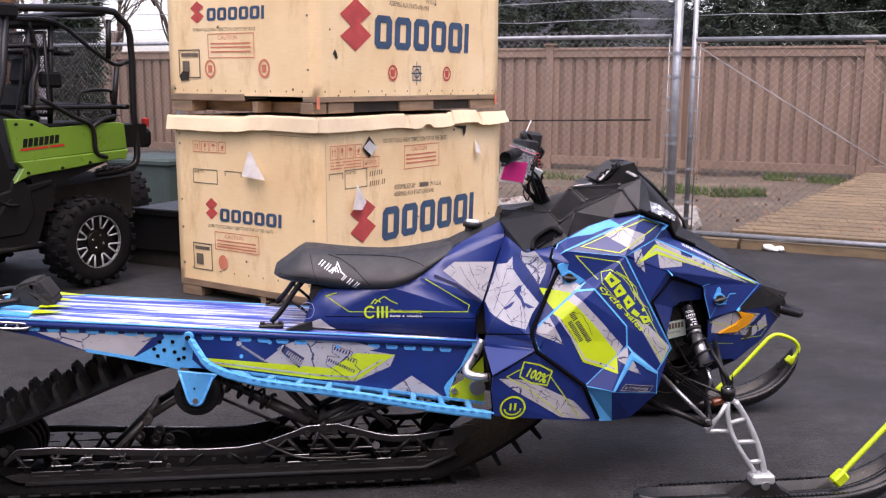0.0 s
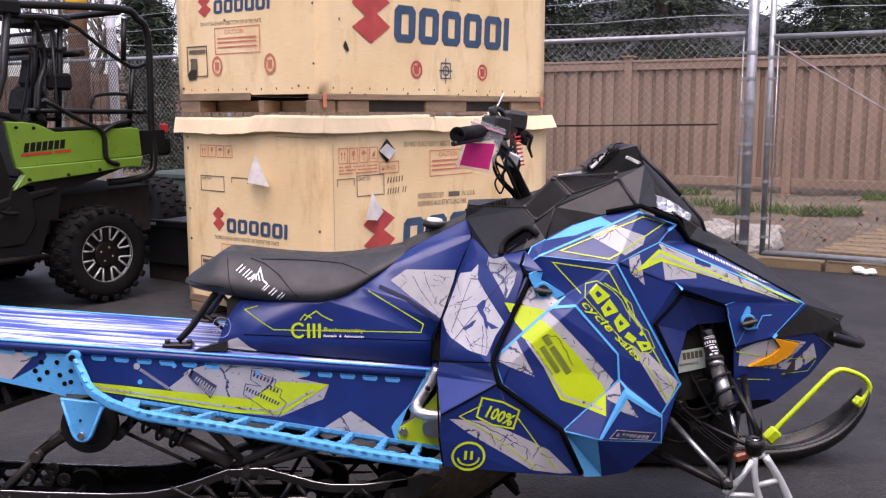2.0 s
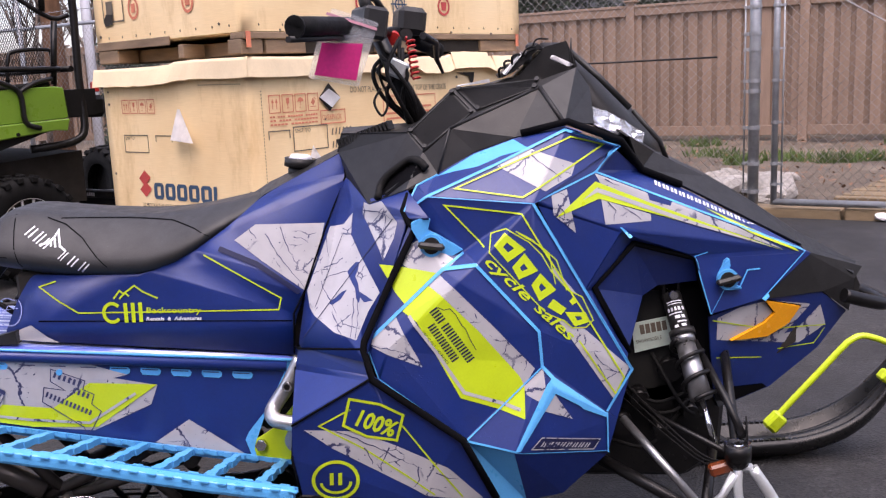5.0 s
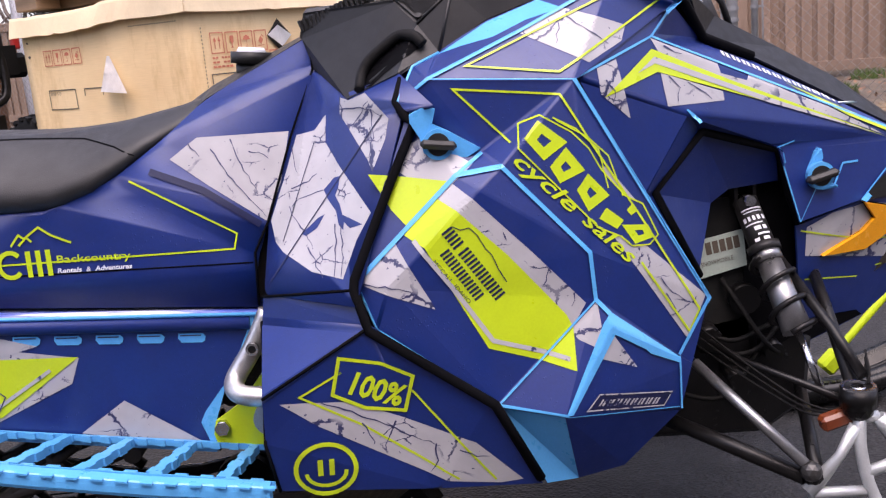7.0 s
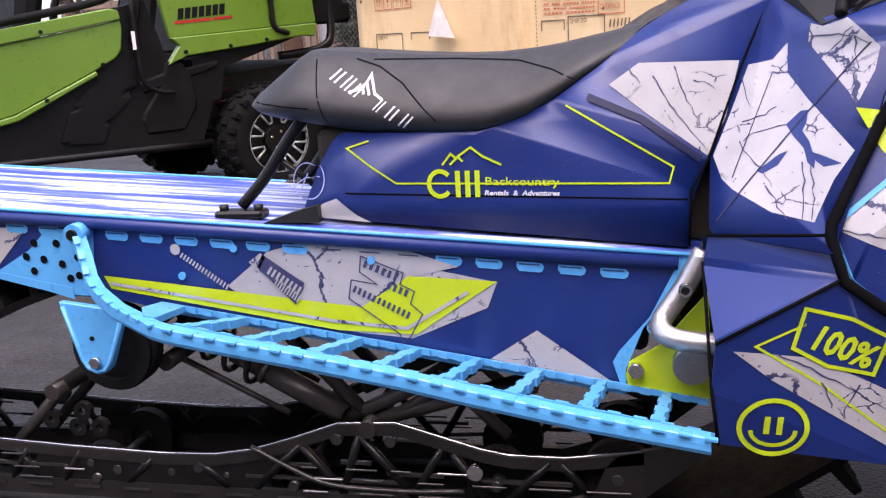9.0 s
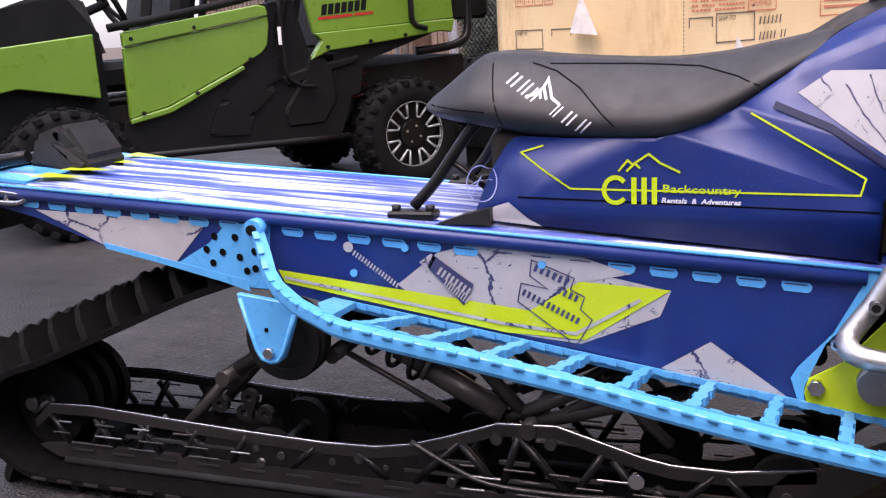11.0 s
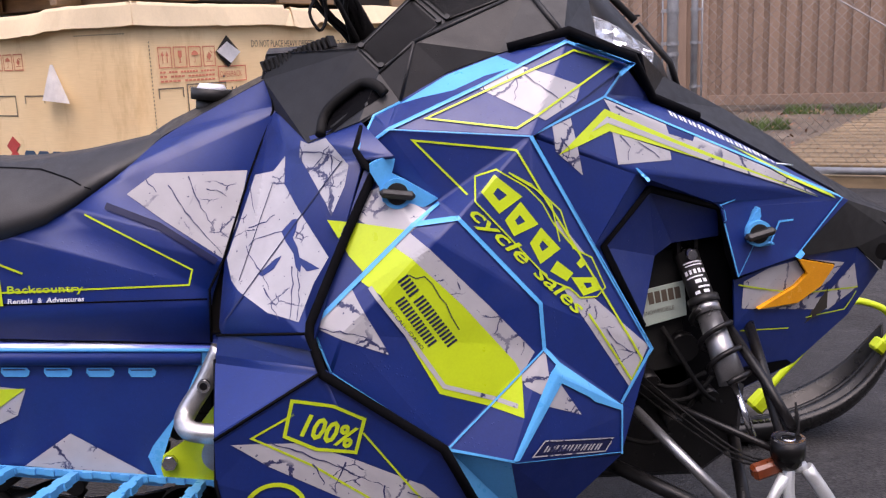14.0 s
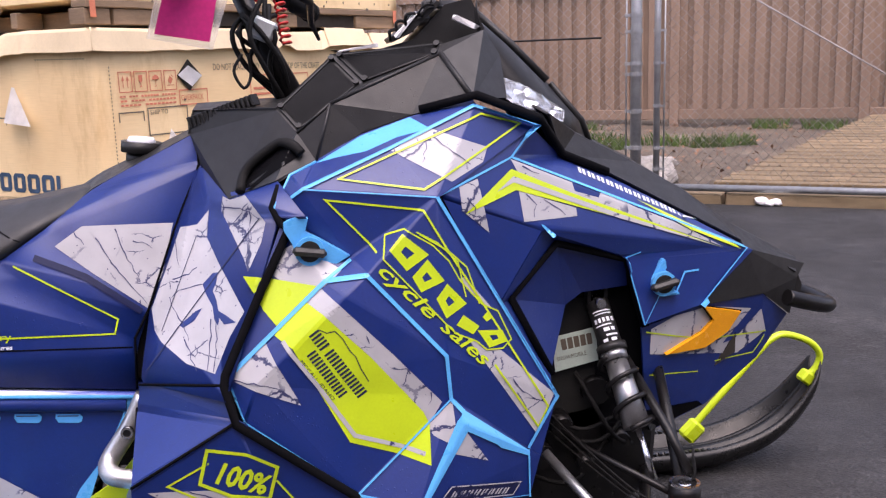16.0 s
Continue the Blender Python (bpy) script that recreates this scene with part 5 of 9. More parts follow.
    part("model_mark", bm, CABP, root, "dark block marks on the fender")
    bm = press(bars((-0.54, 1.06), (0.36, 0.02), 0.016, [(0, 0.62), (0.66, 1.0)]), -0.0225, 0, 9)
    for v in bm.verts:
        v.co = Vector((-v.co.x, 0.001 - 0.018, v.co.z))
    bmesh.ops.recalc_face_normals(bm, faces=bm.faces[:])
    part("model_stripe", bm, REDP, root, "red stripe under the model mark")
    # black lower body
    def black(name, poly, y0, y1, m=CABP):
        bm = bmesh.new()
        prism(bm, poly, y0, y1)
        part(name, bm, m, root)

    black("rocker_panel", [(0.845, 1.165), (0.70, 1.20), (0.64, 1.0), (0.60, 0.83), (0.42, 0.80), (0.36, 0.60), (0.45, 0.37), (1.72, 0.40), (1.70, 0.58), (1.46, 0.64), (1.02, 0.832), (0.862, 0.93)], -0.16, -0.03)
    bm = bmesh.new()
    prism(bm, [(0.78, 0.900), (0.90, 0.830), (1.09, 0.752), (1.20, 0.64), (1.28, 0.45), (1.02, 0.43), (0.96, 0.56), (0.79, 0.70)], -0.05, -0.018)
    bmesh.ops.bevel(bm, geom=bm.edges[:], offset=0.018, segments=2, affect="EDGES", clamp_overlap=True)
    part("rocker_moulding", bm, CABP, root, "black moulded sill")
    bm = bmesh.new()
    prism(bm, [(0.79, 0.755), (0.62, 0.80), (0.29, 0.845), (0.30, 0.805), (0.58, 0.735), (0.77, 0.69)], -0.05, -0.018)
    bmesh.ops.bevel(bm, geom=bm.edges[:], offset=0.012, segments=1, affect="EDGES", clamp_overlap=True)
    part("sill_ridge", bm, CABP, root)
    bm = bmesh.new()
    prism(bm, [(0.52, 0.85), (0.62, 0.86), (0.66, 0.74), (0.80, 0.56), (0.78, 0.46), (0.55, 0.46), (0.45, 0.60), (0.47, 0.78)], -0.05, -0.016)
    bmesh.ops.bevel(bm, geom=bm.edges[:], offset=0.015, segments=1, affect="EDGES", clamp_overlap=True)
    part("sill_panel", bm, CABP, root)
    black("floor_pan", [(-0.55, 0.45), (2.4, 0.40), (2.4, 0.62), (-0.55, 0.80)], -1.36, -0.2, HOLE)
    black("cargo_bed", [(-0.62, 1.04), (0.30, 1.0), (0.30, 1.14), (0.15, 1.20), (-0.62, 1.215)], -1.46, -0.065)
    black("front_cowl", [(1.75, 0.45), (2.5, 0.5), (2.62, 0.95), (2.2, 1.2), (1.9, 1.25), (1.75, 1.05)], -1.40, -0.12)
    black("wheel_arch", [(0.46, 0.86), (0.40, 0.62), (0.30, 0.62), (0.26, 0.80), (-0.28, 0.96), (-0.28, 1.0)], -0.30, -0.035)
    bm = bmesh.new()
    tube(bm, [(0.40, -0.01, 0.372), (0.7, 0.02, 0.382), (1.65, 0.02, 0.400), (1.9, -0.02, 0.41)], 0.022, 8)
    part("step_bar", bm, BLACKM, root)
    for z, y in ((1.30, -0.12),):
        bm = bmesh.new()
        tube(bm, bend([(1.72, -0.05, 1.075), (1.35, -0.05, 1.13), (0.98, -0.05, 1.195), (0.86, -0.05, 1.24), (0.72, -0.05, 1.32), (0.60, -0.05, 1.325), (0.42, -0.06, 1.235), (0.15, -0.08, 1.225), (-0.3, -0.08, 1.25)], 4), 0.022, 8)
        part("door_rail", bm, CABP, root)
    bm = bmesh.new()
    tube(bm, bend([(-0.10, -0.22, 1.24), (-0.12, -0.22, 1.42), (-0.17, -0.22, 1.47), (-0.38, -0.22, 1.48), (-0.42, -0.22, 1.44), (-0.42, -0.22, 1.24)], 4), 0.013, 8)
    part("grab_loop", bm, BLACKM, root)
    bm = bmesh.new()
    box(bm, (-0.72, -0.55, 1.02), (-0.60, -0.10, 1.17), bevel=0.03)
    part("tailgate_pad", bm, CABP, root)
    bm = bmesh.new()
    box(bm, (-0.655, -0.12, 1.19), (-0.615, -0.062, 1.26), bevel=0.008)
    part("tail_light", bm, REDP, root, "red tail light")
    # seats
    for x in (0.42, 1.35):
        for y in (-0.42, -1.08):
            bm = bmesh.new()
            m = pose(x, y, 0.86, 0, -14 if x < 1 else -12, 0)
            box(bm, (-0.09, -0.24, 0.0), (0.05, 0.24, 0.50), m, bevel=0.045)
            box(bm, (-0.07, -0.19, 0.47), (0.04, 0.19, 0.70), m, bevel=0.05)
            box(bm, (-0.05, -0.10, 0.68), (0.03, 0.10, 0.90), m, bevel=0.03)
            part("seat_back", bm, CABP, root)
            bm = bmesh.new()
            box(bm, (x - 0.05, y - 0.26, 0.74), (x + 0.48, y + 0.26, 0.90), bevel=0.04)
            part("seat_cushion", bm, CABP, root)
    # belts and shock
    for x in (0.30, 0.62):
        bm = bmesh.new()
        tube(bm, [(x, -0.22, 1.85), (x + 0.06, -0.25, 1.45), (x + 0.20, -0.2, 1.05)], 0.018, 4, flat=0.25)
        part("seat_belt", bm, CABP, root)
    bm = bmesh.new()
    tube(bm, helix((0.22, -0.20, 0.52), (0.20, -0.26, 0.90), 0.05, 6), 0.009, 5)
    part("rear_spring", bm, surface("dark_red_steel", (0.10, 0.008, 0.006), 0.5), root, "dark red coil spring behind the wheel")
    bm = bmesh.new()
    tube(bm, [(0.22, -0.20, 0.45), (0.20, -0.26, 0.95)], 0.03, 8)
    part("rear_shock", bm, BLACKM, root)
    bm = bmesh.new()
    tube(bm, [(0.0, -0.2, 0.343), (0.0, 2 * MID + 0.2, 0.343)], 0.05, 8)
    tube(bm, [(0.45, -0.45, 0.45), (0.0, -0.24, 0.33)], 0.025, 8)
    part("axle", bm, BLACKM, root)
    bm = bmesh.new()
    prism(bm, [(0.790, 0.935), (0.815, 0.935), (0.815, 1.035), (0.790, 1.035)], 0.03, 0.033)
    part("hang_tag", bm, PAPER, root, "small white tag on the pillar")
    bm = bmesh.new()
    tube(bm, bend([(0.79, 0.02, 1.2), (0.785, 0.025, 0.92), (0.775, 0.025, 0.76), (0.70, 0.02, 0.70), (0.60, 0.01, 0.685)], 4), 0.014, 6)
    part("strap", bm, CABP, root)


utility_vehicle()

# low flatbed trailer with a wheel showing behind the vehicle's tail
root = thing("flatbed_trailer", pose(-1.75, 4.75, 0, 0, 0, -31), "black flatbed trailer standing behind the crates", "trailer")
for nm, lo, hi in (("bed", (-0.30, -0.3, 0.14), (1.6, 0.8, 0.46)), ("side_rail", (-0.30, -0.33, 0.44), (1.6, -0.29, 0.50))):
    bm = bmesh.new()
    box(bm, lo, hi, bevel=0.01)
    part(nm, bm, BLACKM, root)
bm = bmesh.new()
box(bm, (-0.25, -0.25, 0.0), (1.4, 0.6, 0.15))
part("undercarriage", bm, HOLE, root)
bm = press(bars((-0.28, 0.455), (0.22, 0), 0.025, [(0, 0.12)] + [(0.2 + 0.1 * k, 0.28 + 0.1 * k) for k in range(8)]), -0.334, 0, 9)
part("maker_bars", bm, WHITEP, root, "small white block marks")
root = thing("spare_tyre", pose(-2.48, 6.3, 0.36, 0, 0, -40), "knobbly tyre standing on the ground behind the black trailer", "tyre")
bm = bmesh.new()
knobbly_tyre(bm, 0.36, 0.26, 0.1, 20)
part("carcass", bm, TYRE, root)
tread(root, 0.36, 0.26, 0.1, 20)
bm = bmesh.new()
disc(bm, (0, -0.02, 0), (0, 1, 0), 0.205, 0.05, 20)
part("rim", bm, BLACKM, root)

bm = bmesh.new()
box(bm, (-0.45, -0.4, -0.05), (0.45, 0.4, 0.60), bevel=0.03)
box(bm, (-0.48, -0.43, 0.56), (0.48, 0.43, 0.66), bevel=0.03)
gbox = one_mesh("utility_box", bm, UTILGREEN, "dark green utility box on the ground by the fence", "box")
gbox.matrix_world = pose(-2.40, 8.15, 0, 0, 0, YAW)


# ---- snowmobile ----
sled = thing("snowmobile", pose(0, 0, 0), "blue snowmobile with grey, lime and sky-blue graphics on the asphalt", "snowmobile")

# Corners of the bodywork's flat facets on the sled's right side (x forward, y to its left, z up).
PT = {
    "A": (.485, -.296, .922), "B": (.513, -.270, .972), "C": (.680, -.288, 1.012), "D": (.820, -.276, 1.074),
    "E": (.930, -.249, 1.035), "S": (.533, -.310, .953), "F": (.745, -.354, .936), "G": (.943, -.327, .579),
    "H": (.888, -.345, .494), "R1": (.506, -.300, .905), "R2": (.604, -.330, .840),
    "PL": (.400, -.376, .670), "PA": (.561, -.360, .813), "PT": (.627, -.380, .822), "PB": (.747, -.392, .685),
    "PR": (.752, -.390, .612), "PD": (.594, -.410, .469), "PE": (.424, -.400, .602), "J1": (.447, -.398, .662),
    "J2": (.592, -.392, .793), "Q1": (.773, -.400, .573), "Q3": (.891, -.340, .403), "Q4": (.794, -.340, .316),
    "Q5": (.716, -.360, .312), "Q6": (.663, -.380, .319), "K5": (.693, -.440, .452),
    "B2": (.556, -.242, .989), "B3": (.635, -.232, 1.031), "C2": (.720, -.232, 1.058), "D2": (.823, -.252, 1.081),
}
PT2 = {
    "T": (.333, -.065, 1.029), "S1": (.347, -.090, .980), "S2": (.254, -.174, .740), "N": (.406, -.200, .929),
    "KR": (.492, -.270, .964), "A": (.474, -.286, .918), "F1": (.369, -.160, .902), "F2": (.295, -.230, .737),
    "K2": (.247, -.280, .639), "K3": (.388, -.380, .661), "K7": (.239, -.283, .598), "K8": (.249, -.431, .522),
    "KD": (.407, -.412, .606), "W1": (.583, -.415, .478), "W2": (.655, -.385, .322), "W3": (.492, -.392, .335),
    "W4": (.255, -.410, .366), "W5": (.245, -.425, .450), "A2": (.490, -.300, .899),
}
PT3 = {
    "F": (.752, -.346, .938), "H2": (.925, -.246, 1.030), "H10": (.881, -.279, .984), "H4": (1.366, -.140, .777),
    "H6": (1.259, -.180, .680), "H9": (1.135, -.222, .661), "AR": (.932, -.291, .865), "A3": (1.100, -.222, .790),
    "A4": (.846, -.322, .745), "TI": (.999, -.160, .967), "TM": (1.089, -.140, .929), "NI": (1.371, -.100, .777),
}
PT4 = {
    "N1": (1.135, -.205, .650), "N2": (1.259, -.172, .676), "N3": (1.420, -.105, .672), "N4": (1.500, -.050, .612),
    "N5": (1.425, -.075, .532), "N6": (1.305, -.100, .449), "N7": (1.170, -.140, .415), "N8": (1.145, -.190, .560),
}
PT5 = {
    "T": (.333, -.065, 1.029), "S1": (.347, -.090, .980), "S2": (.254, -.174, .740), "C2": (.226, -.182, .672),
    "B2": (.220, -.190, .598), "B1": (-.430, -.172, .654), "L1": (-.400, -.150, .735), "L2": (-.359, -.150, .795),
    "C1": (-.352, -.175, .693), "U1": (-.239, -.172, .792), "U2": (-.097, -.172, .790), "U3": (.004, -.165, .830),
    "U4": (.092, -.140, .888), "U5": (.160, -.090, .945),
}
SHELLS = {
    "side": (PT, "A B S|S B B2|S B2 C|B2 B3 C|B3 C2 C|C C2 D|C2 D2 D|S C F|C D F|D E F|S F R2|F PT R2|F PB PT|F G PB|G PR PB|G H PR|H Q1 PR|A S R2 R1|R1 R2 PA|R1 PA PL|R2 PT PA|"
             "PL PA J2 J1|PA PT J2|J1 J2 PT PB PR PD PE|PL J1 PE|PR Q1 K5 PD|Q1 H Q3 Q4 Q5 K5|PD K5 Q5 Q6"),
    "knee": (PT2, "S1 F1 F2 S2|S2 F2 K2|S1 N F1|N KR A|N A F1|F1 A A2|F1 A2 K3|F1 K3 F2|F2 K3 K2"),
    "foot": (PT2, "K2 K3 KD K7|K7 KD K8|K8 KD W1 W2 W3 W4 W5"),
    "hood": (PT3, "F H10 AR|F AR A4|H2 H10 F|H2 TI H10|TI TM H10|TM H4 H10|TM NI H4|H10 H4 AR|AR H4 A3|A3 H4 H6|A3 H6 H9"),
    "nose": (PT4, "N1 N2 N8|N2 N3 N6|N8 N2 N6 N7|N3 N4 N5|N3 N5 N6"),
    "tank": (PT5, "U5 T S1|U4 U5 S1|U4 S1 S2|U3 U4 S2|U3 S2 C2|U2 U3 C2|U2 C2 C1|U1 U2 C1|L2 U1 C1|L1 L2 C1|C1 C2 B2 B1|L1 C1 B1"),
}

ROUND = {"tank": .014, "knee": .014, "side": .006, "foot": .007, "hood": .006, "nose": .008}
TREE = {k: bvh_of(p, f, ROUND[k]) for k, (p, f) in SHELLS.items()}
NAME = {"side": ("side_panel", "faceted blue side panel"), "knee": ("knee_panel", "grey cracked knee panel"), "foot": ("footwell_panel", "blue footwell panel"),
        "hood": ("hood_panel", "blue hood panel"), "nose": ("nose_panel", "blue lower nose panel"), "tank": ("tank_fairing", "blue fairing under the seat")}
PANEL = {}
FOIL = "PD K5 Q5 Q6"
for key, (pts, faces) in SHELLS.items():
    nm, lab = NAME[key]
    faces = faces.replace("|" + FOIL, "")
    PANEL[key] = part(nm, facets(pts, faces, 1, .004, ROUND[key]), BLUE, sled, lab)
    part(nm, facets(pts, faces, -1, .004, ROUND[key]), BLUE, sled, lab)
for s in (1, -1):
    part("lower_facet", facets(PT, FOIL, s), CYAN, sled, "sky-blue lower facet of the side panel")


def decal(name, bm, key, m, lift, label=""):
    bmesh.ops.remove_doubles(bm, verts=bm.verts[:], dist=1e-6)
    return part(name, press(bm, TREE[key], lift, .008), m, PANEL[key], label)


# side panel graphics
LOW, MIDL, TOP = 0.0010, 0.0018, 0.0026


def fitted(text, p0, p1, cap, slant=0.0, bold=0.0):
    """Letters stretched to run from p0 to p1 with capitals of a given height."""
    probe = lettering(text, (0, 0), (1, 0), 1.0, slant, 1.0, bold)
    w = max(v.co.x for v in probe.verts)
    probe.free()
    d = Vector(p1) - Vector(p0)
    size = cap / .69
    return lettering(text, p0, tuple(d), size, slant, d.length / (w * size), bold)


def hollow(quad, k):
    """A plain four-sided ring: outline quad with a bar of k of its size on each side."""
    q = [Vector(p) for p in quad]
    mid = sum(q, Vector((0, 0))) / 4
    inn = [p.lerp(mid, k) for p in q]
    return sheet([[tuple(q[i]), tuple(q[(i + 1) % 4]), tuple(inn[(i + 1) % 4]), tuple(inn[i])] for i in range(4)])


def crack(key, lines, w=.0024):
    """Jagged hairline cracks of the print: each run is broken into short uneven steps that thin out."""
    rk = random.Random(int(lines[0][0][0] * 5000))
    for ln in lines:
        polys = []
        P = [Vector(p) for p in ln]
        pts = []
        for a, b in zip(P, P[1:]):
            n = max(2, int((b - a).length / .009))
            nrm = Vector((a.y - b.y, b.x - a.x)).normalized()
            pts += [a.lerp(b, k / n) + nrm * rk.uniform(-.0022, .0022) for k in range(n)]
        pts.append(P[-1])
        side = []
        for k, p in enumerate(pts):
            d = (pts[min(k + 1, len(pts) - 1)] - pts[max(k - 1, 0)]).normalized()
            h = w * .5 * rk.uniform(.35, 1.25) * (1 - .6 * k / len(pts))
            side.append((p + Vector((-d.y, d.x)) * h, p - Vector((-d.y, d.x)) * h))
        for (a, b), (c, d) in zip(side, side[1:]):
            polys.append([tuple(a), tuple(c), tuple(d), tuple(b)])
        decal("print_crack", sheet(polys), key, SLATE, MIDL + .0002)


decal("grey_patch", sheet([[(.745, 1.040), (.838, 1.006), (.828, .983), (.772, .957), (.679, 1.007)]]), "side", GREYV, LOW)
decal("grey_patch", sheet([[(.520, .869), (.588, .826), (.561, .806), (.533, .783), (.480, .820), (.498, .86)]]), "side", GREYV, LOW)
decal("grey_patch", sheet([[(.529, .782), (.555, .801), (.581, .780), (.556, .765)]]), "side", GREYV, LOW)
decal("grey_patch", sheet([[(.556, .765), (.581, .780), (.665, .690), (.737, .608), (.715, .574), (.706, .594), (.627, .691)]]), "side", GREYV, LOW)
decal("grey_patch", sheet([[(.404, .672), (.463, .722), (.514, .622), (.412, .664)]]), "side", GREYV, LOW)
decal("grey_patch", sheet([[(.711, .571), (.754, .609), (.757, .566), (.746, .543), (.720, .557)]]), "side", GREYV, LOW)
decal("grey_patch", sheet([[(.776, .554), (.812, .496), (.748, .527), (.757, .546)]]), "side", GREYV, LOW)
decal("grey_patch", sheet([[(.740, .775), (.938, .584), (.904, .518), (.833, .63)]]), "side", GREYV, LOW)
decal("grey_patch", sheet([[(.752, .798), (.785, .805), (.839, .735), (.825, .697)]]), "side", GREYV, LOW)
decal("lime_field", sheet([[(.477, .733), (.529, .782), (.556, .765), (.505, .715)]]), "side", LIME, MIDL)
decal("lime_field", sheet([[(.505, .715), (.556, .765), (.627, .691), (.706, .594), (.715, .574), (.713, .513), (.586, .556)]]), "side", LIME, MIDL)
decal("lime_field", sheet([[(.432, .822), (.549, .805), (.482, .745), (.462, .768)]]), "side", LIME, MIDL)
decal("grey_stripe", stripes([[(.490, .726), (.539, .655), (.594, .567), (.705, .530)]], 0.0070), "side", GREYV, TOP)
decal("lime_outline", stripes([[(.592, .967), (.831, 1.060), (.900, 1.040), (.726, .948), (.592, .967)]], 0.0032), "side", LIME, TOP)
decal("lime_outline", stripes([[(.645, .853), (.569, .935), (.722, .916), (.762, .844), (.837, .719), (.926, .564), (.907, .531), (.830, .655)]], 0.0032), "side", LIME, TOP)
crack("side", [[(.409, .665), (.442, .663), (.470, .657), (.493, .639)], [(.622, .728), (.625, .715)], [(.683, .668), (.680, .656), (.675, .642)], [(.722, .625), (.715, .605)], [(.738, 1.019), (.732, 1.0), (.728, .988)], [(.746, 1.027), (.779, 1.004), (.806, .981)], [(.720, .566), (.735, .568), (.750, .566)], [(.86, .625), (.88, .60), (.915, .575)], [(.87, .60), (.885, .57)]])
# dealer's emblem: plain outlined blocks over a row of small slanted words
frame_ = [(.660, .878), (.690, .889), (.734, .861), (.759, .834), (.776, .801), (.812, .757), (.840, .741), (.862, .691), (.846, .679), (.817, .682), (.800, .699), (.764, .718), (.709, .782), (.654, .845), (.660, .878)]
decal("emblem_backing", sheet([frame_[:-1]]), "side", BLUE, MIDL)
decal("emblem_outline", stripes([frame_], .0022), "side", LIME, TOP)
for quad, k in (([(.664, .858), (.686, .882), (.727, .847), (.690, .824)], .66), ([(.698, .814), (.724, .840), (.750, .804), (.711, .789)], .70), ([(.735, .777), (.754, .799), (.786, .762), (.750, .744)], .70), ([(.766, .731), (.779, .745), (.806, .722), (.794, .711)], 1), ([(.812, .736), (.822, .744), (.829, .732), (.819, .727)], 1), ([(.802, .716), (.846, .709), (.855, .689), (.822, .684)], .70)):
    decal("emblem_block", sheet([quad]) if k == 1 else hollow(quad, k), "side", LIME, TOP)
decal("emblem_ridge", stripes([[(.708, .884), (.741, .865), (.774, .831), (.785, .773)]], .0022), "side", LIME, TOP)
decal("emblem_ridge", stripes([[(.713, .880), (.758, .851), (.789, .820), (.808, .758)]], .0022), "side", LIME, TOP)
decal("emblem_word", fitted("cycle", (.640, .829), (.724, .744), .0205, .25, .014), "side", LIME, TOP + .0003)
decal("emblem_word", fitted("sales", (.736, .732), (.811, .655), .0205, .25, .014), "side", LIME, TOP + .0003)
# builder's marks: dark bars on the lime field, and the town below
for o, al, sz, cells in (((.531, .734), (.073, -.110), .0185, words([5, 14], .55)), ((.526, .703), (.048, -.076), .0165, words([14], .55))):
    for c in cells:
        decal("sponsor_bar", bars(o, al, sz, [c]), "side", NAVY, TOP)
decal("town_words", fitted("MCCALL, IDAHO", (.514, .694), (.562, .626), .0060), "side", NAVY, TOP)
decal("ridge_line", stripes([[(.548, .743), (.559, .737), (.572, .739), (.583, .727), (.594, .705), (.602, .696), (.610, .674), (.621, .653)]], 0.0016), "side", NAVY, TOP)
decal("maker_backing", sheet([[(.724, .451), (.746, .471), (.872, .439), (.857, .420)]]), "side", NAVY, MIDL)
for k in range(8):
    t = k / 8
    decal("maker_bar", bars((.742 + .106 * t, .4535 - .028 * t), (.0090, -.0023), .0105, [(0, .35), (.6, 1)], .5), "side", GREYV, TOP)
decal("maker_frame", stripes([[(.724, .451), (.746, .471), (.872, .439), (.857, .420), (.724, .451)]], 0.0022), "side", GREYV, TOP)

# sky-blue edge lines
decal("sky_blue_band", sheet([[(.690, .452), (.760, .577), (.773, .590), (.889, .492), (.889, .483), (.836, .512), (.828, .521), (.777, .557), (.701, .452)]]), "side", CYAN, TOP + .0004)
EDGES = [([(.400, .670), (.561, .813), (.627, .822), (.747, .685), (.752, .612), (.773, .587)], .0062), ([(.752, .612), (.594, .469)], .0030), ([(.594, .469), (.424, .602), (.400, .670)], .0040),
         ([(.594, .469), (.693, .452)], .0046), ([(.693, .450), (.887, .409)], .0016), ([(.888, .494), (.890, .405)], .0034), ([(.506, .934), (.533, .953)], .0046), ([(.533, .953), (.745, .936)], .0020), ([(.745, .936), (.943, .579), (.888, .496)], .0058),
         ([(.533, .953), (.680, 1.012), (.820, 1.074), (.930, 1.035), (.905, 1.018)], .0046), ([(.604, .840), (.561, .813)], .0046)]
for e, w in EDGES:
    decal("sky_blue_edge", stripes([e], w), "side", CYAN, TOP + 0.0008)
bm = bmesh.new()
tube(bm, [Vector(PT[k]) + Vector((.001, -.001, 0)) for k in ("R1", "A", "B", "B2")], .0026, 6)
part("sky_blue_edge", bm, CYAN, PANEL["side"])
decal("sky_blue_facet", sheet([[(.544, .984), (.558, .988), (.635, 1.029), (.717, 1.056), (.745, 1.040), (.690, 1.026), (.640, 1.006), (.59, .996)]]), "side", CYAN, LOW)


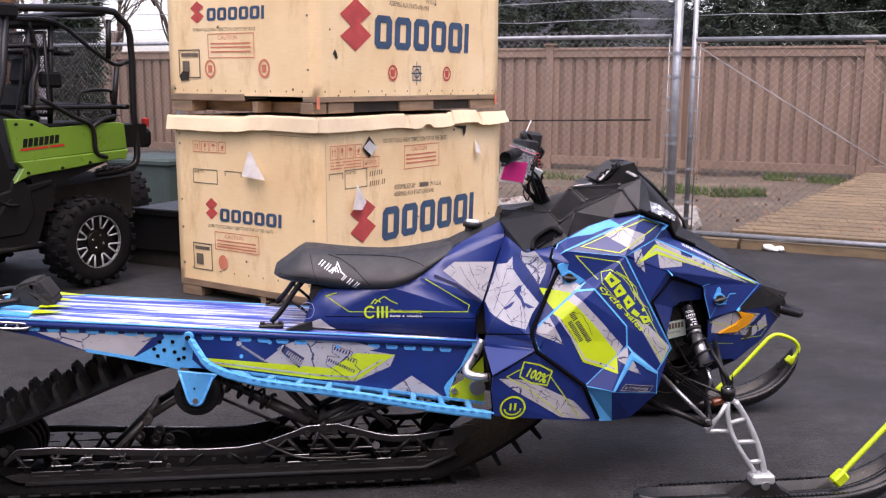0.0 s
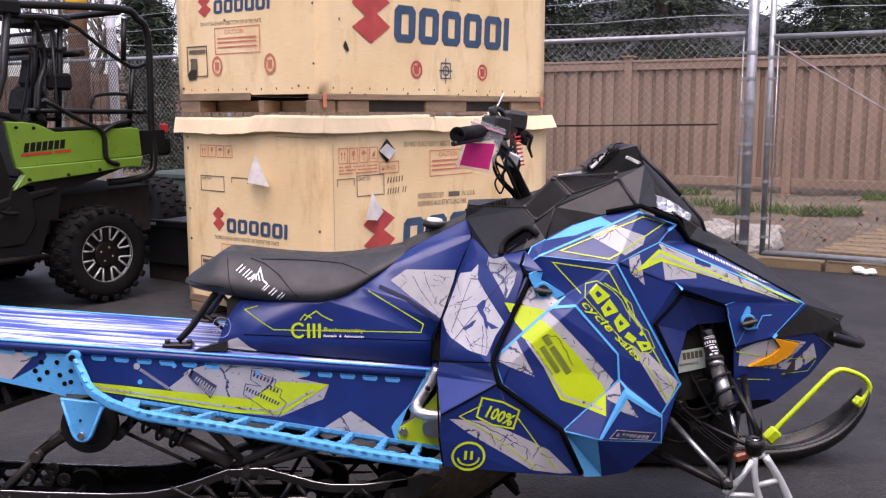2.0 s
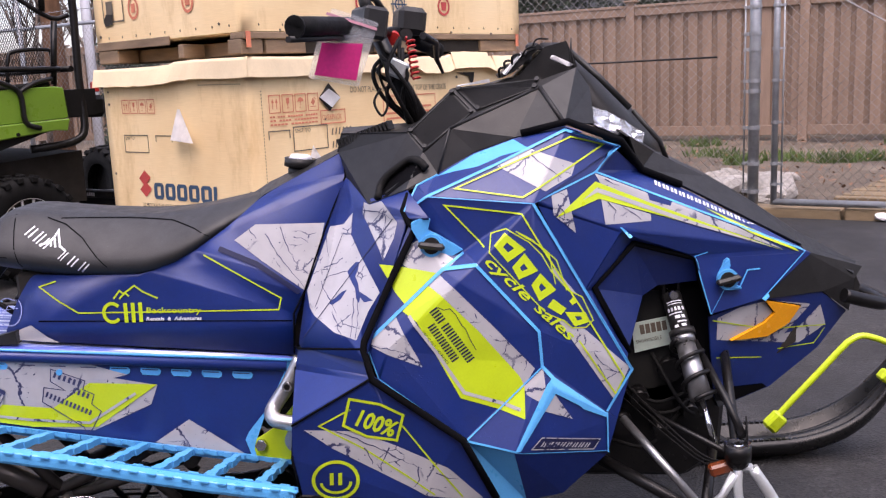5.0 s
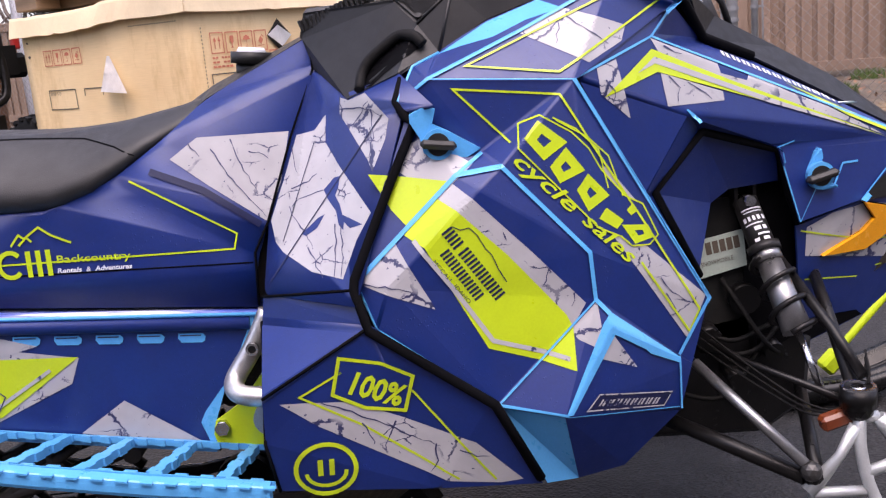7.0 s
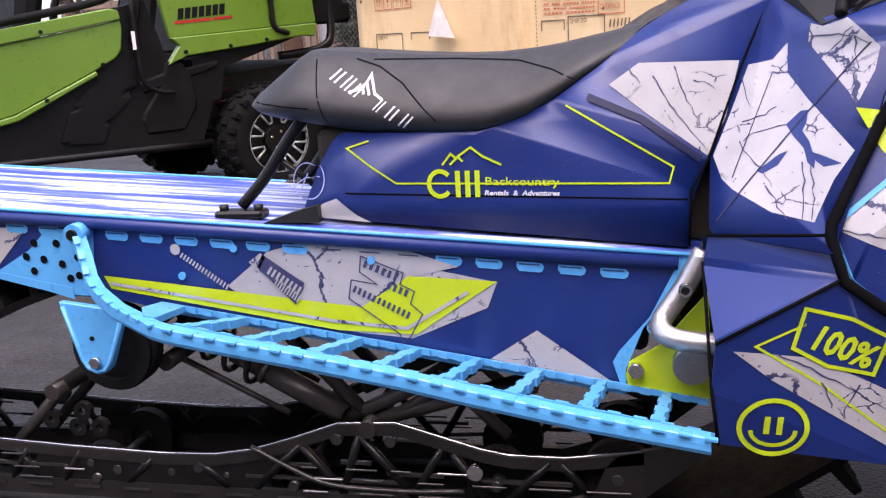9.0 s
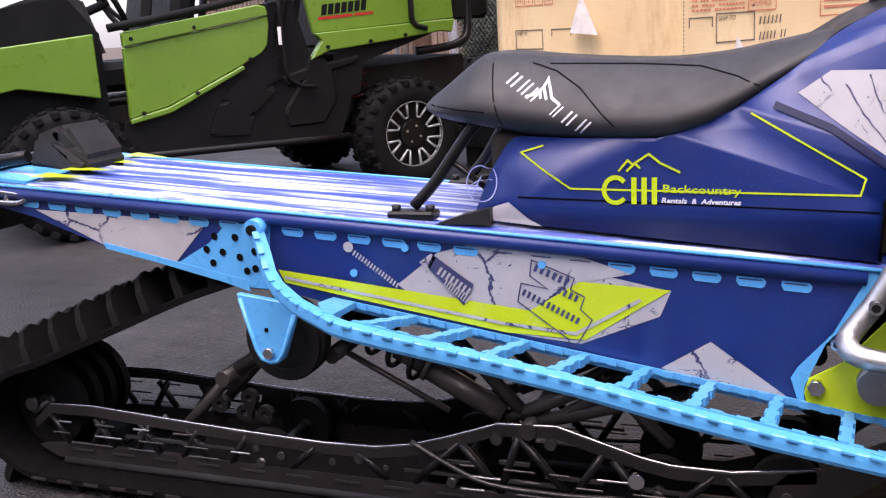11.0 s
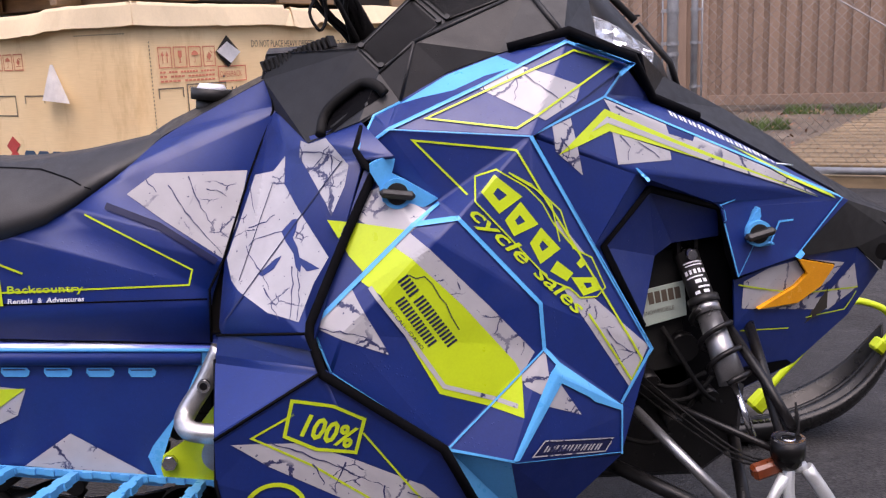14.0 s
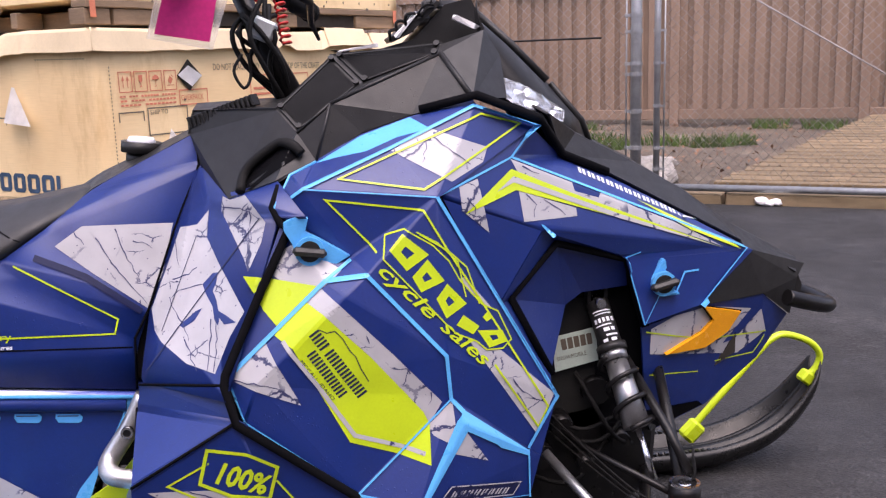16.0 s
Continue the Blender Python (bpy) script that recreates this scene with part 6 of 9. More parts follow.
def twist_latch(key, c, bracket, slot, tilt):
    """A black twist latch in a sky-blue moulded cup, with a dark slot over it."""
    y = TREE[key].ray_cast(Vector((c[0], -3, c[1])), Vector((0, 1, 0)))[0].y
    if slot:
        decal("latch_slot", sheet([slot]), key, GAP, TOP, "dark slot above the latch")
    bm = bmesh.new()
    prism(bm, bracket, y - .010, y + .006)
    bmesh.ops.bevel(bm, geom=bm.edges[:], offset=.0035, segments=2, affect="EDGES", clamp_overlap=True)
    part("latch_bracket", bm, CYAN, PANEL[key], "sky-blue moulded latch bracket")
    bm = bmesh.new()
    ring(bm, (c[0], y - .010, c[1]), (0, 1, 0), .017, .023, .014, 24)
    disc(bm, (c[0], y - .004, c[1]), (0, 1, 0), .020, .010, 20)
    part("latch_cup", bm, CYAN, PANEL[key], "sky-blue latch cup")
    bm = bmesh.new()
    disc(bm, (c[0], y - .012, c[1]), (0, 1, 0), .017, .014, 18)
    box(bm, (-.027, -.010, -.0065), (.027, .010, .0065), pose(c[0], y - .022, c[1], 0, tilt, 0), bevel=.005)
    part("latch_knob", bm, BLACKP, PANEL[key], "black twist latch")


twist_latch("side", (.540, .858), [(.501, .904), (.520, .913), (.540, .910), (.534, .888), (.556, .876), (.603, .846), (.577, .832), (.566, .812), (.556, .817), (.558, .838), (.538, .836), (.518, .846), (.514, .868), (.501, .892)], [], 8)
twist_latch("hood", (1.172, .735), [(1.149, .742), (1.160, .760), (1.168, .778), (1.177, .781), (1.180, .760), (1.166, .745), (1.168, .722), (1.200, .718), (1.208, .712), (1.176, .709), (1.156, .722)], [], -14)

# black seals between panels
def seal(pts, r, parent=sled):
    bm = bmesh.new()
    tube(bm, pts, r, 6)
    return part("panel_seal", bm, GAP, parent, "black gap between body panels")


seal([(.497, -.272, .955), (.484, -.290, .922), (.496, -.309, .900), (.507, -.316, .888), (.460, -.345, .800), (.398, -.389, .676), (.396, -.394, .662), (.412, -.413, .604), (.588, -.420, .473), (.652, -.392, .334)], .0080)
seal([(.347, -.086, 1.0), (.347, -.092, .978), (.300, -.132, .868), (.252, -.178, .738), (.226, -.185, .690), (.222, -.192, .600)], .0022)
seal([(.245, -.284, .638), (.390, -.384, .660)], .0022)
seal([(.249, -.433, .522), (.407, -.414, .606)], .0026)
seal([(-.345, -.175, .693), (.220, -.182, .673)], .0014)
seal([(.239, -.285, .598), (.245, -.429, .450), (.255, -.412, .366)], .0025)

# knee panel: nearly all grey with blue gaps
decal("grey_patch", sheet([[(.312, .874), (.345, .881), (.366, .905), (.363, .862), (.385, .827), (.431, .766), (.406, .728), (.380, .673), (.330, .678), (.282, .700), (.268, .712), (.258, .740), (.285, .805)]]), "knee", GREYV, LOW)
decal("grey_patch", sheet([[(.393, .932), (.408, .927), (.436, .938), (.470, .898), (.462, .868), (.438, .822), (.432, .838), (.391, .905)]]), "knee", GREYV, LOW)
decal("print_seam", stripes([[(.460, .904), (.258, .658)]], 0.0016), "knee", NAVY, TOP)
decal("print_seam", stripes([[(.343, .862), (.282, .715)]], 0.0012), "knee", NAVY, TOP)
for blot in ([(.356, .792), (.375, .811), (.384, .813), (.381, .797), (.375, .785), (.382, .773), (.385, .759), (.399, .755), (.416, .749), (.396, .742), (.387, .749), (.385, .738), (.378, .745), (.375, .763), (.363, .778)], [(.356, .758), (.342, .738), (.322, .725), (.314, .728), (.330, .740), (.344, .752)]):
    decal("print_blot", sheet([blot]), "knee", BLUE, MIDL)
crack("knee", [[(.356, .792), (.335, .785), (.312, .776), (.299, .765)], [(.293, .764), (.308, .745), (.327, .723), (.333, .708)], [(.380, .746), (.383, .720), (.377, .675)], [(.374, .745), (.370, .711), (.366, .674)], [(.326, .711), (.339, .686), (.348, .672)], [(.302, .858), (.307, .836), (.311, .815)]])
crack("knee", [[(.392, .914), (.416, .915), (.443, .912), (.458, .902)], [(.440, .926), (.421, .900), (.410, .883)], [(.443, .913), (.443, .871), (.434, .842)], [(.300, .79), (.322, .80), (.345, .815)]])
# fairing graphics
decal("grey_patch", sheet([[(.100, .854), (.146, .885), (.299, .881), (.278, .797), (.250, .740), (.160, .806)]]), "tank", GREYV, LOW)
crack("tank", [[(.167, .864), (.187, .828), (.225, .778), (.250, .747)], [(.201, .877), (.216, .834), (.240, .786)], [(.131, .877), (.148, .854)], [(.23, .855), (.245, .85), (.262, .84)]])
decal("dark_print_band", stripes([[(.066, .838), (.150, .800), (.240, .735)]], .011), "tank", NAVY, TOP)
decal("grey_patch", sheet([[(-.400, .668), (-.388, .676), (-.363, .684), (-.329, .655), (-.303, .642), (-.400, .652)]]), "tank", GREYV, LOW)
decal("lime_outline", stripes([[(.032, .826), (.199, .724), (.192, .699), (-.254, .708), (-.341, .768), (-.300, .780)]], 0.003), "tank", LIME, MIDL)
decal("emblem_ridge", stripes([[(-.173, .737), (-.158, .755), (-.150, .748), (-.136, .757), (-.124, .765), (-.105, .750), (-.074, .735)], [(-.160, .737), (-.146, .750), (-.138, .742)]], 0.0036), "tank", LIME, TOP)
decal("emblem_block", stripes([oval((-.178, .706), .019, 18, .021)[2:-1]], .0075), "tank", LIME, TOP)
for q in range(3):
    decal("emblem_block", bars((-.152 + .0165 * q, .683), (.0085, 0), .044, [(0, 1)]), "tank", LIME, TOP)
decal("emblem_word", fitted("Backcountry", (-.103, .703), (.020, .699), .0125, 0, .012), "tank", LIME, TOP)
for w_, x0_, x1_ in (("Rentals", -.104, -.063), ("&", -.056, -.048), ("Adventures", -.041, .020)):
    decal("emblem_word", fitted(w_, (x0_, .686 - .0242 * (x0_ + .104)), (x1_, .686 - .0242 * (x1_ + .104)), .0078, .15, .03), "tank", WHITEP, TOP)
decal("round_mark", stripes([oval((-.412, .715), .026, 22, .032) + [oval((-.412, .715), .026, 22, .032)[0]], [(-.432, .712), (-.415, .722), (-.395, .720)], [(-.428, .698), (-.410, .730)]], 0.0020), "tank", PALEMARK, TOP)
# footwell graphics
decal("grey_patch", sheet([[(.272, .510), (.376, .498), (.555, .410), (.625, .335), (.590, .333), (.509, .346), (.323, .467)]]), "foot", GREYV, LOW)
crack("foot", [[(.328, .505), (.374, .482), (.437, .444), (.502, .409)], [(.388, .462), (.401, .433), (.402, .425)], [(.438, .458), (.422, .430), (.420, .412)], [(.494, .414), (.495, .385), (.482, .365)], [(.53, .40), (.555, .385), (.575, .383)]])
for ln in ([(.366, .546), (.302, .516), (.389, .459), (.526, .348)], [(.467, .505), (.583, .340)]):
    decal("lime_outline", stripes([ln], 0.0034), "foot", LIME, MIDL)
decal("badge_backing", sheet([[(.365, .568), (.425, .552), (.470, .528), (.454, .473), (.395, .486), (.350, .513)]]), "foot", BLUE, MIDL)
decal("lime_outline", stripes([[(.365, .568), (.425, .552), (.470, .528), (.454, .473), (.395, .486), (.350, .513), (.365, .568)]], 0.0055), "foot", LIME, TOP)
decal("badge_print", fitted("100%", (.3665, .5155), (.4475, .4805), .034, .10, .032), "foot", LIME, TOP + .0005)
n0 = (.327, .395)
decal("round_badge", stripes([oval(n0, .045, 28, .042) + [oval(n0, .045, 28, .042)[0]]], 0.007), "foot", LIME, TOP)
decal("round_badge_arc", stripes([[(n0[0] + .030 * math.cos(a), n0[1] - .004 + .024 * math.sin(a)) for a in [math.pi + math.pi * k / 10 for k in range(11)]]], 0.006), "foot", LIME, TOP)
decal("round_badge_bar", sheet([[(n0[0] - .013, n0[1] - .010), (n0[0] - .005, n0[1] - .010), (n0[0] - .003, n0[1] + .018), (n0[0] - .011, n0[1] + .018)], [(n0[0] + .004, n0[1] - .011), (n0[0] + .012, n0[1] - .011), (n0[0] + .014, n0[1] + .017), (n0[0] + .006, n0[1] + .017)]]), "foot", LIME, TOP)
# hood graphics
decal("lime_chevron", sheet([[(.792, .903), (.879, .967), (.892, .961), (1.013, .907), (1.312, .782), (1.125, .850), (.885, .932)]]), "hood", LIME, MIDL)
decal("grey_patch", sheet([[(.879, .983), (.993, .934), (.997, .919), (1.044, .903), (1.050, .915), (1.121, .878), (1.198, .845), (1.310, .785), (1.013, .905), (.892, .958)]]), "hood", GREYV, LOW)
decal("grey_stripe", sheet([[(.850, .933), (.882, .955), (1.08, .873), (1.303, .786), (1.08, .865), (.882, .945)]]), "hood", GREYV, TOP)
decal("grey_patch", sheet([[(.890, .930), (.997, .891), (.998, .877), (.896, .879)]]), "hood", GREYV, LOW)
decal("grey_patch", sheet([[(.784, .947), (.817, .957), (.833, .868), (.787, .909)]]), "hood", GREYV, LOW)
crack("hood", [[(.798, .93), (.810, .912), (.806, .895)], [(.905, .925), (.920, .905), (.915, .885)], [(.935, .91), (.955, .90), (.975, .882)], [(.90, .97), (.93, .955)]])
decal("lime_stripe", sheet([[(1.128, .890), (1.340, .785), (1.350, .776), (1.236, .826)]]), "hood", LIME, TOP)
for k in range(12):
    t = k / 12
    decal("maker_bar", bars((1.020 + .22 * t, .9445 - .103 * t), (.0135, -.0064), .008 - .002 * t, [(0, .4), (.6, 1)]), "hood", WHITEP, TOP)
decal("wing_crease", sheet([[(.927, .871), (.931, .871), (.955, .850), (.946, .848)]]), "hood", CYAN, TOP)
for e, w in (([(.752, .938), (.881, .986), (1.366, .777)], .0034), ([(.925, 1.030), (.881, .986)], .0040), ([(1.366, .777), (1.259, .680)], .0030), ([(1.135, .661), (1.098, .790), (1.128, .797)], .0026), ([(1.135, .661), (1.170, .716)], .0016), ([(1.204, .712), (1.223, .748), (1.254, .748)], .0036)):
    decal("sky_blue_edge", stripes([e], w), "hood", CYAN, TOP)
# nose graphics
decal("grey_patch", sheet([[(1.156, .645), (1.208, .664), (1.280, .672), (1.420, .640), (1.440, .590), (1.371, .552), (1.156, .594)]]), "nose", GREYV, LOW)
decal("blue_bar", sheet([[(1.33, .582), (1.36, .586), (1.428, .650), (1.40, .655)]]), "nose", BLUE, MIDL)
decal("belly_strip", sheet([[(1.152, .470), (1.225, .466), (1.285, .462), (1.300, .450), (1.172, .418)]]), "nose", GAP, LOW, "black lower edge of the nose")
ARROW = [(1.268, .674), (1.362, .647), (1.336, .610), (1.283, .585), (1.190, .589), (1.272, .620), (1.296, .641)]
bm = press(sheet([ARROW]), TREE["nose"], .010)
bmesh.ops.solidify(bm, geom=bm.faces[:], thickness=.008)
part("side_reflector", bm, ORANGE, PANEL["nose"], "amber arrow-shaped side reflector")
bm = press(stripes([ARROW + [ARROW[0]]], .006), TREE["nose"], .004)
part("reflector_rim", bm, GAP, PANEL["nose"])
for ln in ([(1.144, .641), (1.291, .600), (1.440, .588)], [(1.315, .546), (1.412, .546), (1.438, .580)], [(1.158, .550), (1.275, .532)]):
    decal("lime_outline", stripes([ln], 0.0026), "nose", LIME, TOP)

# ---- black plastics ----
def mirrored_facets(name, pts, faces, m, label="", thick=.004):
    for s in (1, -1):
        part(name, facets(pts, faces, s, thick), m, sled, label)


CON = {"T2": (.343, -.060, 1.070), "P1": (.495, -.170, 1.073), "P2": (.598, -.100, 1.161), "P3": (.643, -.155, 1.113), "P4": (.528, -.214, 1.036), "B2": (.558, -.240, .990), "B3": (.636, -.230, 1.033), "C2": (.722, -.230, 1.060), "D2": (.823, -.250, 1.084), "E7": (.748, -.228, 1.072), "HB": (.893, -.190, 1.080), "T2c": (.345, 0, 1.08), "P1c": (.50, 0, 1.105), "P2c": (.60, 0, 1.168), "E5c": (.79, 0, 1.185), "Tc": (.335, 0, 1.04),
       "T": (.333, -.065, 1.031), "S1": (.349, -.092, .980), "N": (.406, -.202, .929), "KR": (.490, -.271, .964), "B": (.512, -.268, .975), "C": (.690, -.262, 1.026), "D": (.815, -.272, 1.078),
       "E1": (.586, -.220, 1.083), "E2": (.781, -.170, 1.160), "E3": (.641, -.170, 1.114), "E4": (.593, -.120, 1.155), "E5": (.790, -.140, 1.176), "E6": (.863, -.140, 1.198),        "E9": (.893, -.130, 1.155), "T0": (.345, 0, 1.045), "D0": (.43, 0, 1.09), "D3": (.53, 0, 1.14), "E0": (.60, 0, 1.150), "E8": (.78, 0, 1.17)}
CONF = "T S1 N|T N P1|T P1 T2|N KR P4|N P4 P1|KR B B2|KR B2 P4|P4 B2 E1|B2 B3 E1|E1 B3 C2|E1 C2 E2|P4 E1 P3|E1 E2 P3|P1 P4 P3 P2|P2 P3 E2|P2 E2 E5|C2 D2 E2|D2 E6 E2|E2 E6 E5|D2 HB E9|D2 E9 E6"
part("console", facets(CON, CONF, 1), BLACKP, sled, "black moulded dash console")
for a, b_, r in (("E1", "E2", .0035), ("E2", "D2", .0055), ("E1", "B2", .003), ("E1", "P4", .003)):
    bm = bmesh.new()
    tube(bm, [CON[a], CON[b_]], r, 6)
    part("console_ridge", bm, BLACKP, sled)
LOWC = {k: (x, y, z if z < 1.09 else 1.09 + (z - 1.09) * .35) for k, (x, y, z) in CON.items()}
part("console", facets(LOWC, CONF, -1), BLACKP, sled, "black moulded dash console")
for sd, cc in ((1, CON), (-1, LOWC)):
    cc = dict(cc, P2c=(.605, 0, 1.125), P1c=(.50, 0, 1.085), E5c=(.79, 0, 1.165))
    part("console_top", facets(cc, "T T2 T2c Tc|T2 P1 P1c T2c|P1 P2 P2c P1c|P2 E5 E5c P2c", sd), BLACKP, sled)
# recessed screen panels on the console's flank, with raised rims and screws
for poly in (("P1", "P4", "P3", "P2"), ("P2", "P3", "E2", "E5")):
    q = [Vector(CON[k]) for k in poly]
    mid = sum(q, Vector()) / 4
    nrm = (q[1] - q[0]).cross(q[2] - q[0]).normalized()
    nrm = nrm if nrm.y < 0 else -nrm
    ins = [p.lerp(mid, .16) + nrm * .003 for p in q]
    bm = bmesh.new()
    bm.faces.new([bm.verts.new(p) for p in ins])
    bmesh.ops.solidify(bm, geom=bm.faces[:], thickness=.002)
    part("console_screen", bm, SCREEN, sled, "fine black mesh screen")
    bm = bmesh.new()
    tube(bm, [p.lerp(mid, .07) + nrm * .002 for p in q], .0022, 6, closed=True)
    part("screen_rim", bm, BLACKP, sled)
    for p in ins:
        bm = bmesh.new()
        disc(bm, p.lerp(mid, -.05) + nrm * .004, nrm, .0055, .004, 8)
        part("screw", bm, BLACKM, sled)
SP = {"a": (.962, -.215, 1.052), "b": (.997, -.163, .974), "c": (1.089, -.143, .936), "d": (1.371, -.103, .784), "e": (1.505, -.070, .705), "A": (.945, -.165, 1.066), "B": (1.035, -.115, 1.008), "C": (1.16, -.08, .944), "M": (1.262, -.066, .886), "D": (1.375, -.050, .806), "E": (1.53, -.02, .722),
      "A0": (.97, 0, 1.06), "B0": (1.07, 0, 1.0), "C0": (1.17, 0, .948), "M0": (1.27, 0, .886), "D0": (1.39, 0, .802), "E0": (1.54, 0, .718)}
mirrored_facets("hood_spine", SP, "a b B A|b c C B|c M C|c d M|d D M|d e E D|A B B0 A0|B C C0 B0|C M M0 C0|M D D0 M0|D E E0 D0", BLACKP, "black hood centre spine")
NS = {"h": (1.364, -.138, .775), "g": (1.262, -.178, .678), "n": (1.420, -.108, .674), "m": (1.512, -.062, .690), "q": (1.535, -.045, .715), "d": (1.371, -.102, .784), "k": (1.505, -.052, .612)}
mirrored_facets("nose_cap", NS, "h g n m|h m q d|n k m", BLACKP, "black nose cap")
# black border strip round the hood's upper corner
seal([(.735, -.236, 1.068), (.826, -.268, 1.090), (.938, -.244, 1.045), (.997, -.168, .975), (1.087, -.146, .936)], .0085)
# inner structure closing the body
bm = bmesh.new()
prism(bm, [(.26, .38), (.70, .34), (.88, .42), (.92, .56), (.86, .74), (.90, .95), (.60, .98), (.40, .90), (.27, .72)], -.165, .165)
part("chassis_core", bm, HOLE, sled, "dark chassis inside the bodywork")
bm = bmesh.new()
prism(bm, [(.12, .612), (.12, .66), (.20, .69), (.262, .715), (.30, .66), (.28, .60)], -.150, .150)
part("chassis_core", bm, HOLE, sled, "dark chassis inside the bodywork")
bm = bmesh.new()
prism(bm, [(.86, .40), (1.17, .44), (1.36, .56), (1.36, .68), (1.30, .74), (1.10, .88), (.95, .95), (.88, .80)], -.115, .115)
part("bulkhead", bm, HOLE, sled, "dark bulkhead behind the front suspension")
bm = bmesh.new()
prism(bm, [(.80, .27), (1.10, .255), (1.18, .31), (1.19, .44), (1.10, .50), (.86, .46)], -.150, .150)
bmesh.ops.bevel(bm, geom=bm.edges[:], offset=.012, segments=1, affect="EDGES", clamp_overlap=True)
part("lower_bulkhead", bm, BLACKM, sled, "black lower frame between the control arms")
for x, z, r, L in ((.99, .46, .022, .05), (1.06, .52, .028, .03), (1.10, .43, .018, .06), (.95, .40, .026, .04), (1.03, .39, .015, .07)):
    bm = bmesh.new()
    disc(bm, (x, -.140 - L / 2, z), (0, 1, .1), r, L, 12)
    part("mount_boss", bm, BLACKM, sled)
for k, (xa, za, xb, zb) in enumerate(((.94, .50, 1.10, .47), (.98, .43, 1.14, .50), (.92, .36, 1.08, .42), (1.02, .56, 1.13, .41))):
    bm = bmesh.new()
    tube(bm, bend([(xa, -.16, za), ((xa + xb) / 2, -.19 - .01 * k, (za + zb) / 2 - .03), (xb, -.17, zb)], 5), .0045, 6)
    part("hose", bm, RUBBER, sled)
# wheel-well liner
WL = {"1": (.964, -.250, .827), "2": (1.102, -.205, .780), "3": (1.115, -.180, .727), "4": (1.026, -.190, .722), "5": (.992, -.200, .703), "6": (.949, -.260, .596), "7": (.874, -.290, .744), "AR": (.932, -.288, .862), "A3": (1.100, -.220, .788), "A4": (.848, -.319, .743), "G": (.936, -.316, .590)}
mirrored_facets("arch_liner", WL, "1 2 3 4 5|7 1 5|7 5 6|AR A3 2 1|A4 AR 1 7|A4 7 6 G", BLUE, "blue liner of the suspension arch")
seal([(.949, -.263, .596), (.872, -.296, .748), (.962, -.256, .831), (1.104, -.211, .785), (1.128, -.20, .70), (1.140, -.212, .655)], .008)
mirrored_facets("tunnel_front_plate", {"a": (.93, -.150, .70), "b": (1.12, -.150, .70), "c": (1.10, -.150, .44), "d": (.92, -.150, .44)}, "a b c d", DARKP, "grey-black inner panel")
# black sheet each side, painting the deep shade behind the shock
for s in (1, -1):
    bm = bmesh.new()
    prism(bm, [(1.048, .722), (1.150, .722), (1.150, .44), (1.075, .40)], -.156 * s, -.153 * s)
    part("inner_shade_panel", bm, GAP, sled, "black sheet painting the shade inside the suspension arch")
bm = bmesh.new()
prism(bm, [(.975, .630), (1.060, .645), (1.066, .580), (.982, .562)], -.162, -.160)
plate = part("registration_sticker", bm, surface("pale_green_sticker", (.50, .60, .52), .5, var=.08, scale=18), sled, "pale green and white registration sticker")
for o, al, h in (((.995, .604), (.062, .010), .022), ((.985, .583), (.072, .012), .009)):
    bm = press(bars(o, al, h, row(5, .8)), -.162, .001, 9) if h > .01 else press(lettering("SNOWMOBILE", o, al, .012, 0, .75), -.162, .001, 9)
    part("sticker_bars", bm, PRINTBLACK, plate)

# dash and gauge pod
bm = bmesh.new()
prism(bm, [(.66, 1.165), (.74, 1.185), (.80, 1.245), (.848, 1.256), (.872, 1.20), (.80, 1.17)], -.10, .10)
part("gauge_pod", bm, BLACKP, sled, "black gauge pod")
bm = bmesh.new()
prism(bm, [(.705, 1.182), (.735, 1.196), (.792, 1.246), (.785, 1.252), (.722, 1.205), (.70, 1.19)], -.112, .06)
part("gauge_face", bm, BLACKP, sled, "black gauge face")
rg = random.Random(12)
for k in range(6):
    a = Vector((.70 + .014 * k, -.112 + rg.uniform(-.006, .01), 1.184 + .010 * k))
    b_ = a + Vector((rg.uniform(.03, .05), rg.uniform(.0, .03), rg.uniform(.015, .03)))
    c_ = a.lerp(b_, .5) + Vector((rg.uniform(-.02, .0), -.015, rg.uniform(.005, .02)))
    bm = bmesh.new()
    tube(bm, bend([a, c_, b_], 5), rg.choice([.002, .003, .004]), 5)
    part("dash_cable", bm, RUBBER, sled)
for c, r in (((.752, -.10, 1.222), .017), ((.775, -.09, 1.246), .013), ((.724, -.105, 1.204), .012)):
    bm = bmesh.new()
    bmesh.ops.create_icosphere(bm, subdivisions=2, radius=r, matrix=Matrix.Translation(c) @ Matrix.Diagonal((1.3, .8, .8, 1)))
    part("dash_plug", bm, BLACKP, sled)
for c, rz, ln in (((.640, -.120, 1.174), 8, .034), ((.835, -.115, 1.214), -25, .022), ((.728, -.116, 1.212), 46, .026)):
    bm = bmesh.new()
    box(bm, (-ln, -.001, -.0022), (ln, .001, .0022), pose(*c, 0, -rz, 0))
    for v in bm.verts:
        v.co += Vector((rg.uniform(-.006, .006), rg.uniform(-.004, .004), rg.uniform(-.003, .003)))
    part("plastic_film", bm, PAPER, sled, "scrap of pale protective film")
bm = bmesh.new()
tube(bm, [(.862, -.105, 1.200), (.857, -.105, 1.232), (.858, -.105, 1.262)], [.004, .0025, .0012], 5)
part("loose_tie", bm, BLACKP, sled)
bm = bmesh.new()
P = [(.845, 1.256, .055), (.93, 1.185, .085), (1.0, 1.110, .11), (1.065, 1.036, .115), (1.088, .985, .085)]
rows_ = []
for x, z, w in P:
    rows_.append([bm.verts.new((x - .10 * (u * u) * (w / .115), w * u, z)) for u in (-1, -.6, -.2, .2, .6, 1)])
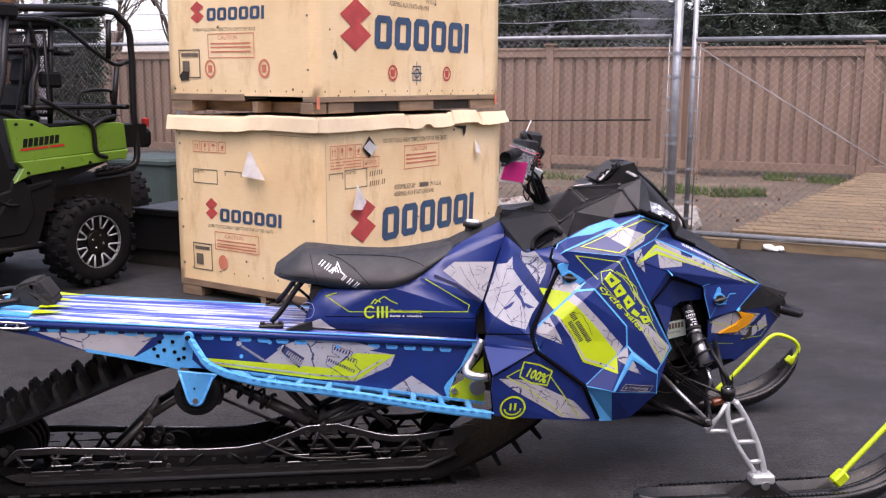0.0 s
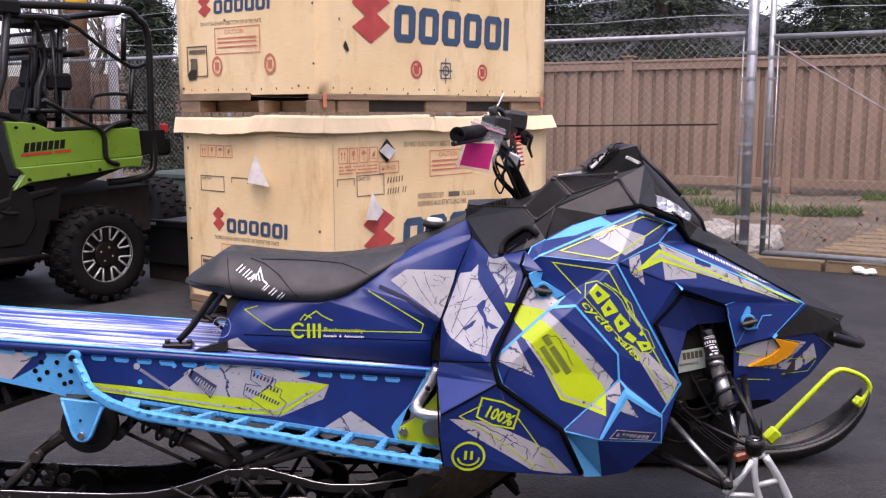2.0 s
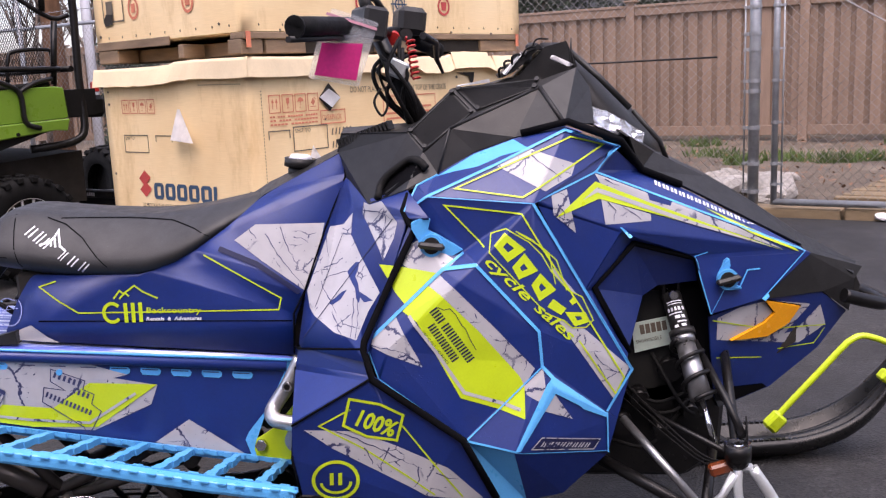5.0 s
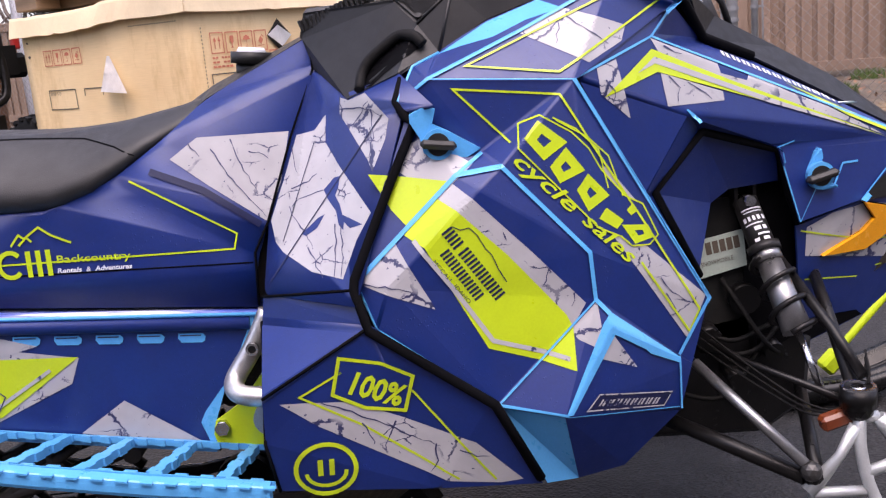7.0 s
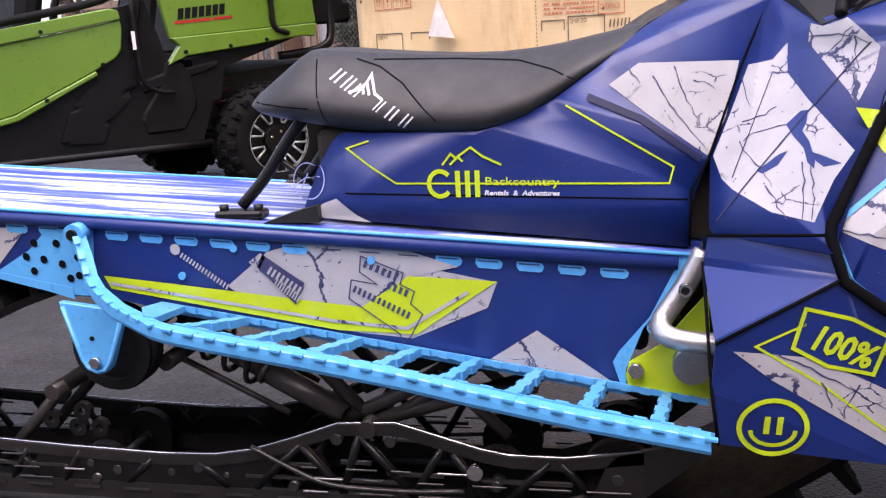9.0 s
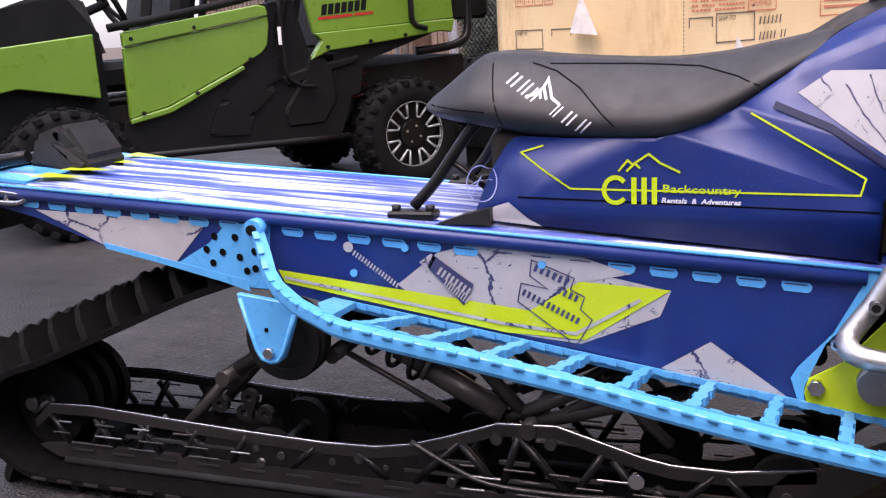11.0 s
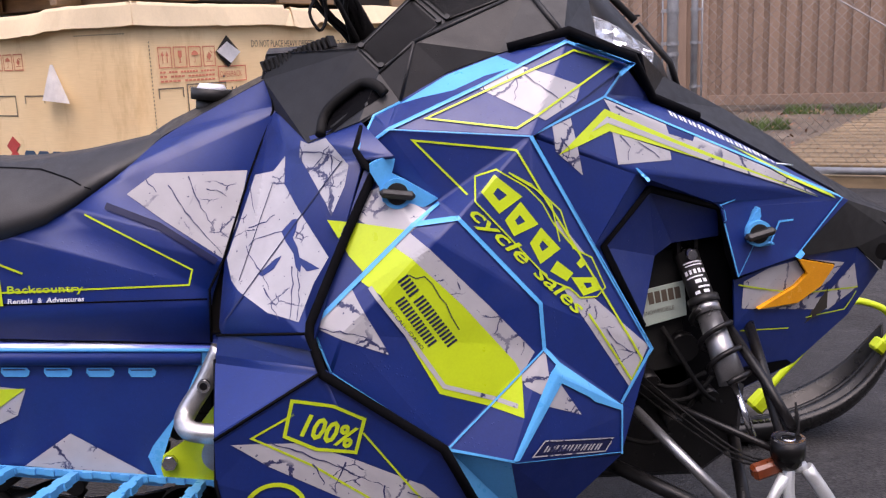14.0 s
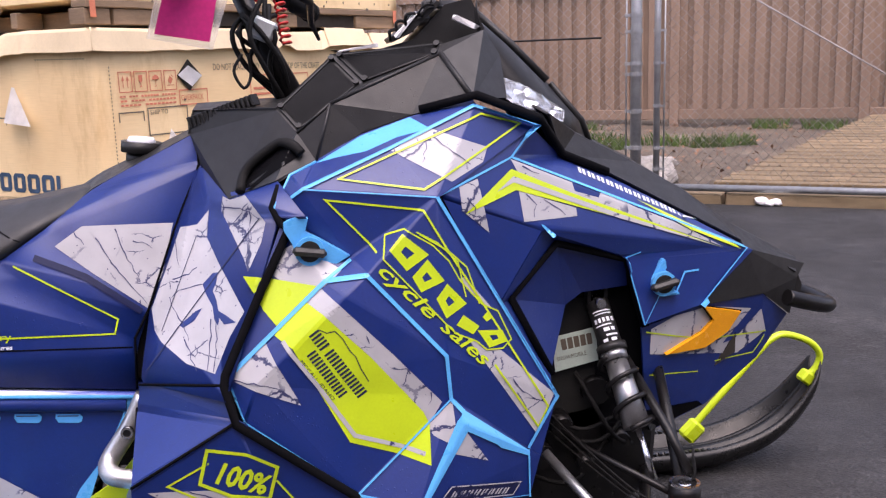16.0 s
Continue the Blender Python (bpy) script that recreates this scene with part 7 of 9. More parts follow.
for r0, r1 in zip(rows_, rows_[1:]):
    for k in range(5):
        bm.faces.new((r0[k], r0[k + 1], r1[k + 1], r1[k])).smooth = True
bmesh.ops.recalc_face_normals(bm, faces=bm.faces[:])
bmesh.ops.solidify(bm, geom=bm.faces[:], thickness=.012)
part("visor", bm, BLACKP, sled, "low black front visor")
bm = bmesh.new()
tube(bm, [(.992, -.10, 1.10), (1.050, -.108, 1.030), (1.072, -.088, .980)], .006, 6)
tube(bm, [(.86, -.058, 1.235), (.92, -.09, 1.175), (.985, -.108, 1.105)], .007, 6)
part("visor_edge", bm, BLACKP, sled)
for s in (1, -1):
    HL = {"1": (.893, -.178, 1.078), "2": (.893, -.168, 1.114), "3": (.940, -.150, 1.095), "4": (1.010, -.128, 1.051), "5": (1.007, -.130, 1.031), "6": (.963, -.160, 1.045)}
    bm = facets(HL, "1 2 3 6|3 4 5 6", s, 0)
    bmesh.ops.subdivide_edges(bm, edges=bm.edges[:], cuts=4, use_grid_fill=True)
    bmesh.ops.triangulate(bm, faces=bm.faces[:])
    rh = random.Random(6)
    for v in bm.verts:
        v.co += Vector((rh.uniform(-.004, .004), s * rh.uniform(0, .012), rh.uniform(-.004, .004)))
    hl = part("headlight", bm, CHROME, sled, "clear headlight with chrome reflector")
    bm = facets({k: (x, y - .008, z) for k, (x, y, z) in HL.items()}, "1 2 3 6|3 4 5 6", s, .002)
    lens = part("lens", bm, CLEAR, hl, "clear plastic lens")
    lens.visible_shadow = False

# fuel cap and dash vent
bm = bmesh.new()
disc(bm, (.232, 0, .985), (.12, 0, 1), .028, .03, 24)
disc(bm, (.234, 0, 1.007), (.12, 0, 1), .037, .020, 24)
cap = part("fuel_cap", bm, BLACKP, sled, "black ribbed fuel cap")
bm = bmesh.new()
disc(bm, (.235, 0, 1.019), (.12, 0, 1), .029, .012, 24, .022)
part("cap_top", bm, WHITEP, cap, "pale grey cap top")
TT = {"a": (.160, -.090, .945), "b": (.333, -.065, 1.030), "c": (.160, 0, .965), "d": (.333, 0, 1.040), "e": (.05, -.12, .86), "f": (.05, 0, .90)}
mirrored_facets("tank_top", TT, "a b d c|e a c f", BLACKP, "black tank top")
for k in range(15):
    t = k / 14
    p = Vector((.338, -.056, 1.052)).lerp(Vector((.455, -.112, 1.090)), t)
    bm = bmesh.new()
    box(bm, (-.0026, -.012, -.010), (.0026, .012, .010), pose(p.x, p.y, p.z, 0, -20, -25), bevel=.001)
    part("vent_rib", bm, BLACKP, sled)

# grab handle: a dark opening in the console with a moulded grip over it
CTREE = bvh_of(CON, CONF)
part("handle_opening", press(sheet([[(.432, .945), (.444, .976), (.468, .996), (.500, 1.014), (.524, 1.008), (.530, 1.000), (.500, .984), (.470, .964), (.448, .947)]]), CTREE, .0015), GAP, sled, "dark opening behind the grab handle")
bm = bmesh.new()
grip = []
for x, z in ((.428, .942), (.434, .966), (.448, .986), (.474, 1.006), (.500, 1.021), (.522, 1.017), (.534, 1.004)):
    near = CTREE.ray_cast(Vector((x, -3, z)), Vector((0, 1, 0)))[0] or CTREE.find_nearest(Vector((x, -.25, z)))[0]
    grip.append((x, near.y - .010, z))
tube(bm, bend(grip, 4), .0088, 8)
part("grab_handle", bm, RUBBER, sled, "black moulded grab handle")
bm = bmesh.new()
tube(bm, bend([(.447, -.222, .952), (.470, -.228, .968), (.500, -.232, .988), (.528, -.236, 1.004)], 4), .0045, 6)
part("opening_lip", bm, BLACKP, sled)

# ---- steering ----
bars_root = new("handlebar")
bars_root.parent = sled
tagged(bars_root, "handlebar with black grips, cables and brake lever")
for y in (-.018, .018):
    bm = bmesh.new()
    tube(bm, [(.520, y, 1.09), (.468, y, 1.20), (.430, y, 1.292)], [.022, .018, .018], 10)
    part("riser", bm, BLACKM, bars_root)
bm = bmesh.new()
tube(bm, bend([(.300, -.350, 1.296), (.392, -.140, 1.305), (.425, -.05, 1.298), (.450, .05, 1.298), (.475, .16, 1.300), (.555, .36, 1.262)], 4), .012, 8)
part("bar", bm, BLACKM, bars_root)
for p in ([(.296, -.352, 1.296), (.320, -.296, 1.299), (.384, -.150, 1.304)], [(.560, .37, 1.26), (.505, .22, 1.285)]):
    bm = bmesh.new()
    tube(bm, p, .0195, 12)
    tube(bm, [p[0], Vector(p[0]).lerp(Vector(p[1]), .08)], .0225, 12)
    part("grip", bm, RUBBER, bars_root)
bm = bmesh.new()
tube(bm, [(.285, -.365, 1.272), (.35, -.22, 1.278), (.40, -.12, 1.280)], .007, 6)
part("throttle_lever", bm, BLACKP, bars_root)
bm = bmesh.new()
box(bm, (-.028, -.05, -.03), (.028, .05, .04), pose(.418, -.09, 1.305, 0, 10, 25), bevel=.008)
part("throttle_block", bm, BLACKP, bars_root)
bm = bmesh.new()
tube(bm, [(.425, -.08, 1.33), (.414, -.09, 1.352), (.410, -.095, 1.372)], [.016, .014, .013], 8)
tube(bm, [(.412, -.095, 1.372), (.436, -.085, 1.362), (.452, -.07, 1.335)], .008, 6)
part("mirror_stub", bm, BLACKP, bars_root)
bm = bmesh.new()
box(bm, (-.035, -.045, -.030), (.035, .045, .035), pose(.497, .18, 1.325, 0, 8, 15), bevel=.012)
disc(bm, (.490, .13, 1.293), (0, 1, 0), .016, .02, 14)
part("brake_reservoir", bm, BLACKP, bars_root)
bm = bmesh.new()
tube(bm, [(.53, .14, 1.29), (.56, .22, 1.275), (.56, .30, 1.235), (.575, .33, 1.20)], [.010, .009, .007, .004], 6)
part("brake_lever", bm, BLACKM, bars_root)
bm = bmesh.new()
tube(bm, helix((.500, .09, 1.285), (.512, .05, 1.185), .010, 8, 8), .0028, 5)
part("coiled_tether", bm, REDP, bars_root, "coiled red tether cord")
bm = bmesh.new()
disc(bm, (.462, .06, 1.285), (0, 1, .3), .016, .02, 12)
part("kill_switch", bm, REDP, bars_root, "red kill switch")
bm = bmesh.new()
box(bm, (-.022, -.03, -.02), (.022, .03, .02), pose(.474, -.03, 1.212, 0, 25, 0), bevel=.005)
part("riser_clamp", bm, CAST, bars_root, "silver riser clamp")
rc = random.Random(2)
for k in range(9):
    y = rc.uniform(-.07, .07)
    bm = bmesh.new()
    tube(bm, bend([(.42 + rc.uniform(0, .08), y, 1.27 + rc.uniform(-.03, .02)), (.435 + rc.uniform(-.02, .06), y - .03, 1.21), (.455 + rc.uniform(-.02, .05), y - .02, 1.15), (.505 + rc.uniform(-.02, .03), y * .5, 1.075)], 4), rc.choice([.0035, .005]), 5)
    part("cable", bm, RUBBER, bars_root)
bm = bmesh.new()
tube(bm, bend([(.435, -.06, 1.17), (.420, -.075, 1.14), (.435, -.075, 1.11), (.448, -.06, 1.13), (.446, -.06, 1.17)], 4), .003, 5)
part("cable_loop", bm, RUBBER, bars_root)
tagm = pose(.372, -.19, 1.235, 0, 0, 8)
bm = bmesh.new()
prism(bm, [(-.045, .035), (.040, .030), (.022, -.045), (-.065, -.030)], -.002, .0)
o = part("magenta_tag", bm, PINK, bars_root, "magenta card in a clear bag")
o.matrix_local = tagm
bm = bmesh.new()
prism(bm, [(-.020, .105), (.075, .072), (.026, -.058), (-.078, -.036), (-.058, .03)], .003, .0042)
o = part("clear_bag", bm, CLEAR, bars_root, "clear zip bag")
o.matrix_local = tagm
o.visible_shadow = False
bm = bmesh.new()
prism(bm, [(-.033, .092), (.070, .056), (.072, .061), (-.031, .097)], -.002, .002)
o = part("bag_zip", bm, surface("pale_pink_plastic", (0.62, 0.30, 0.36), 0.4), bars_root, "pale pink zip line")
o.matrix_local = tagm
bm = bmesh.new()
tube(bm, [(.415, -.09, 1.362), (.428, -.08, 1.380), (.445, -.07, 1.415)], .0022, 5)
part("zip_tie", bm, PAPER, bars_root, "white cable tie")

# ---- seat ----
ST = [(-.534, .840, .852, .100, .080), (-.500, .828, .878, .145, .095), (-.455, .820, .912, .165, .100), (-.420, .814, .934, .170, .100), (-.330, .798, .926, .178, .095), (-.240, .786, .917, .182, .092), (-.150, .782, .911, .182, .090), (-.095, .783, .910, .180, .088), (-.03, .803, .914, .176, .085),
      (.010, .828, .919, .168, .082), (.060, .862, .928, .150, .078), (.110, .892, .937, .125, .074), (.158, .920, .945, .095, .068)]
bm = bmesh.new()
loops = []
for x, zb, zt, wb, wt in ST:
    h = zt - zb
    sec = [(-wb * .86, zb), (-wb, zb + h * .16), (-wb * .98, zb + h * .36), (-(wb * .52 + wt * .48), zb + h * .68), (-wt * 1.08, zb + h * .90), (-wt * .80, zb + h * .985), (-wt * .3, zt), (wt * .3, zt), (wt * .80, zb + h * .985), (wt * 1.08, zb + h * .90), ((wb * .52 + wt * .48), zb + h * .68), (wb * .98, zb + h * .36), (wb, zb + h * .16), (wb * .86, zb)]
    loops.append([bm.verts.new((x, y, z)) for y, z in sec])
for l0, l1 in zip(loops, loops[1:]):
    for k in range(len(l0)):
        bm.faces.new((l0[k], l0[(k + 1) % len(l0)], l1[(k + 1) % len(l0)], l1[k])).smooth = True
bm.faces.new(loops[0])
bm.faces.new(loops[-1][::-1])
bmesh.ops.recalc_face_normals(bm, faces=bm.faces[:])
bmesh.ops.subdivide_edges(bm, edges=bm.edges[:], cuts=1, use_grid_fill=True, smooth=.25)
seat_tree = BVHTree.FromBMesh(bm)
for f in bm.faces:
    f.smooth = True
seat = part("seat", bm, VINYL, sled, "black vinyl seat with stitched seams")
for pts in ([(-.400, .925), (-.385, .86), (-.370, .815)], [(-.330, .915), (-.285, .900), (-.240, .872), (-.177, .810)], [(-.300, .912), (-.150, .905), (-.05, .898), (.010, .882), (.045, .866)], [(-.515, .850), (-.47, .846), (-.44, .842), (-.40, .838)]):
    part("seam", press(stripes([pts], .0022), seat_tree, .0008, .012), GAP, seat)
sl = Vector((.142, -.090))
for k, (s, w, h) in enumerate(((.0, .11, .022), (.15, .10, .024), (.28, .09, .022), (.58, .07, .022), (.72, .10, .024), (.88, .09, .026))):
    o_ = Vector((-.368, .885)) + sl * s
    part("seat_mark", press(bars(tuple(o_), tuple(sl * w * .80), h, [(0, .24), (.70, .94)], .25), seat_tree, .0012, .008), WHITEP, seat)
part("seat_mark", press(stripes([[(-.330, .862), (-.312, .866), (-.301, .876), (-.296, .888), (-.289, .872), (-.284, .858), (-.270, .848)], [(-.300, .874), (-.293, .856)], [(-.306, .868), (-.303, .858)]], .0042), seat_tree, .0015, .012), WHITEP, seat)
for y in (-.125, .125):
    bm = bmesh.new()
    tube(bm, bend([(-.420, y, .825), (-.452, y * 1.05, .790), (-.505, y * 1.2, .715), (-.545, y * 1.30, .672)], 4), .0105, 8)
    box(bm, (-.590, y * 1.32 - .020, .652), (-.500, y * 1.32 + .020, .666), bevel=.004)
    tube(bm, [(-.480, y * 1.12, .755), (-.405, y, .690)], .006, 6)
    disc(bm, (-.578, y * 1.32, .668), (0, 0, 1), .009, .014, 8)
    disc(bm, (-.512, y * 1.32, .668), (0, 0, 1), .009, .014, 8)
    part("seat_strut", bm, BLACKM, sled, "black tubular seat support")
bm = bmesh.new()
box(bm, (-.40, -.15, .66), (.12, .15, .80), bevel=.01)
part("seat_base", bm, HOLE, sled)
bm = bmesh.new()
prism(bm, [(-.495, .646), (-.440, .664), (-.393, .676), (-.392, .646)], -.190, -.165)
part("fairing_foot", bm, BLACKP, sled)

# ---- tunnel ----
def ztop(x):
    return .606 - .0765 * x


SIDEPOLY = [(-1.555, ztop(-1.555) - .002), (.237, ztop(.237) - .002), (.205, .530), (.150, .470), (.118, .395), (.122, .352), (-.690, .488), (-.800, .512), (-.905, .517), (-1.050, .552), (-1.205, .588), (-1.375, .648), (-1.555, .690)]
tunnel = new("tunnel")
tunnel.parent = sled
tagged(tunnel, "blue riveted tunnel with sky-blue slots")
for s in (1, -1):
    bm = bmesh.new()
    prism(bm, SIDEPOLY, -.2 * s, -.196 * s)
    part("tunnel_side", bm, BLUE, tunnel)
bm = bmesh.new()
g = []
for i in range(31):
    x = -1.56 + 1.80 * i / 30
    g.append([bm.verts.new((x, y, ztop(x) + h)) for y, h in ((-.198, -.006), (-.185, .004), (-.16, .006), (-.13, .013), (-.10, .006), (-.05, .006), (-.03, .012), (.03, .012), (.05, .006), (.10, .006), (.13, .013), (.16, .006), (.185, .004), (.198, -.006))])
for a, b in zip(g, g[1:]):
    for k in range(len(a) - 1):
        bm.faces.new((a[k], a[k + 1], b[k + 1], b[k]))
bmesh.ops.recalc_face_normals(bm, faces=bm.faces[:])
bmesh.ops.solidify(bm, geom=bm.faces[:], thickness=.004)
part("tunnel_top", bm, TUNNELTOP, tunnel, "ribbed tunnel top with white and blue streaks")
for s in (1, -1):
    bm = bmesh.new()
    tube(bm, [(-1.555, -.203 * s, ztop(-1.555) - .014), (.205, -.203 * s, ztop(.205) - .014)], .0125, 10)
    part("edge_roll", bm, BLUE, tunnel)
    bm = bmesh.new()
    tube(bm, [(-1.555, -.207 * s, ztop(-1.555) + .001), (.225, -.207 * s, ztop(.225) + .001)], .0035, 6)
    part("edge_line", bm, CYAN, tunnel)


def tdecal(name, bm, m, lift):
    bmesh.ops.remove_doubles(bm, verts=bm.verts[:], dist=1e-6)
    return part(name, press(bm, -.2, lift, .05), m, tunnel)


for k in range(23):
    x = .105 - k * .0677
    if -.91 < x < -.80:
        continue
    z = .5665 - .0805 * x
    tdecal("slot", sheet([[(x - .021, z + .010), (x + .019, z + .007), (x + .0235, z + .001), (x + .021, z - .006), (x + .016, z - .009), (x - .018, z - .006), (x - .0225, z + .002)]]), CYAN, .0025)
    # slate strip paints the shade in the slot's recess
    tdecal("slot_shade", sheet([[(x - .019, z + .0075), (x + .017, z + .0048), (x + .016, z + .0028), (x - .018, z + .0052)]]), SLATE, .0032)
tdecal("grey_patch", sheet([[(-.570, .536), (-.490, .597), (-.413, .618), (-.313, .600), (-.235, .574), (-.086, .543), (-.104, .499), (-.237, .443), (-.329, .452), (-.496, .477)]]), GREYV, .0015)
tdecal("grey_patch", sheet([[(-.103, .409), (-.023, .460), (.113, .362)]]), GREYV, .0015)
tdecal("grey_patch", sheet([[(-1.375, .666), (-.96, .645), (-1.05, .556), (-1.212, .594)]]), GREYV, .0015)
tdecal("lime_field", sheet([[(-.813, .556), (-.324, .499), (-.237, .554), (-.086, .545), (-.229, .451), (-.370, .457), (-.801, .531)]]), LIME, .003)
tdecal("grey_stripe", stripes([[(-.80, .5415), (-.375, .474), (-.245, .462), (-.135, .527)]], .006), GREYV, .0045)
tdecal("grey_patch", sheet([[(-.420, .622), (-.330, .620), (-.247, .602), (-.150, .570), (-.236, .552), (-.320, .502), (-.336, .489), (-.430, .500), (-.345, .562), (-.40, .60)]]), GREYV, .0026)
tdecal("sky_blue_gusset", sheet([[(-1.20, .592), (-1.048, .557), (-.961, .604), (-.916, .644), (-.821, .642), (-.833, .548), (-.80, .514), (-.905, .520), (-1.05, .555)]]), CYAN, .002)
tdecal("sky_blue_edge", stripes([[(.120, .356), (-.690, .491)]], .010), CYAN, .003)
tdecal("sky_blue_edge", sheet([[(.237, .588), (.190, .590), (.200, .566), (.160, .486), (.110, .427), (.100, .408), (.112, .370), (.122, .353), (.121, .395), (.150, .468), (.205, .530), (.225, .560)]]), CYAN, .004)
for x, z in ((-.946, .618), (-.900, .617), (-.967, .592), (-.931, .587), (-.894, .578), (-.881, .551), (-.860, .590), (-.862, .556), (-.955, .565)):
    tdecal("lightening_hole", sheet([oval((x, z), .0075, 12)]), GAP, .004)
for x, z in ((-.655, .555), (-.55, .605), (-.30, .582)):
    bm = bmesh.new()
    disc(bm, (x, -.203, z), (0, 1, 0), .007, .006, 10)
    part("rivet", bm, CYAN, tunnel)
# sponsor stickers: rows of plain bars, on a dark backing or straight on the print
def mark_row(o, al, size, n, m, fill=.6, lift=.0046):
    for c in words(n, fill):
        tdecal("sticker_bar", bars(o, al, size, [c]), m, lift)


tdecal("sticker_disc", sheet([oval((-.662, .604), .010, 14)]), GREYV, .0046)
mark_row((-.655, .590), (.086, -.062), .0105, [16], GREYV, .5)
tdecal("sticker_backing", sheet([[(-.510, .572), (-.497, .594), (-.424, .542), (-.444, .503)]]), SLATE, .0046)
tdecal("sticker_tab", sheet([[(-.524, .580), (-.501, .596), (-.491, .590), (-.507, .564)]]), GREYV, .0046)
tdecal("sticker_wave", stripes([[(-.519, .580), (-.513, .580), (-.511, .589), (-.507, .572), (-.504, .582), (-.498, .583)]], .0022), SLATE, .0056)
mark_row((-.492, .560), (.058, -.041), .0155, [8], GREYV, .5, .0056)
mark_row((-.482, .538), (.044, -.032), .0155, [10], GREYV, .5, .0056)
mark_row((-.316, .571), (.062, -.027), .0135, [6], SLATE, .5)
mark_row((-.276, .533), (.038, -.017), .0125, [4], SLATE, .5)
mark_row((-.338, .527), (.100, -.050), .0125, [12], SLATE, .5)
tdecal("sticker_outline", stripes([[(-.322, .562), (-.318, .590), (-.245, .560), (-.252, .540), (-.228, .528), (-.236, .506), (-.216, .488), (-.240, .447), (-.254, .437), (-.258, .452), (-.345, .515), (-.338, .548), (-.292, .540), (-.322, .562)]], .0022), SLATE, .0050)

# ---- running boards ----
for s in (1, -1):
    board = new("running_board")
    board.parent = sled
    tagged(board, "sky-blue open running board with toothed rungs")

    def Y(pts):
        return [(x, y * s, z) for x, y, z in pts]

    # outer beam: a flat-sided extrusion with a chamfered lower edge, bent up to the tunnel at the rear
    bm = bmesh.new()
    line = [Vector(p) for p in Y([(.244, -.430, .383), (.07, -.430, .411), (-.09, -.430, .443), (-.20, -.430, .467), (-.35, -.430, .494), (-.50, -.430, .519), (-.565, -.429, .531), (-.590, -.423, .535), (-.69, -.357, .543), (-.752, -.312, .558), (-.778, -.290, .574), (-.800, -.264, .600), (-.838, -.224, .644)])]
    prof = [(-.011, .0050), (.0095, .0060), (.0115, .004), (.0125, -.004), (.0125, -.014), (.009, -.0205), (.002, -.023), (-.011, -.021)]
    rings = []
    for p, a, u in ring_frames(line):
        o_ = a if a.y * s < 0 else -a
        rings.append([bm.verts.new(p + o_ * h + Vector((0, 0, 1)) * v) for h, v in prof])
    for r0, r1 in zip(rings, rings[1:]):
        for k in range(len(prof)):
            bm.faces.new((r0[k], r0[(k + 1) % len(prof)], r1[(k + 1) % len(prof)], r1[k]))
    bm.faces.new(rings[0])
    bm.faces.new(rings[-1][::-1])
    bmesh.ops.recalc_face_normals(bm, faces=bm.faces[:])
    part("outer_beam", bm, CYAN, board)
    # raised teeth along the beam's top
    bm = bmesh.new()
    box(bm, (-.0088, -.0050, -.0015), (.0088, .0050, .0018))
    tooth = mesh_from(bm, "tooth", CYAN)
    run, last = 0.0, line[0]
    for p, q in zip(line, line[1:]):
        L, d = (q - p).length, (q - p).normalized()
        while run < L:
            o = new("tooth", tooth)
            o.parent = board
            c = p + d * run
            o.matrix_local = Matrix.Translation((c.x, c.y - .0125 * s, c.z + .0052)) @ d.to_track_quat("X", "Z").to_matrix().to_4x4()
            run += .0355
        run -= L

    def plate(outline, drop=.011):
        """A flat bar in the board's plane: outline in x and 0 (tunnel) to 1 (tube), with thickness."""
        def at(x, v, dz):
            return (x, (-.205 - .213 * v) * s, (.392 - .165 * x) * (1 - v) + (.4325 - .188 * x) * v + dz)
        bm = bmesh.new()
        hi = [bm.verts.new(at(x, v, 0)) for x, v in outline]
        lo = [bm.verts.new(at(x, v, -drop)) for x, v in outline]
        for t in tessellate_polygon([[Vector((x, v * .2, 0)) for x, v in outline]]):
            bm.faces.new([hi[i] for i in t])
            bm.faces.new([lo[i] for i in reversed(t)])
        n = len(outline)
        for i in range(n):
            bm.faces.new((hi[i], hi[(i + 1) % n], lo[(i + 1) % n], lo[i]))
        bmesh.ops.recalc_face_normals(bm, faces=bm.faces[:])
        return bm

    def comb(x0, x1, v, depth, pitch=.0145):
        """A toothed edge from x0 to x1."""
        out, n = [], int(abs(x1 - x0) / pitch)
        for k in range(n):
            a, b, c = (x0 + (x1 - x0) * q / n for q in (k, k + .5, k + 1))
            out += [(a, v), (b, v), (b, v + depth), (c, v + depth)]
        return out

    part("inner_rail", plate([(-.69, 0)] + comb(-.69, .25, .035, .030, .030) + [(.25, 0)]), CYAN, board)
    part("outer_flange", plate([(.25, 1.0)] + comb(.25, -.560, .985, -.045, .0355) + [(-.560, 1.0)]), CYAN, board)
    part("rear_web", plate([(-.70, 0), (-.655, 0), (-.600, .93), (-.620, .93), (-.67, .55)]), CYAN, board)
    for k in range(8):
        xi, xo = -.536 + k * .1035, -.543 + k * .1020
        edge = [(0, .06), (0, .26), (1, .26), (1, .40), (0, .40), (0, .54), (1, .54), (1, .68), (0, .68), (0, .82), (1, .82), (1, .95)]
        left = [(xi + (xo - xi) * v - .0068 - .0034 * q, v) for q, v in edge]
        right = [(xi + (xo - xi) * v + .0068 + .0034 * q, v) for q, v in reversed(edge)]
        part("rung", plate(left + right, .014), CYAN, board)
    # bolt at the tube's rear end
    bm = bmesh.new()
    disc(bm, (-.840, -.222 * s, .640), (0, 1, 0), .019, .030, 16)
    part("tube_end", bm, CYAN, board)
    bm = bmesh.new()
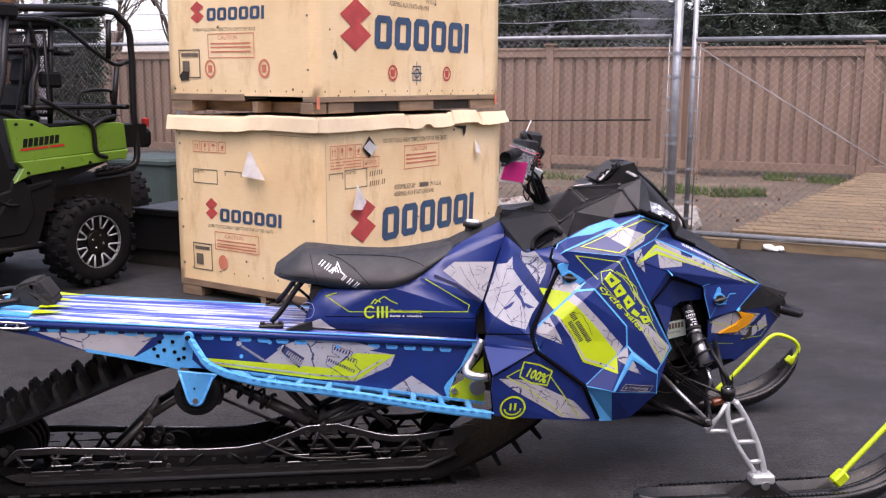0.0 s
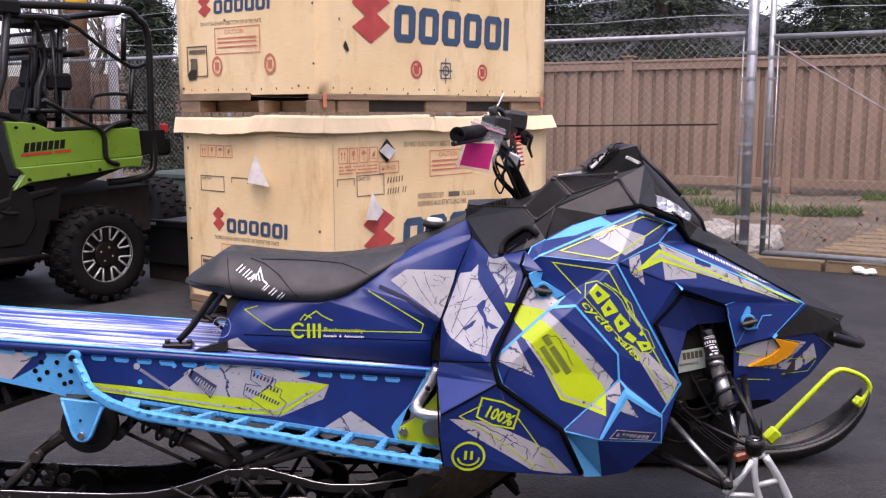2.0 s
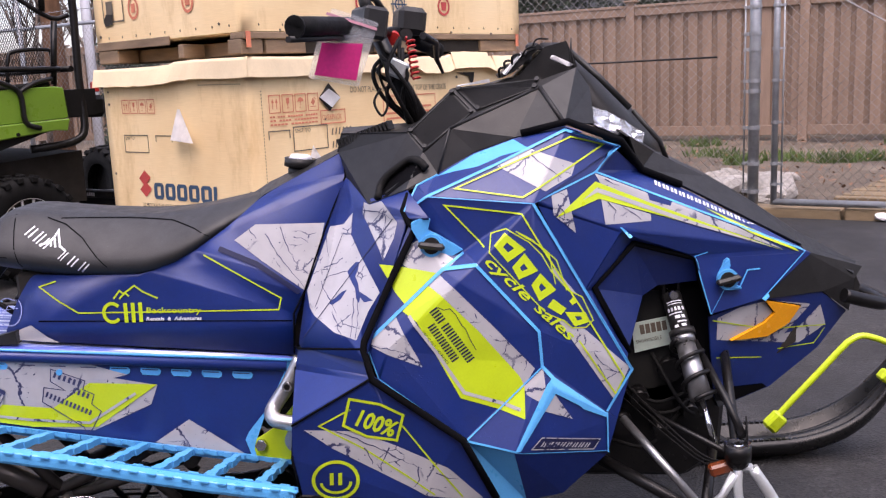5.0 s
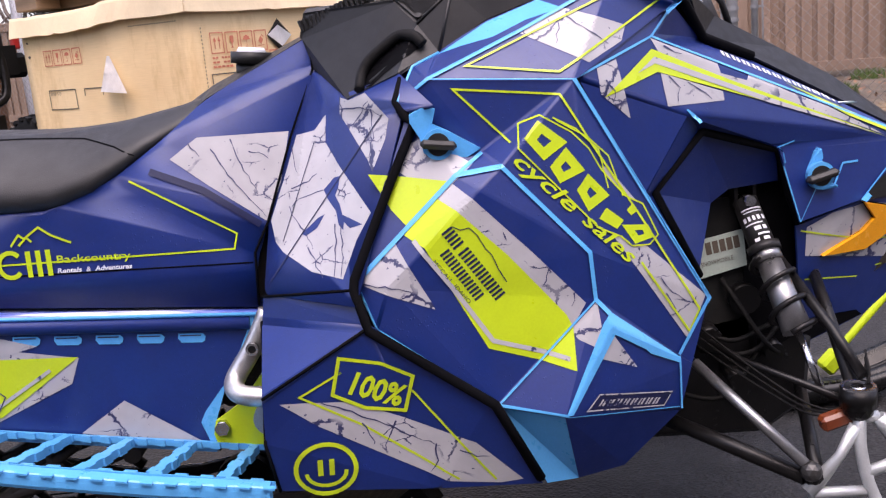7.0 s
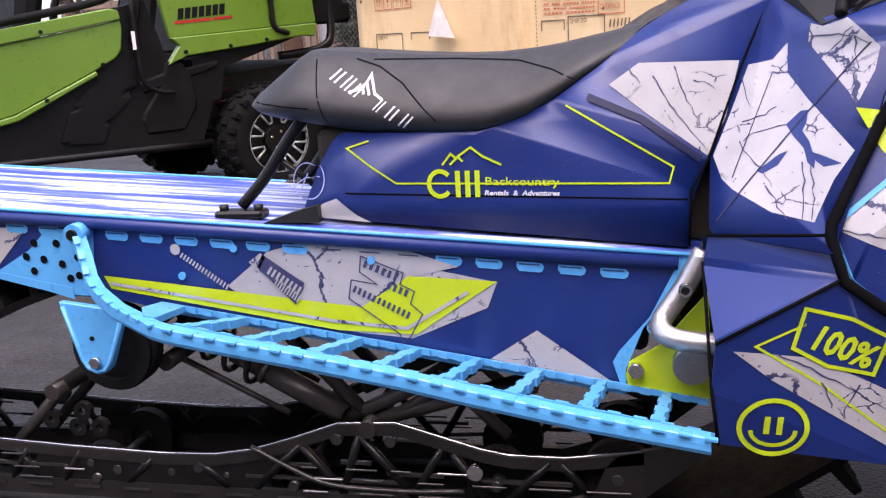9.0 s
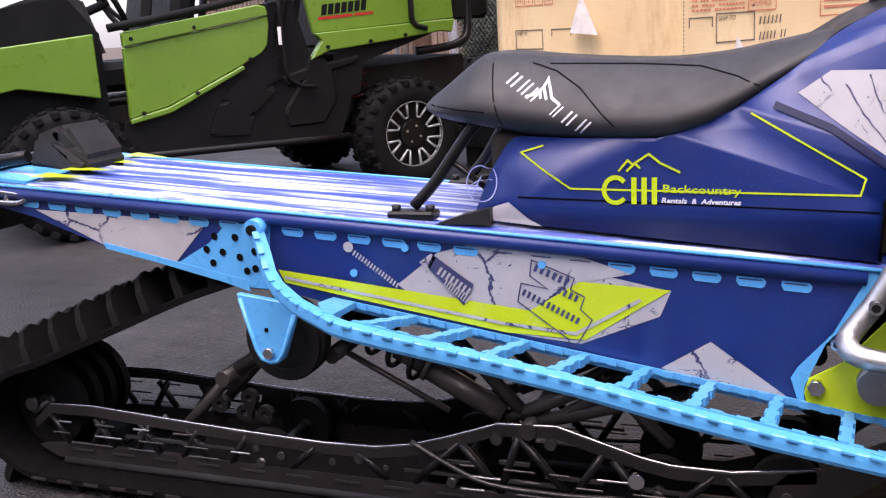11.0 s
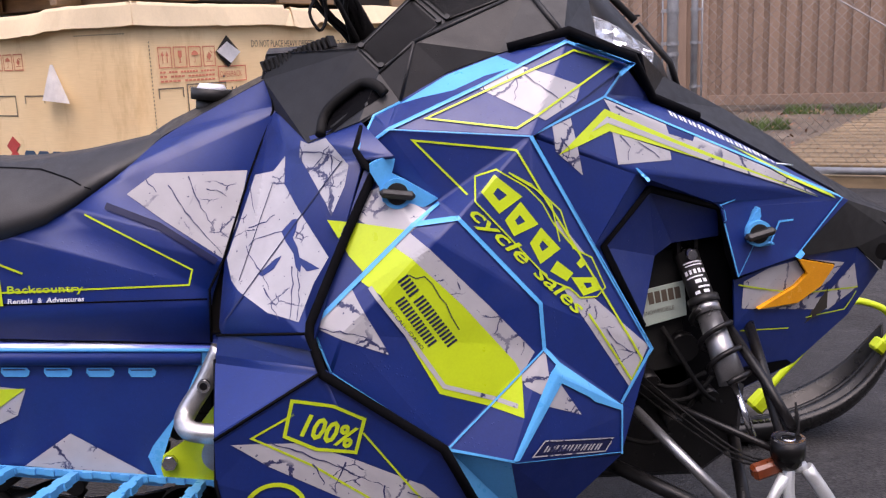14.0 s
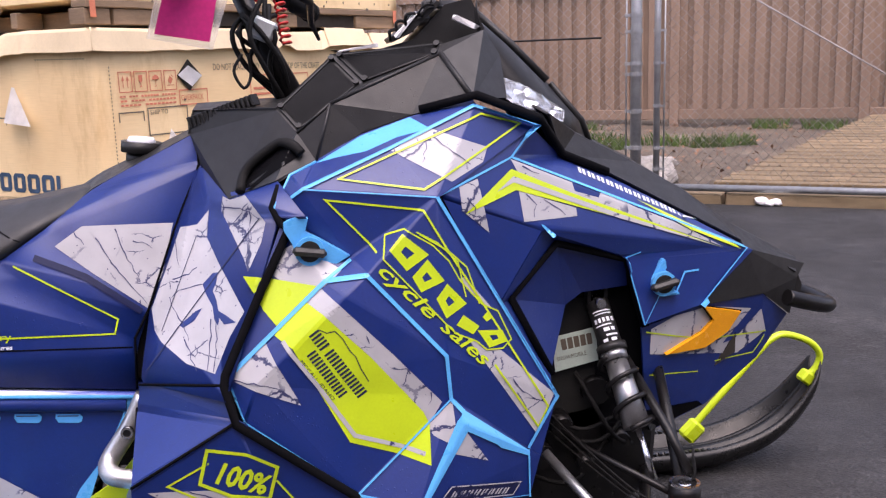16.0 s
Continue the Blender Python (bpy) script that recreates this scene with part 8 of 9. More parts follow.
    disc(bm, (-.840, -.239 * s, .640), (0, 1, 0), .010, .008, 10)
    part("bolt", bm, BLACKM, board)
    # rear bracket with idler wheel
    bm = bmesh.new()
    prism(bm, [(-.880, .520), (-.738, .502), (-.758, .478), (-.786, .408), (-.793, .394), (-.806, .385), (-.820, .382), (-.834, .386), (-.845, .397), (-.851, .412)], -.252 * s, -.238 * s)
    bmesh.ops.bevel(bm, geom=bm.edges[:], offset=.004, segments=1, affect="EDGES", clamp_overlap=True)
    part("idler_bracket", bm, CYAN, board, "sky-blue idler bracket")
    bm = bmesh.new()
    tube(bm, [(x, -.253 * s, z) for x, z in ((-.872, .512), (-.847, .412), (-.838, .395), (-.820, .388), (-.803, .392), (-.791, .407), (-.756, .492))], .0045, 6)
    part("bracket_rim", bm, CYAN, board)
    bm = bmesh.new()
    disc(bm, (-.822, -.253 * s, .452), (0, 1, 0), .004, .004, 8)
    part("bracket_hole", bm, GAP, board)
    bm = bmesh.new()
    disc(bm, (-.820, -.256 * s, .407), (0, 1, 0), .011, .012, 6)
    part("bolt", bm, STEEL, board)
    bm = bmesh.new()
    disc(bm, (-.822, -.175 * s, .412), (0, 1, 0), .084, .035, 28)
    ring(bm, (-.822, -.195 * s, .412), (0, 1, 0), .060, .080, .012, 28)
    part("idler_wheel", bm, RUBBER, board)
    # toe hold
    bm = bmesh.new()
    tube(bm, bend([(.243, -.235 * s, .602), (.214, -.242 * s, .548), (.182, -.252 * s, .503), (.178, -.270 * s, .489), (.192, -.288 * s, .481), (.225, -.296 * s, .477), (.262, -.298 * s, .475)], 5), .0165, 14)
    part("toe_bar", bm, BRUSHED, board, "dull bent aluminium toe bar")
    bm = bmesh.new()
    prism(bm, [(.250, .530), (.258, .352), (.126, .366), (.121, .388), (.127, .411), (.175, .440)], -.212 * s, -.206 * s)
    part("lime_gusset", bm, LIME, board, "lime gusset plate")
    for x, z, m, r in ((.138, .400, STEEL, .013), (.214, .548, BLACKM, .010), (.166, .478, BLACKM, .010)):
        bm = bmesh.new()
        y_ = {.138: .218, .214: .259, .166: .226}[x]
        disc(bm, (x, -y_ * s, z), (0, 1, 0), r, .014, 6 if m is STEEL else 14)
        b_ = part("bolt", bm, m, board)
        if m is BLACKM:
            bm = bmesh.new()
            ring(bm, (x, -(y_ + .007) * s, z), (0, 1, 0), .0065, .0105, .003, 16)
            part("washer", bm, STEEL, b_, "bright washer")
    bm = bmesh.new()
    disc(bm, (.225, -.214 * s, .415), (0, 1, 0), .030, .05, 18)
    part("drive_cover", bm, DAMPER, board)

# ---- rear of the tunnel ----
bm = bmesh.new()
prism(bm, [(-1.518, .700), (-1.520, .730), (-1.495, .800), (-1.445, .817), (-1.405, .825), (-1.352, .748), (-1.365, .704)], -.055, .085)
bmesh.ops.bevel(bm, geom=bm.edges[:], offset=.012, segments=2, affect="EDGES", clamp_overlap=True)
part("snow_flap_block", bm, GREYRUB, sled, "dark grey rubber block at the tunnel's rear")
for s in (1, -1):
    bm = bmesh.new()
    tube(bm, bend([(-1.39, -.205 * s, .690), (-1.41, -.21 * s, .700), (-1.56, -.21 * s, .712), (-1.70, -.205 * s, .715)], 4), .006, 6)
    tube(bm, bend([(-1.39, -.205 * s, .690), (-1.42, -.21 * s, .681), (-1.56, -.21 * s, .690), (-1.70, -.205 * s, .695)], 4), .006, 6)
    for x in (-1.43, -1.47, -1.50, -1.57, -1.60):
        tube(bm, [(x, -.21 * s, .702 - .05 * (x + 1.43) * .1), (x - .012, -.21 * s, .685)], .005, 6)
    part("rear_rail", bm, STEEL, sled, "small bright rear rail")
bm = bmesh.new()
tube(bm, bend([(-1.45, -.12, .765), (-1.60, -.14, .745), (-1.78, -.12, .70), (-1.80, .12, .70), (-1.60, .14, .745), (-1.45, .12, .765)], 5), .014, 8)
part("rear_bumper", bm, BLACKM, sled, "black tubular rear bumper")
bm = bmesh.new()
prism(bm, [(-1.56, .722), (-1.52, .742), (-1.66, .640), (-1.74, .56), (-1.76, .56), (-1.68, .66)], -.19, .19)
part("snow_flap", bm, RUBBER, sled, "black rubber snow flap")
for s in (1, -1):
    bm = bmesh.new()
    prism(bm, [(-1.212, .600), (-1.207, .587), (-1.088, .562), (-.933, .526), (-.880, .510), (-.880, .532), (-1.0, .556)], -.199 * s, -.203 * s)
    part("lower_flange", bm, CYAN, sled, "sky-blue lower edge of the tunnel")
for s in (1, -1):
    bm = bmesh.new()
    prism(bm, [(-1.56, ztop(-1.56) + .004), (-1.40, ztop(-1.40) + .004), (-1.40, ztop(-1.40) + .010), (-1.56, ztop(-1.56) + .014)], -.190 * s, -.05 * s)
    part("tail_cover", bm, CYAN, sled, "sky-blue tail cover")
    for y0 in (-.15, -.06):
        bm = bmesh.new()
        z = ztop(-1.37) + .0155
        vs = [bm.verts.new(c) for c in ((-1.40, (y0 - .03) * s, z + .004), (-1.40, (y0 + .03) * s, z + .004), (-1.28, (y0 + .01) * s, z - .004))]
        bm.faces.new(vs)
        part("lime_flash", bm, LIME, tunnel)

# ---- track ----
PATHT = [(-1.50, .030), (-1.0, .028), (-.4, .028), (.0, .030), (.12, .048), (.30, .130), (.46, .235), (.52, .30), (.53, .37), (.49, .43), (.40, .455), (.10, .480), (-.35, .530), (-.80, .545), (-1.0, .505), (-1.25, .405), (-1.45, .325), (-1.56, .285), (-1.62, .235), (-1.645, .165), (-1.62, .09), (-1.56, .045)]
loop = bend([(x, 0, z) for x, z in PATHT + [PATHT[0]]], 8)[:-1]
track = new("track")
track.parent = sled
tagged(track, "black rubber drive track with tall paddles")
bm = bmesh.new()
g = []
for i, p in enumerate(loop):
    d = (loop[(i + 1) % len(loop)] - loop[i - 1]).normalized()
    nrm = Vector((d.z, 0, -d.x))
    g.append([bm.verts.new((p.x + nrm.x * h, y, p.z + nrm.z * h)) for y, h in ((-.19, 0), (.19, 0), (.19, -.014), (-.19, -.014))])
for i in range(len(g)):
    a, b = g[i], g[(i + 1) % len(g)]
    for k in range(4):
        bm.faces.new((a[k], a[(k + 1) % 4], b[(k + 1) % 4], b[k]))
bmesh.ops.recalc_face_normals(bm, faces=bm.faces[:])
# belt rubber set darker to paint the shade under the sled into its colour
part("belt", bm, surface("shade_darkened_track_rubber", (0.0045, 0.0043, 0.0042), 0.6, specular=0.10, var=0.3, scale=14, bump=0.4, bscale=90), track)
bm = bmesh.new()
pr = [(-.055, 0), (.055, 0), (.055, .040), (.040, .066), (.012, .058), (-.012, .068), (-.042, .060), (-.055, .036)]
a_ = [bm.verts.new((-.011 + z * .07, y * (1 - z * 2.5), z * 1.18)) for y, z in pr]
b_ = [bm.verts.new((.011 - z * .07, y * (1 - z * 2.5), z * 1.18)) for y, z in pr]
bm.faces.new(a_)
bm.faces.new(b_[::-1])
for k in range(len(pr)):
    bm.faces.new((a_[k], a_[(k + 1) % len(pr)], b_[(k + 1) % len(pr)], b_[k]))
bmesh.ops.recalc_face_normals(bm, faces=bm.faces[:])
paddle = mesh_from(bm, "paddle", LUG)
acc = 0.0
total = sum((loop[(i + 1) % len(loop)] - loop[i]).length for i in range(len(loop)))
count = 52
marks = [k * total / count for k in range(count)]
mi = 0
for i in range(len(loop)):
    p, q = loop[i], loop[(i + 1) % len(loop)]
    L = (q - p).length
    while mi < count and marks[mi] < acc + L:
        c = p.lerp(q, (marks[mi] - acc) / L)
        d = (q - p).normalized()
        out = Vector((d.z, 0, -d.x))
        low = c.z < .05
        for y in ((-.13, 0, .13) if mi % 2 else (-.125, .01, .125)):
            o = new("paddle", paddle)
            o.parent = track
            m = Matrix((( d.x, 0, out.x, c.x), (0, 1, 0, y), (d.z, 0, out.z, c.z), (0, 0, 0, 1)))
            o.matrix_local = m @ Matrix.Diagonal((1, 1, .40 if low else 1.0, 1))
        mi += 1
    acc += L

# ---- rear suspension ----
skid = new("rear_suspension")
skid.parent = sled
tagged(skid, "black slide-rail rear suspension with wheels and coil shocks")
RT = [(-1.55, .150), (-1.50, .190), (-1.38, .192), (-1.20, .181), (-1.0, .170), (-.80, .163), (-.68, .166), (-.60, .180), (-.52, .205), (-.42, .241), (-.306, .246), (-.221, .221), (-.15, .200), (-.096, .190), (.007, .189), (.147, .209)]
for s in (1, -1):
    bm = bmesh.new()
    top_ = [(x, z - .022) for x, z in reversed(RT)]
    prism(bm, RT + top_, -.124 * s, -.112 * s)
    r_ = part("slide_rail", bm, RAILM, skid)
    bm = bmesh.new()
    prism(bm, [(-1.55, .085), (-1.50, .060), (.02, .060), (.14, .115), (.26, .215), (.20, .225), (.10, .200), (.08, .178), (.06, .125), (-.02, .098), (-1.46, .098)], -.124 * s, -.112 * s)
    part("lower_rail", bm, RAILM, skid)
    for xa, za, xb, zb in ((-.88, .10, -.82, .150), (-.72, .15, -.66, .10), (-.60, .10, -.50, .195), (-.50, .195, -.42, .10), (-.42, .10, -.38, .22), (-.38, .22, -.28, .10), (-.28, .10, -.22, .20), (-.20, .19, -.14, .10), (-.10, .10, -.02, .18), (.0, .18, .05, .12)):
        bm = bmesh.new()
        tube(bm, [(xa, -.118 * s, za), (xb, -.118 * s, zb)], .0085, 6)
        part("rail_web", bm, BLACKM, skid)
    for xa, xb, z in ((-.55, -.47, .150), (-.42, -.36, .160), (-.33, -.22, .140), (-.62, -.30, .122), (-.15, .02, .135), (-1.30, -1.02, .125)):
        bm = bmesh.new()
        box(bm, (xa, -.1195 * s - .003, z), (xb, -.1195 * s + .003, z + .007))
        part("rail_tie", bm, GUNMETAL, skid)
    bm = bmesh.new()
    tube(bm, [(x, -.118 * s, z + .001) for x, z in RT], .0034, 5)
    part("worn_edge", bm, STEEL, r_, "bare bright top edge")
    bm = bmesh.new()
    prism(bm, [(-1.08, .164), (-.80, .146), (-.62, .156), (-.52, .186), (-.60, .098), (-1.10, .098)], -.121 * s, -.115 * s)
    part("rail_plate", bm, BLACKM, skid)
    bm = bmesh.new()
    tube(bm, bend([(-.60, -.126 * s, .190), (-.52, -.127 * s, .148), (-.44, -.127 * s, .118), (-.30, -.127 * s, .112), (-.18, -.127 * s, .118)], 4), .005, 6)
    part("rail_brace", bm, GUNMETAL, skid)
    # bright dashes painting the glints on the rail and the track's windows behind it
    rs = random.Random(31 if s > 0 else 32)
    for z, x0, x1, pitch in ((.150, -1.48, -1.08, .105), (.122, -1.50, -.98, .120), (.100, -1.45, -1.0, .16), (.100, -.50, .02, .115), (.150, -.50, -.20, .090), (.128, -.48, .05, .105)):
        x = x0
        while x < x1:
            w = rs.uniform(.35, .75) * pitch
            bm = bmesh.new()
            box(bm, (x, -.128 * s - .0015, z), (x + w, -.128 * s + .0015, z + .0042), bevel=.001)
            part("rail_glint", bm, DAMPER if rs.random() < .28 else GUNMETAL, skid)
            x += pitch
    for k in range(7):
        x = -1.02 + .060 * k
        bm = bmesh.new()
        disc(bm, (x, -.122 * s, .125 + .012 * (k % 2)), (0, 1, 0), .006 + .002 * (k % 3), .006, 8)
        part("rail_rivet", bm, GUNMETAL, skid)
    for k in range(11 if s < 0 else 8):
        x = -1.46 + .062 * k
        lean = .045 * (1 if k % 2 else -1)
        bm = bmesh.new()
        tube(bm, [(x, -.118 * s, .095), (x + lean, -.118 * s, .163)], .008, 6)
        part("rail_web", bm, BLACKM, skid)
    for k in range(14):
        x = -1.42 + .112 * k
        bm = bmesh.new()
        box(bm, (x - .03, -.127 * s - .001, .083), (x + .03, -.127 * s + .001, .088))
        part("rail_slot_edge", bm, GUNMETAL, r_)
    bm = bmesh.new()
    tube(bm, [(-1.48, -.118 * s, .052), (.03, -.118 * s, .052), (.16, -.118 * s, .108)], .012, 6)
    part("slider", bm, BLACKP, skid)
    # guide clips along the track's edge
    for k in range(22):
        x = -1.50 + .073 * k
        bm = bmesh.new()
        box(bm, (x - .020, -.190 * s - .004, .034), (x + .020, -.150 * s, .040))
        part("track_clip", bm, GUNMETAL, track)
for x, z, r, ys in ((-1.545, .175, .105, (-.075, -.025, .025, .075)), (-.95, .105, .062, (-.085, .085)), (-.12, .130, .062, (-.085, .085)), (.10, .155, .062, (-.085, .085)), (-.52, .110, .062, (-.085, .085))):
    for y in ys:
        bm = bmesh.new()
        ring(bm, (x, y, z), (0, 1, 0), r * .62, r, .022, 26)
        disc(bm, (x, y, z), (0, 1, 0), r * .64, .010, 20)
        w = part("bogie_wheel", bm, RUBBER, skid)
        bm = bmesh.new()
        disc(bm, (x, y, z), (0, 1, 0), r * .2, .030, 12)
        part("bearing", bm, GUNMETAL, w)
    bm = bmesh.new()
    tube(bm, [(x, -.128, z), (x, .128, z)], .010, 8)
    part("axle", bm, GUNMETAL, skid)
for x, z, r in ((-.157, .160, .015), (-.42, .216, .011), (-.315, .216, .011), (-1.545, .190, .016)):
    bm = bmesh.new()
    disc(bm, (x, -.130, z), (0, 1, 0), r, .012, 14)
    part("rail_bolt", bm, STEEL if x == -.157 else GUNMETAL, skid)
ARMS = [((-.60, .500), (-.36, .235), .014), ((-.36, .235), (-.05, .330), .015), ((-.05, .330), (.14, .420), .014), ((-.83, .412), (-1.02, .290), .014), ((-1.02, .290), (-1.20, .110), .013), ((-.43, .232), (-.22, .330), .014), ((-.22, .330), (-.10, .215), .012), ((-.757, .360), (-.530, .245), .0065), ((-.34, .232), (-.16, .345), .012), ((-1.32, .105), (-1.20, .175), .008)]
for k, ((xa, za), (xb, zb), r) in enumerate(ARMS):
    for y in ((-.085, .085) if k < 9 else (-.10,)):
        bm = bmesh.new()
        tube(bm, [(xa, y, za), (xb, y, zb)], r, 8)
        part("suspension_arm", bm, DUSTY if k < 9 else STEEL, skid)
for (a, b) in (((-.740, -.09, .432), (-.415, -.09, .252)), ((-.02, .02, .345), (.20, .02, .250))):
    a, b = Vector(a), Vector(b)
    sh = bmesh.new()
    tube(sh, [a, a.lerp(b, .45)], .016, 10)
    tube(sh, [a.lerp(b, .34), a.lerp(b, .52)], .020, 12)
    tube(sh, [a.lerp(b, .52), a.lerp(b, .55)], .028, 12)
    tube(sh, [a.lerp(b, .55), b], .0235, 12)
    so = part("rear_shock", sh, DUSTY, skid)
    bm = bmesh.new()
    tube(bm, helix(a.lerp(b, .02), a.lerp(b, .56), .036, 4.2), .0060, 6)
    part("coil_spring", bm, BLACKM, so)
for x, z in ((-1.02, .29), (-.757, .36), (-.60, .50), (-.05, .33), (.14, .42), (-.36, .235)):
    bm = bmesh.new()
    tube(bm, [(x, -.13, z), (x, .13, z)], .017, 10)
    part("cross_shaft", bm, DUSTY, skid)
for x, z in ((-1.03, .275), (-1.0, .20), (-.985, .235), (-.95, .20), (-1.06, .215)):
    bm = bmesh.new()
    ring(bm, (x, -.085, z), (0, 1, 0), .008, .020, .014, 12)
    part("link", bm, BLACKM, skid)
# ---- front suspension and skis ----
front = new("front_suspension")
front.parent = sled
tagged(front, "front suspension with control arms, coil-over shocks and cast spindles")
for s in (1, -1):
    def V(*p):
        return Vector((p[0], p[1] * s, p[2]))

    t0, b0 = V(1.060, -.165, .700), V(1.105, -.365, .425)
    bm = bmesh.new()
    tube(bm, [t0.lerp(b0, .30), t0.lerp(b0, .36)], .024, 14)
    tube(bm, [t0.lerp(b0, .36), t0.lerp(b0, .72)], [.0205, .0245], 16)
    sh = part("shock_body", bm, DAMPER, front, "grey shock body")
    bm = bmesh.new()
    tube(bm, [t0.lerp(b0, .72), b0], .0062, 10)
    part("shock_shaft", bm, STEEL, sh, "bright shock shaft")
    bm = bmesh.new()
    tube(bm, [t0.lerp(b0, .02), t0.lerp(b0, .30)], .0215, 14)
    part("shock_cylinder", bm, BLACKP, sh, "black upper shock cylinder")
    bm = bmesh.new()
    tube(bm, helix(t0.lerp(b0, .34), t0.lerp(b0, .74), .0305, 3.0, 16), .0052, 6)
    part("coil_spring", bm, BLACKM, sh)
    # white print on the cylinder's outer side: broken rows of small blocks
    ax = (b0 - t0).normalized()
    e1 = (V(-.15, -1, .25) - ax * V(-.15, -1, .25).dot(ax)).normalized()
    e2 = ax.cross(e1)
    for q0, q1, arcs in ((.085, .092, ((-.9, .8),)), (.102, .108, ((-.8, .7),)), (.128, .152, ((-.9, -.6), (-.45, -.2), (-.05, .15), (.3, .5), (.65, .9))), (.165, .172, ((-.5, .9),)), (.185, .205, ((-.7, -.35), (-.2, .3))), (.222, .232, ((-.8, .2),)), (.245, .262, ((-.6, -.1), (.2, .6)))):
        for a0, a1 in arcs:
            bm = bmesh.new()
            g_ = [[bm.verts.new(t0.lerp(b0, q) + (e1 * math.cos(w) + e2 * math.sin(w)) * .0222) for q in (q0, q1)] for w in [a0 + (a1 - a0) * k / 4 for k in range(5)]]
            for c0, c1 in zip(g_, g_[1:]):
                bm.faces.new((c0[0], c0[1], c1[1], c1[0]))
            part("print_block", bm, WHITEP, sh)
    bm = bmesh.new()
    tube(bm, [t0.lerp(b0, .27), t0.lerp(b0, .31)], .028, 16)
    part("spring_perch", bm, BLACKP, sh, "black spring perch")
    bm = bmesh.new()
    disc(bm, t0 + V(0, -.012, .0), (0, 1, 0), .009, .05, 12)
    part("top_bolt", bm, STEEL, sh)
    for dx in (-.016, .016):
        bm = bmesh.new()
        box(bm, (-.003, -.012, -.018), (.003, .012, .022), pose(t0.x + dx, t0.y, t0.z))
        part("top_clevis", bm, BLACKM, sh)
    # control arms
    for nm, pts, r, m in (("upper_arm", [V(.960, -.13, .470), V(1.02, -.25, .440), V(1.128, -.425, .420)], .0060, BLACKM), ("upper_arm", [V(1.19, -.12, .58), V(1.165, -.25, .52), V(1.135, -.42, .425)], .0105, BLACKM),
                          ("lower_arm", [V(.84, -.16, .35), V(1.050, -.435, .312)], .0130, BLACKM), ("lower_arm", [V(1.17, -.13, .345), V(1.070, -.43, .312)], .0110, BLACKM),
                          ("tie_rod", [V(.932, -.28, .455), V(1.048, -.440, .335)], .0088, DAMPER)):
        bm = bmesh.new()
        tube(bm, pts, r, 8)
        part(nm, bm, m, front)
    for c, r, m in (((1.054, -.446, .326), .0165, GUNMETAL), ((1.133, -.43, .416), .024, BLACKM), ((1.060, -.44, .315), .017, BLACKM)):
        bm = bmesh.new()
        bmesh.ops.create_icosphere(bm, subdivisions=2, radius=r, matrix=Matrix.Translation(V(*c)))
        part("ball_joint", bm, m, front)
    bm = bmesh.new()
    disc(bm, V(1.133, -.43, .432), (0, 0, 1), .0265, .030, 18)
    cap = part("spindle_cap", bm, BLACKM, front)
    bm = bmesh.new()
    ring(bm, V(1.133, -.43, .448), (0, 0, 1), .020, .0255, .004, 20)
    disc(bm, V(1.133, -.43, .444), (0, 0, 1), .011, .010, 14)
    part("cap_ring", bm, STEEL, cap, "bright ring of the spindle cap")
    bm = bmesh.new()
    box(bm, (-.026, -.012, -.012), (.022, .012, .012), pose(1.105, -.42 * s, .395, 0, -15, 0), bevel=.005)
    part("reflector", bm, surface("amber_brown_plastic", (.16, .035, .01), .3), front, "brown plastic reflector")
    # cast spindle: two curved rails with rungs and a steering arm
    bm = bmesh.new()
    L_ = bend([V(1.133, -.435, .400), V(1.130, -.447, .350), V(1.143, -.46, .285), V(1.178, -.475, .215), V(1.232, -.49, .135)], 4)
    R_ = bend([V(1.160, -.437, .400), V(1.200, -.450, .335), V(1.238, -.468, .250), V(1.258, -.482, .180), V(1.268, -.49, .125)], 4)
    tube(bm, L_, .0098, 8)
    tube(bm, R_, .0115, 8)
    for ql, qr in ((0, 0), (6, 4), (10, 8), (14, 12)):
        tube(bm, [L_[ql], R_[qr]], .0092, 8)
    tube(bm, [V(1.125, -.44, .390), V(1.100, -.442, .345), V(1.050, -.445, .292)], [.010, .008, .013], 8)
    tube(bm, [V(1.050, -.445, .290), V(1.138, -.455, .290)], [.010, .008], 8)
    box(bm, (-.045, -.028, -.02), (.045, .028, .02), pose(1.252, -.495 * s, .118), bevel=.008)
    part("spindle", bm, CAST, front, "silver cast spindle with ladder webs")
    # brake hoses
    for k in range(3):
        bm = bmesh.new()
        tube(bm, bend([V(.95, -.15, .50 - .02 * k), V(1.03, -.30, .435 - .012 * k), V(1.09, -.40, .405 - .006 * k), V(1.148, -.425, .425 + .012 * k), V(1.158, -.40, .470 + .012 * k)], 5), .0019, 5)
        part("hose", bm, RUBBER, front)
    bm = bmesh.new()
    tube(bm, [V(1.10, -.22, .60), V(1.135, -.34, .51), V(1.150, -.41, .455)], .009, 6)
    part("sway_link", bm, BLACKM, front)

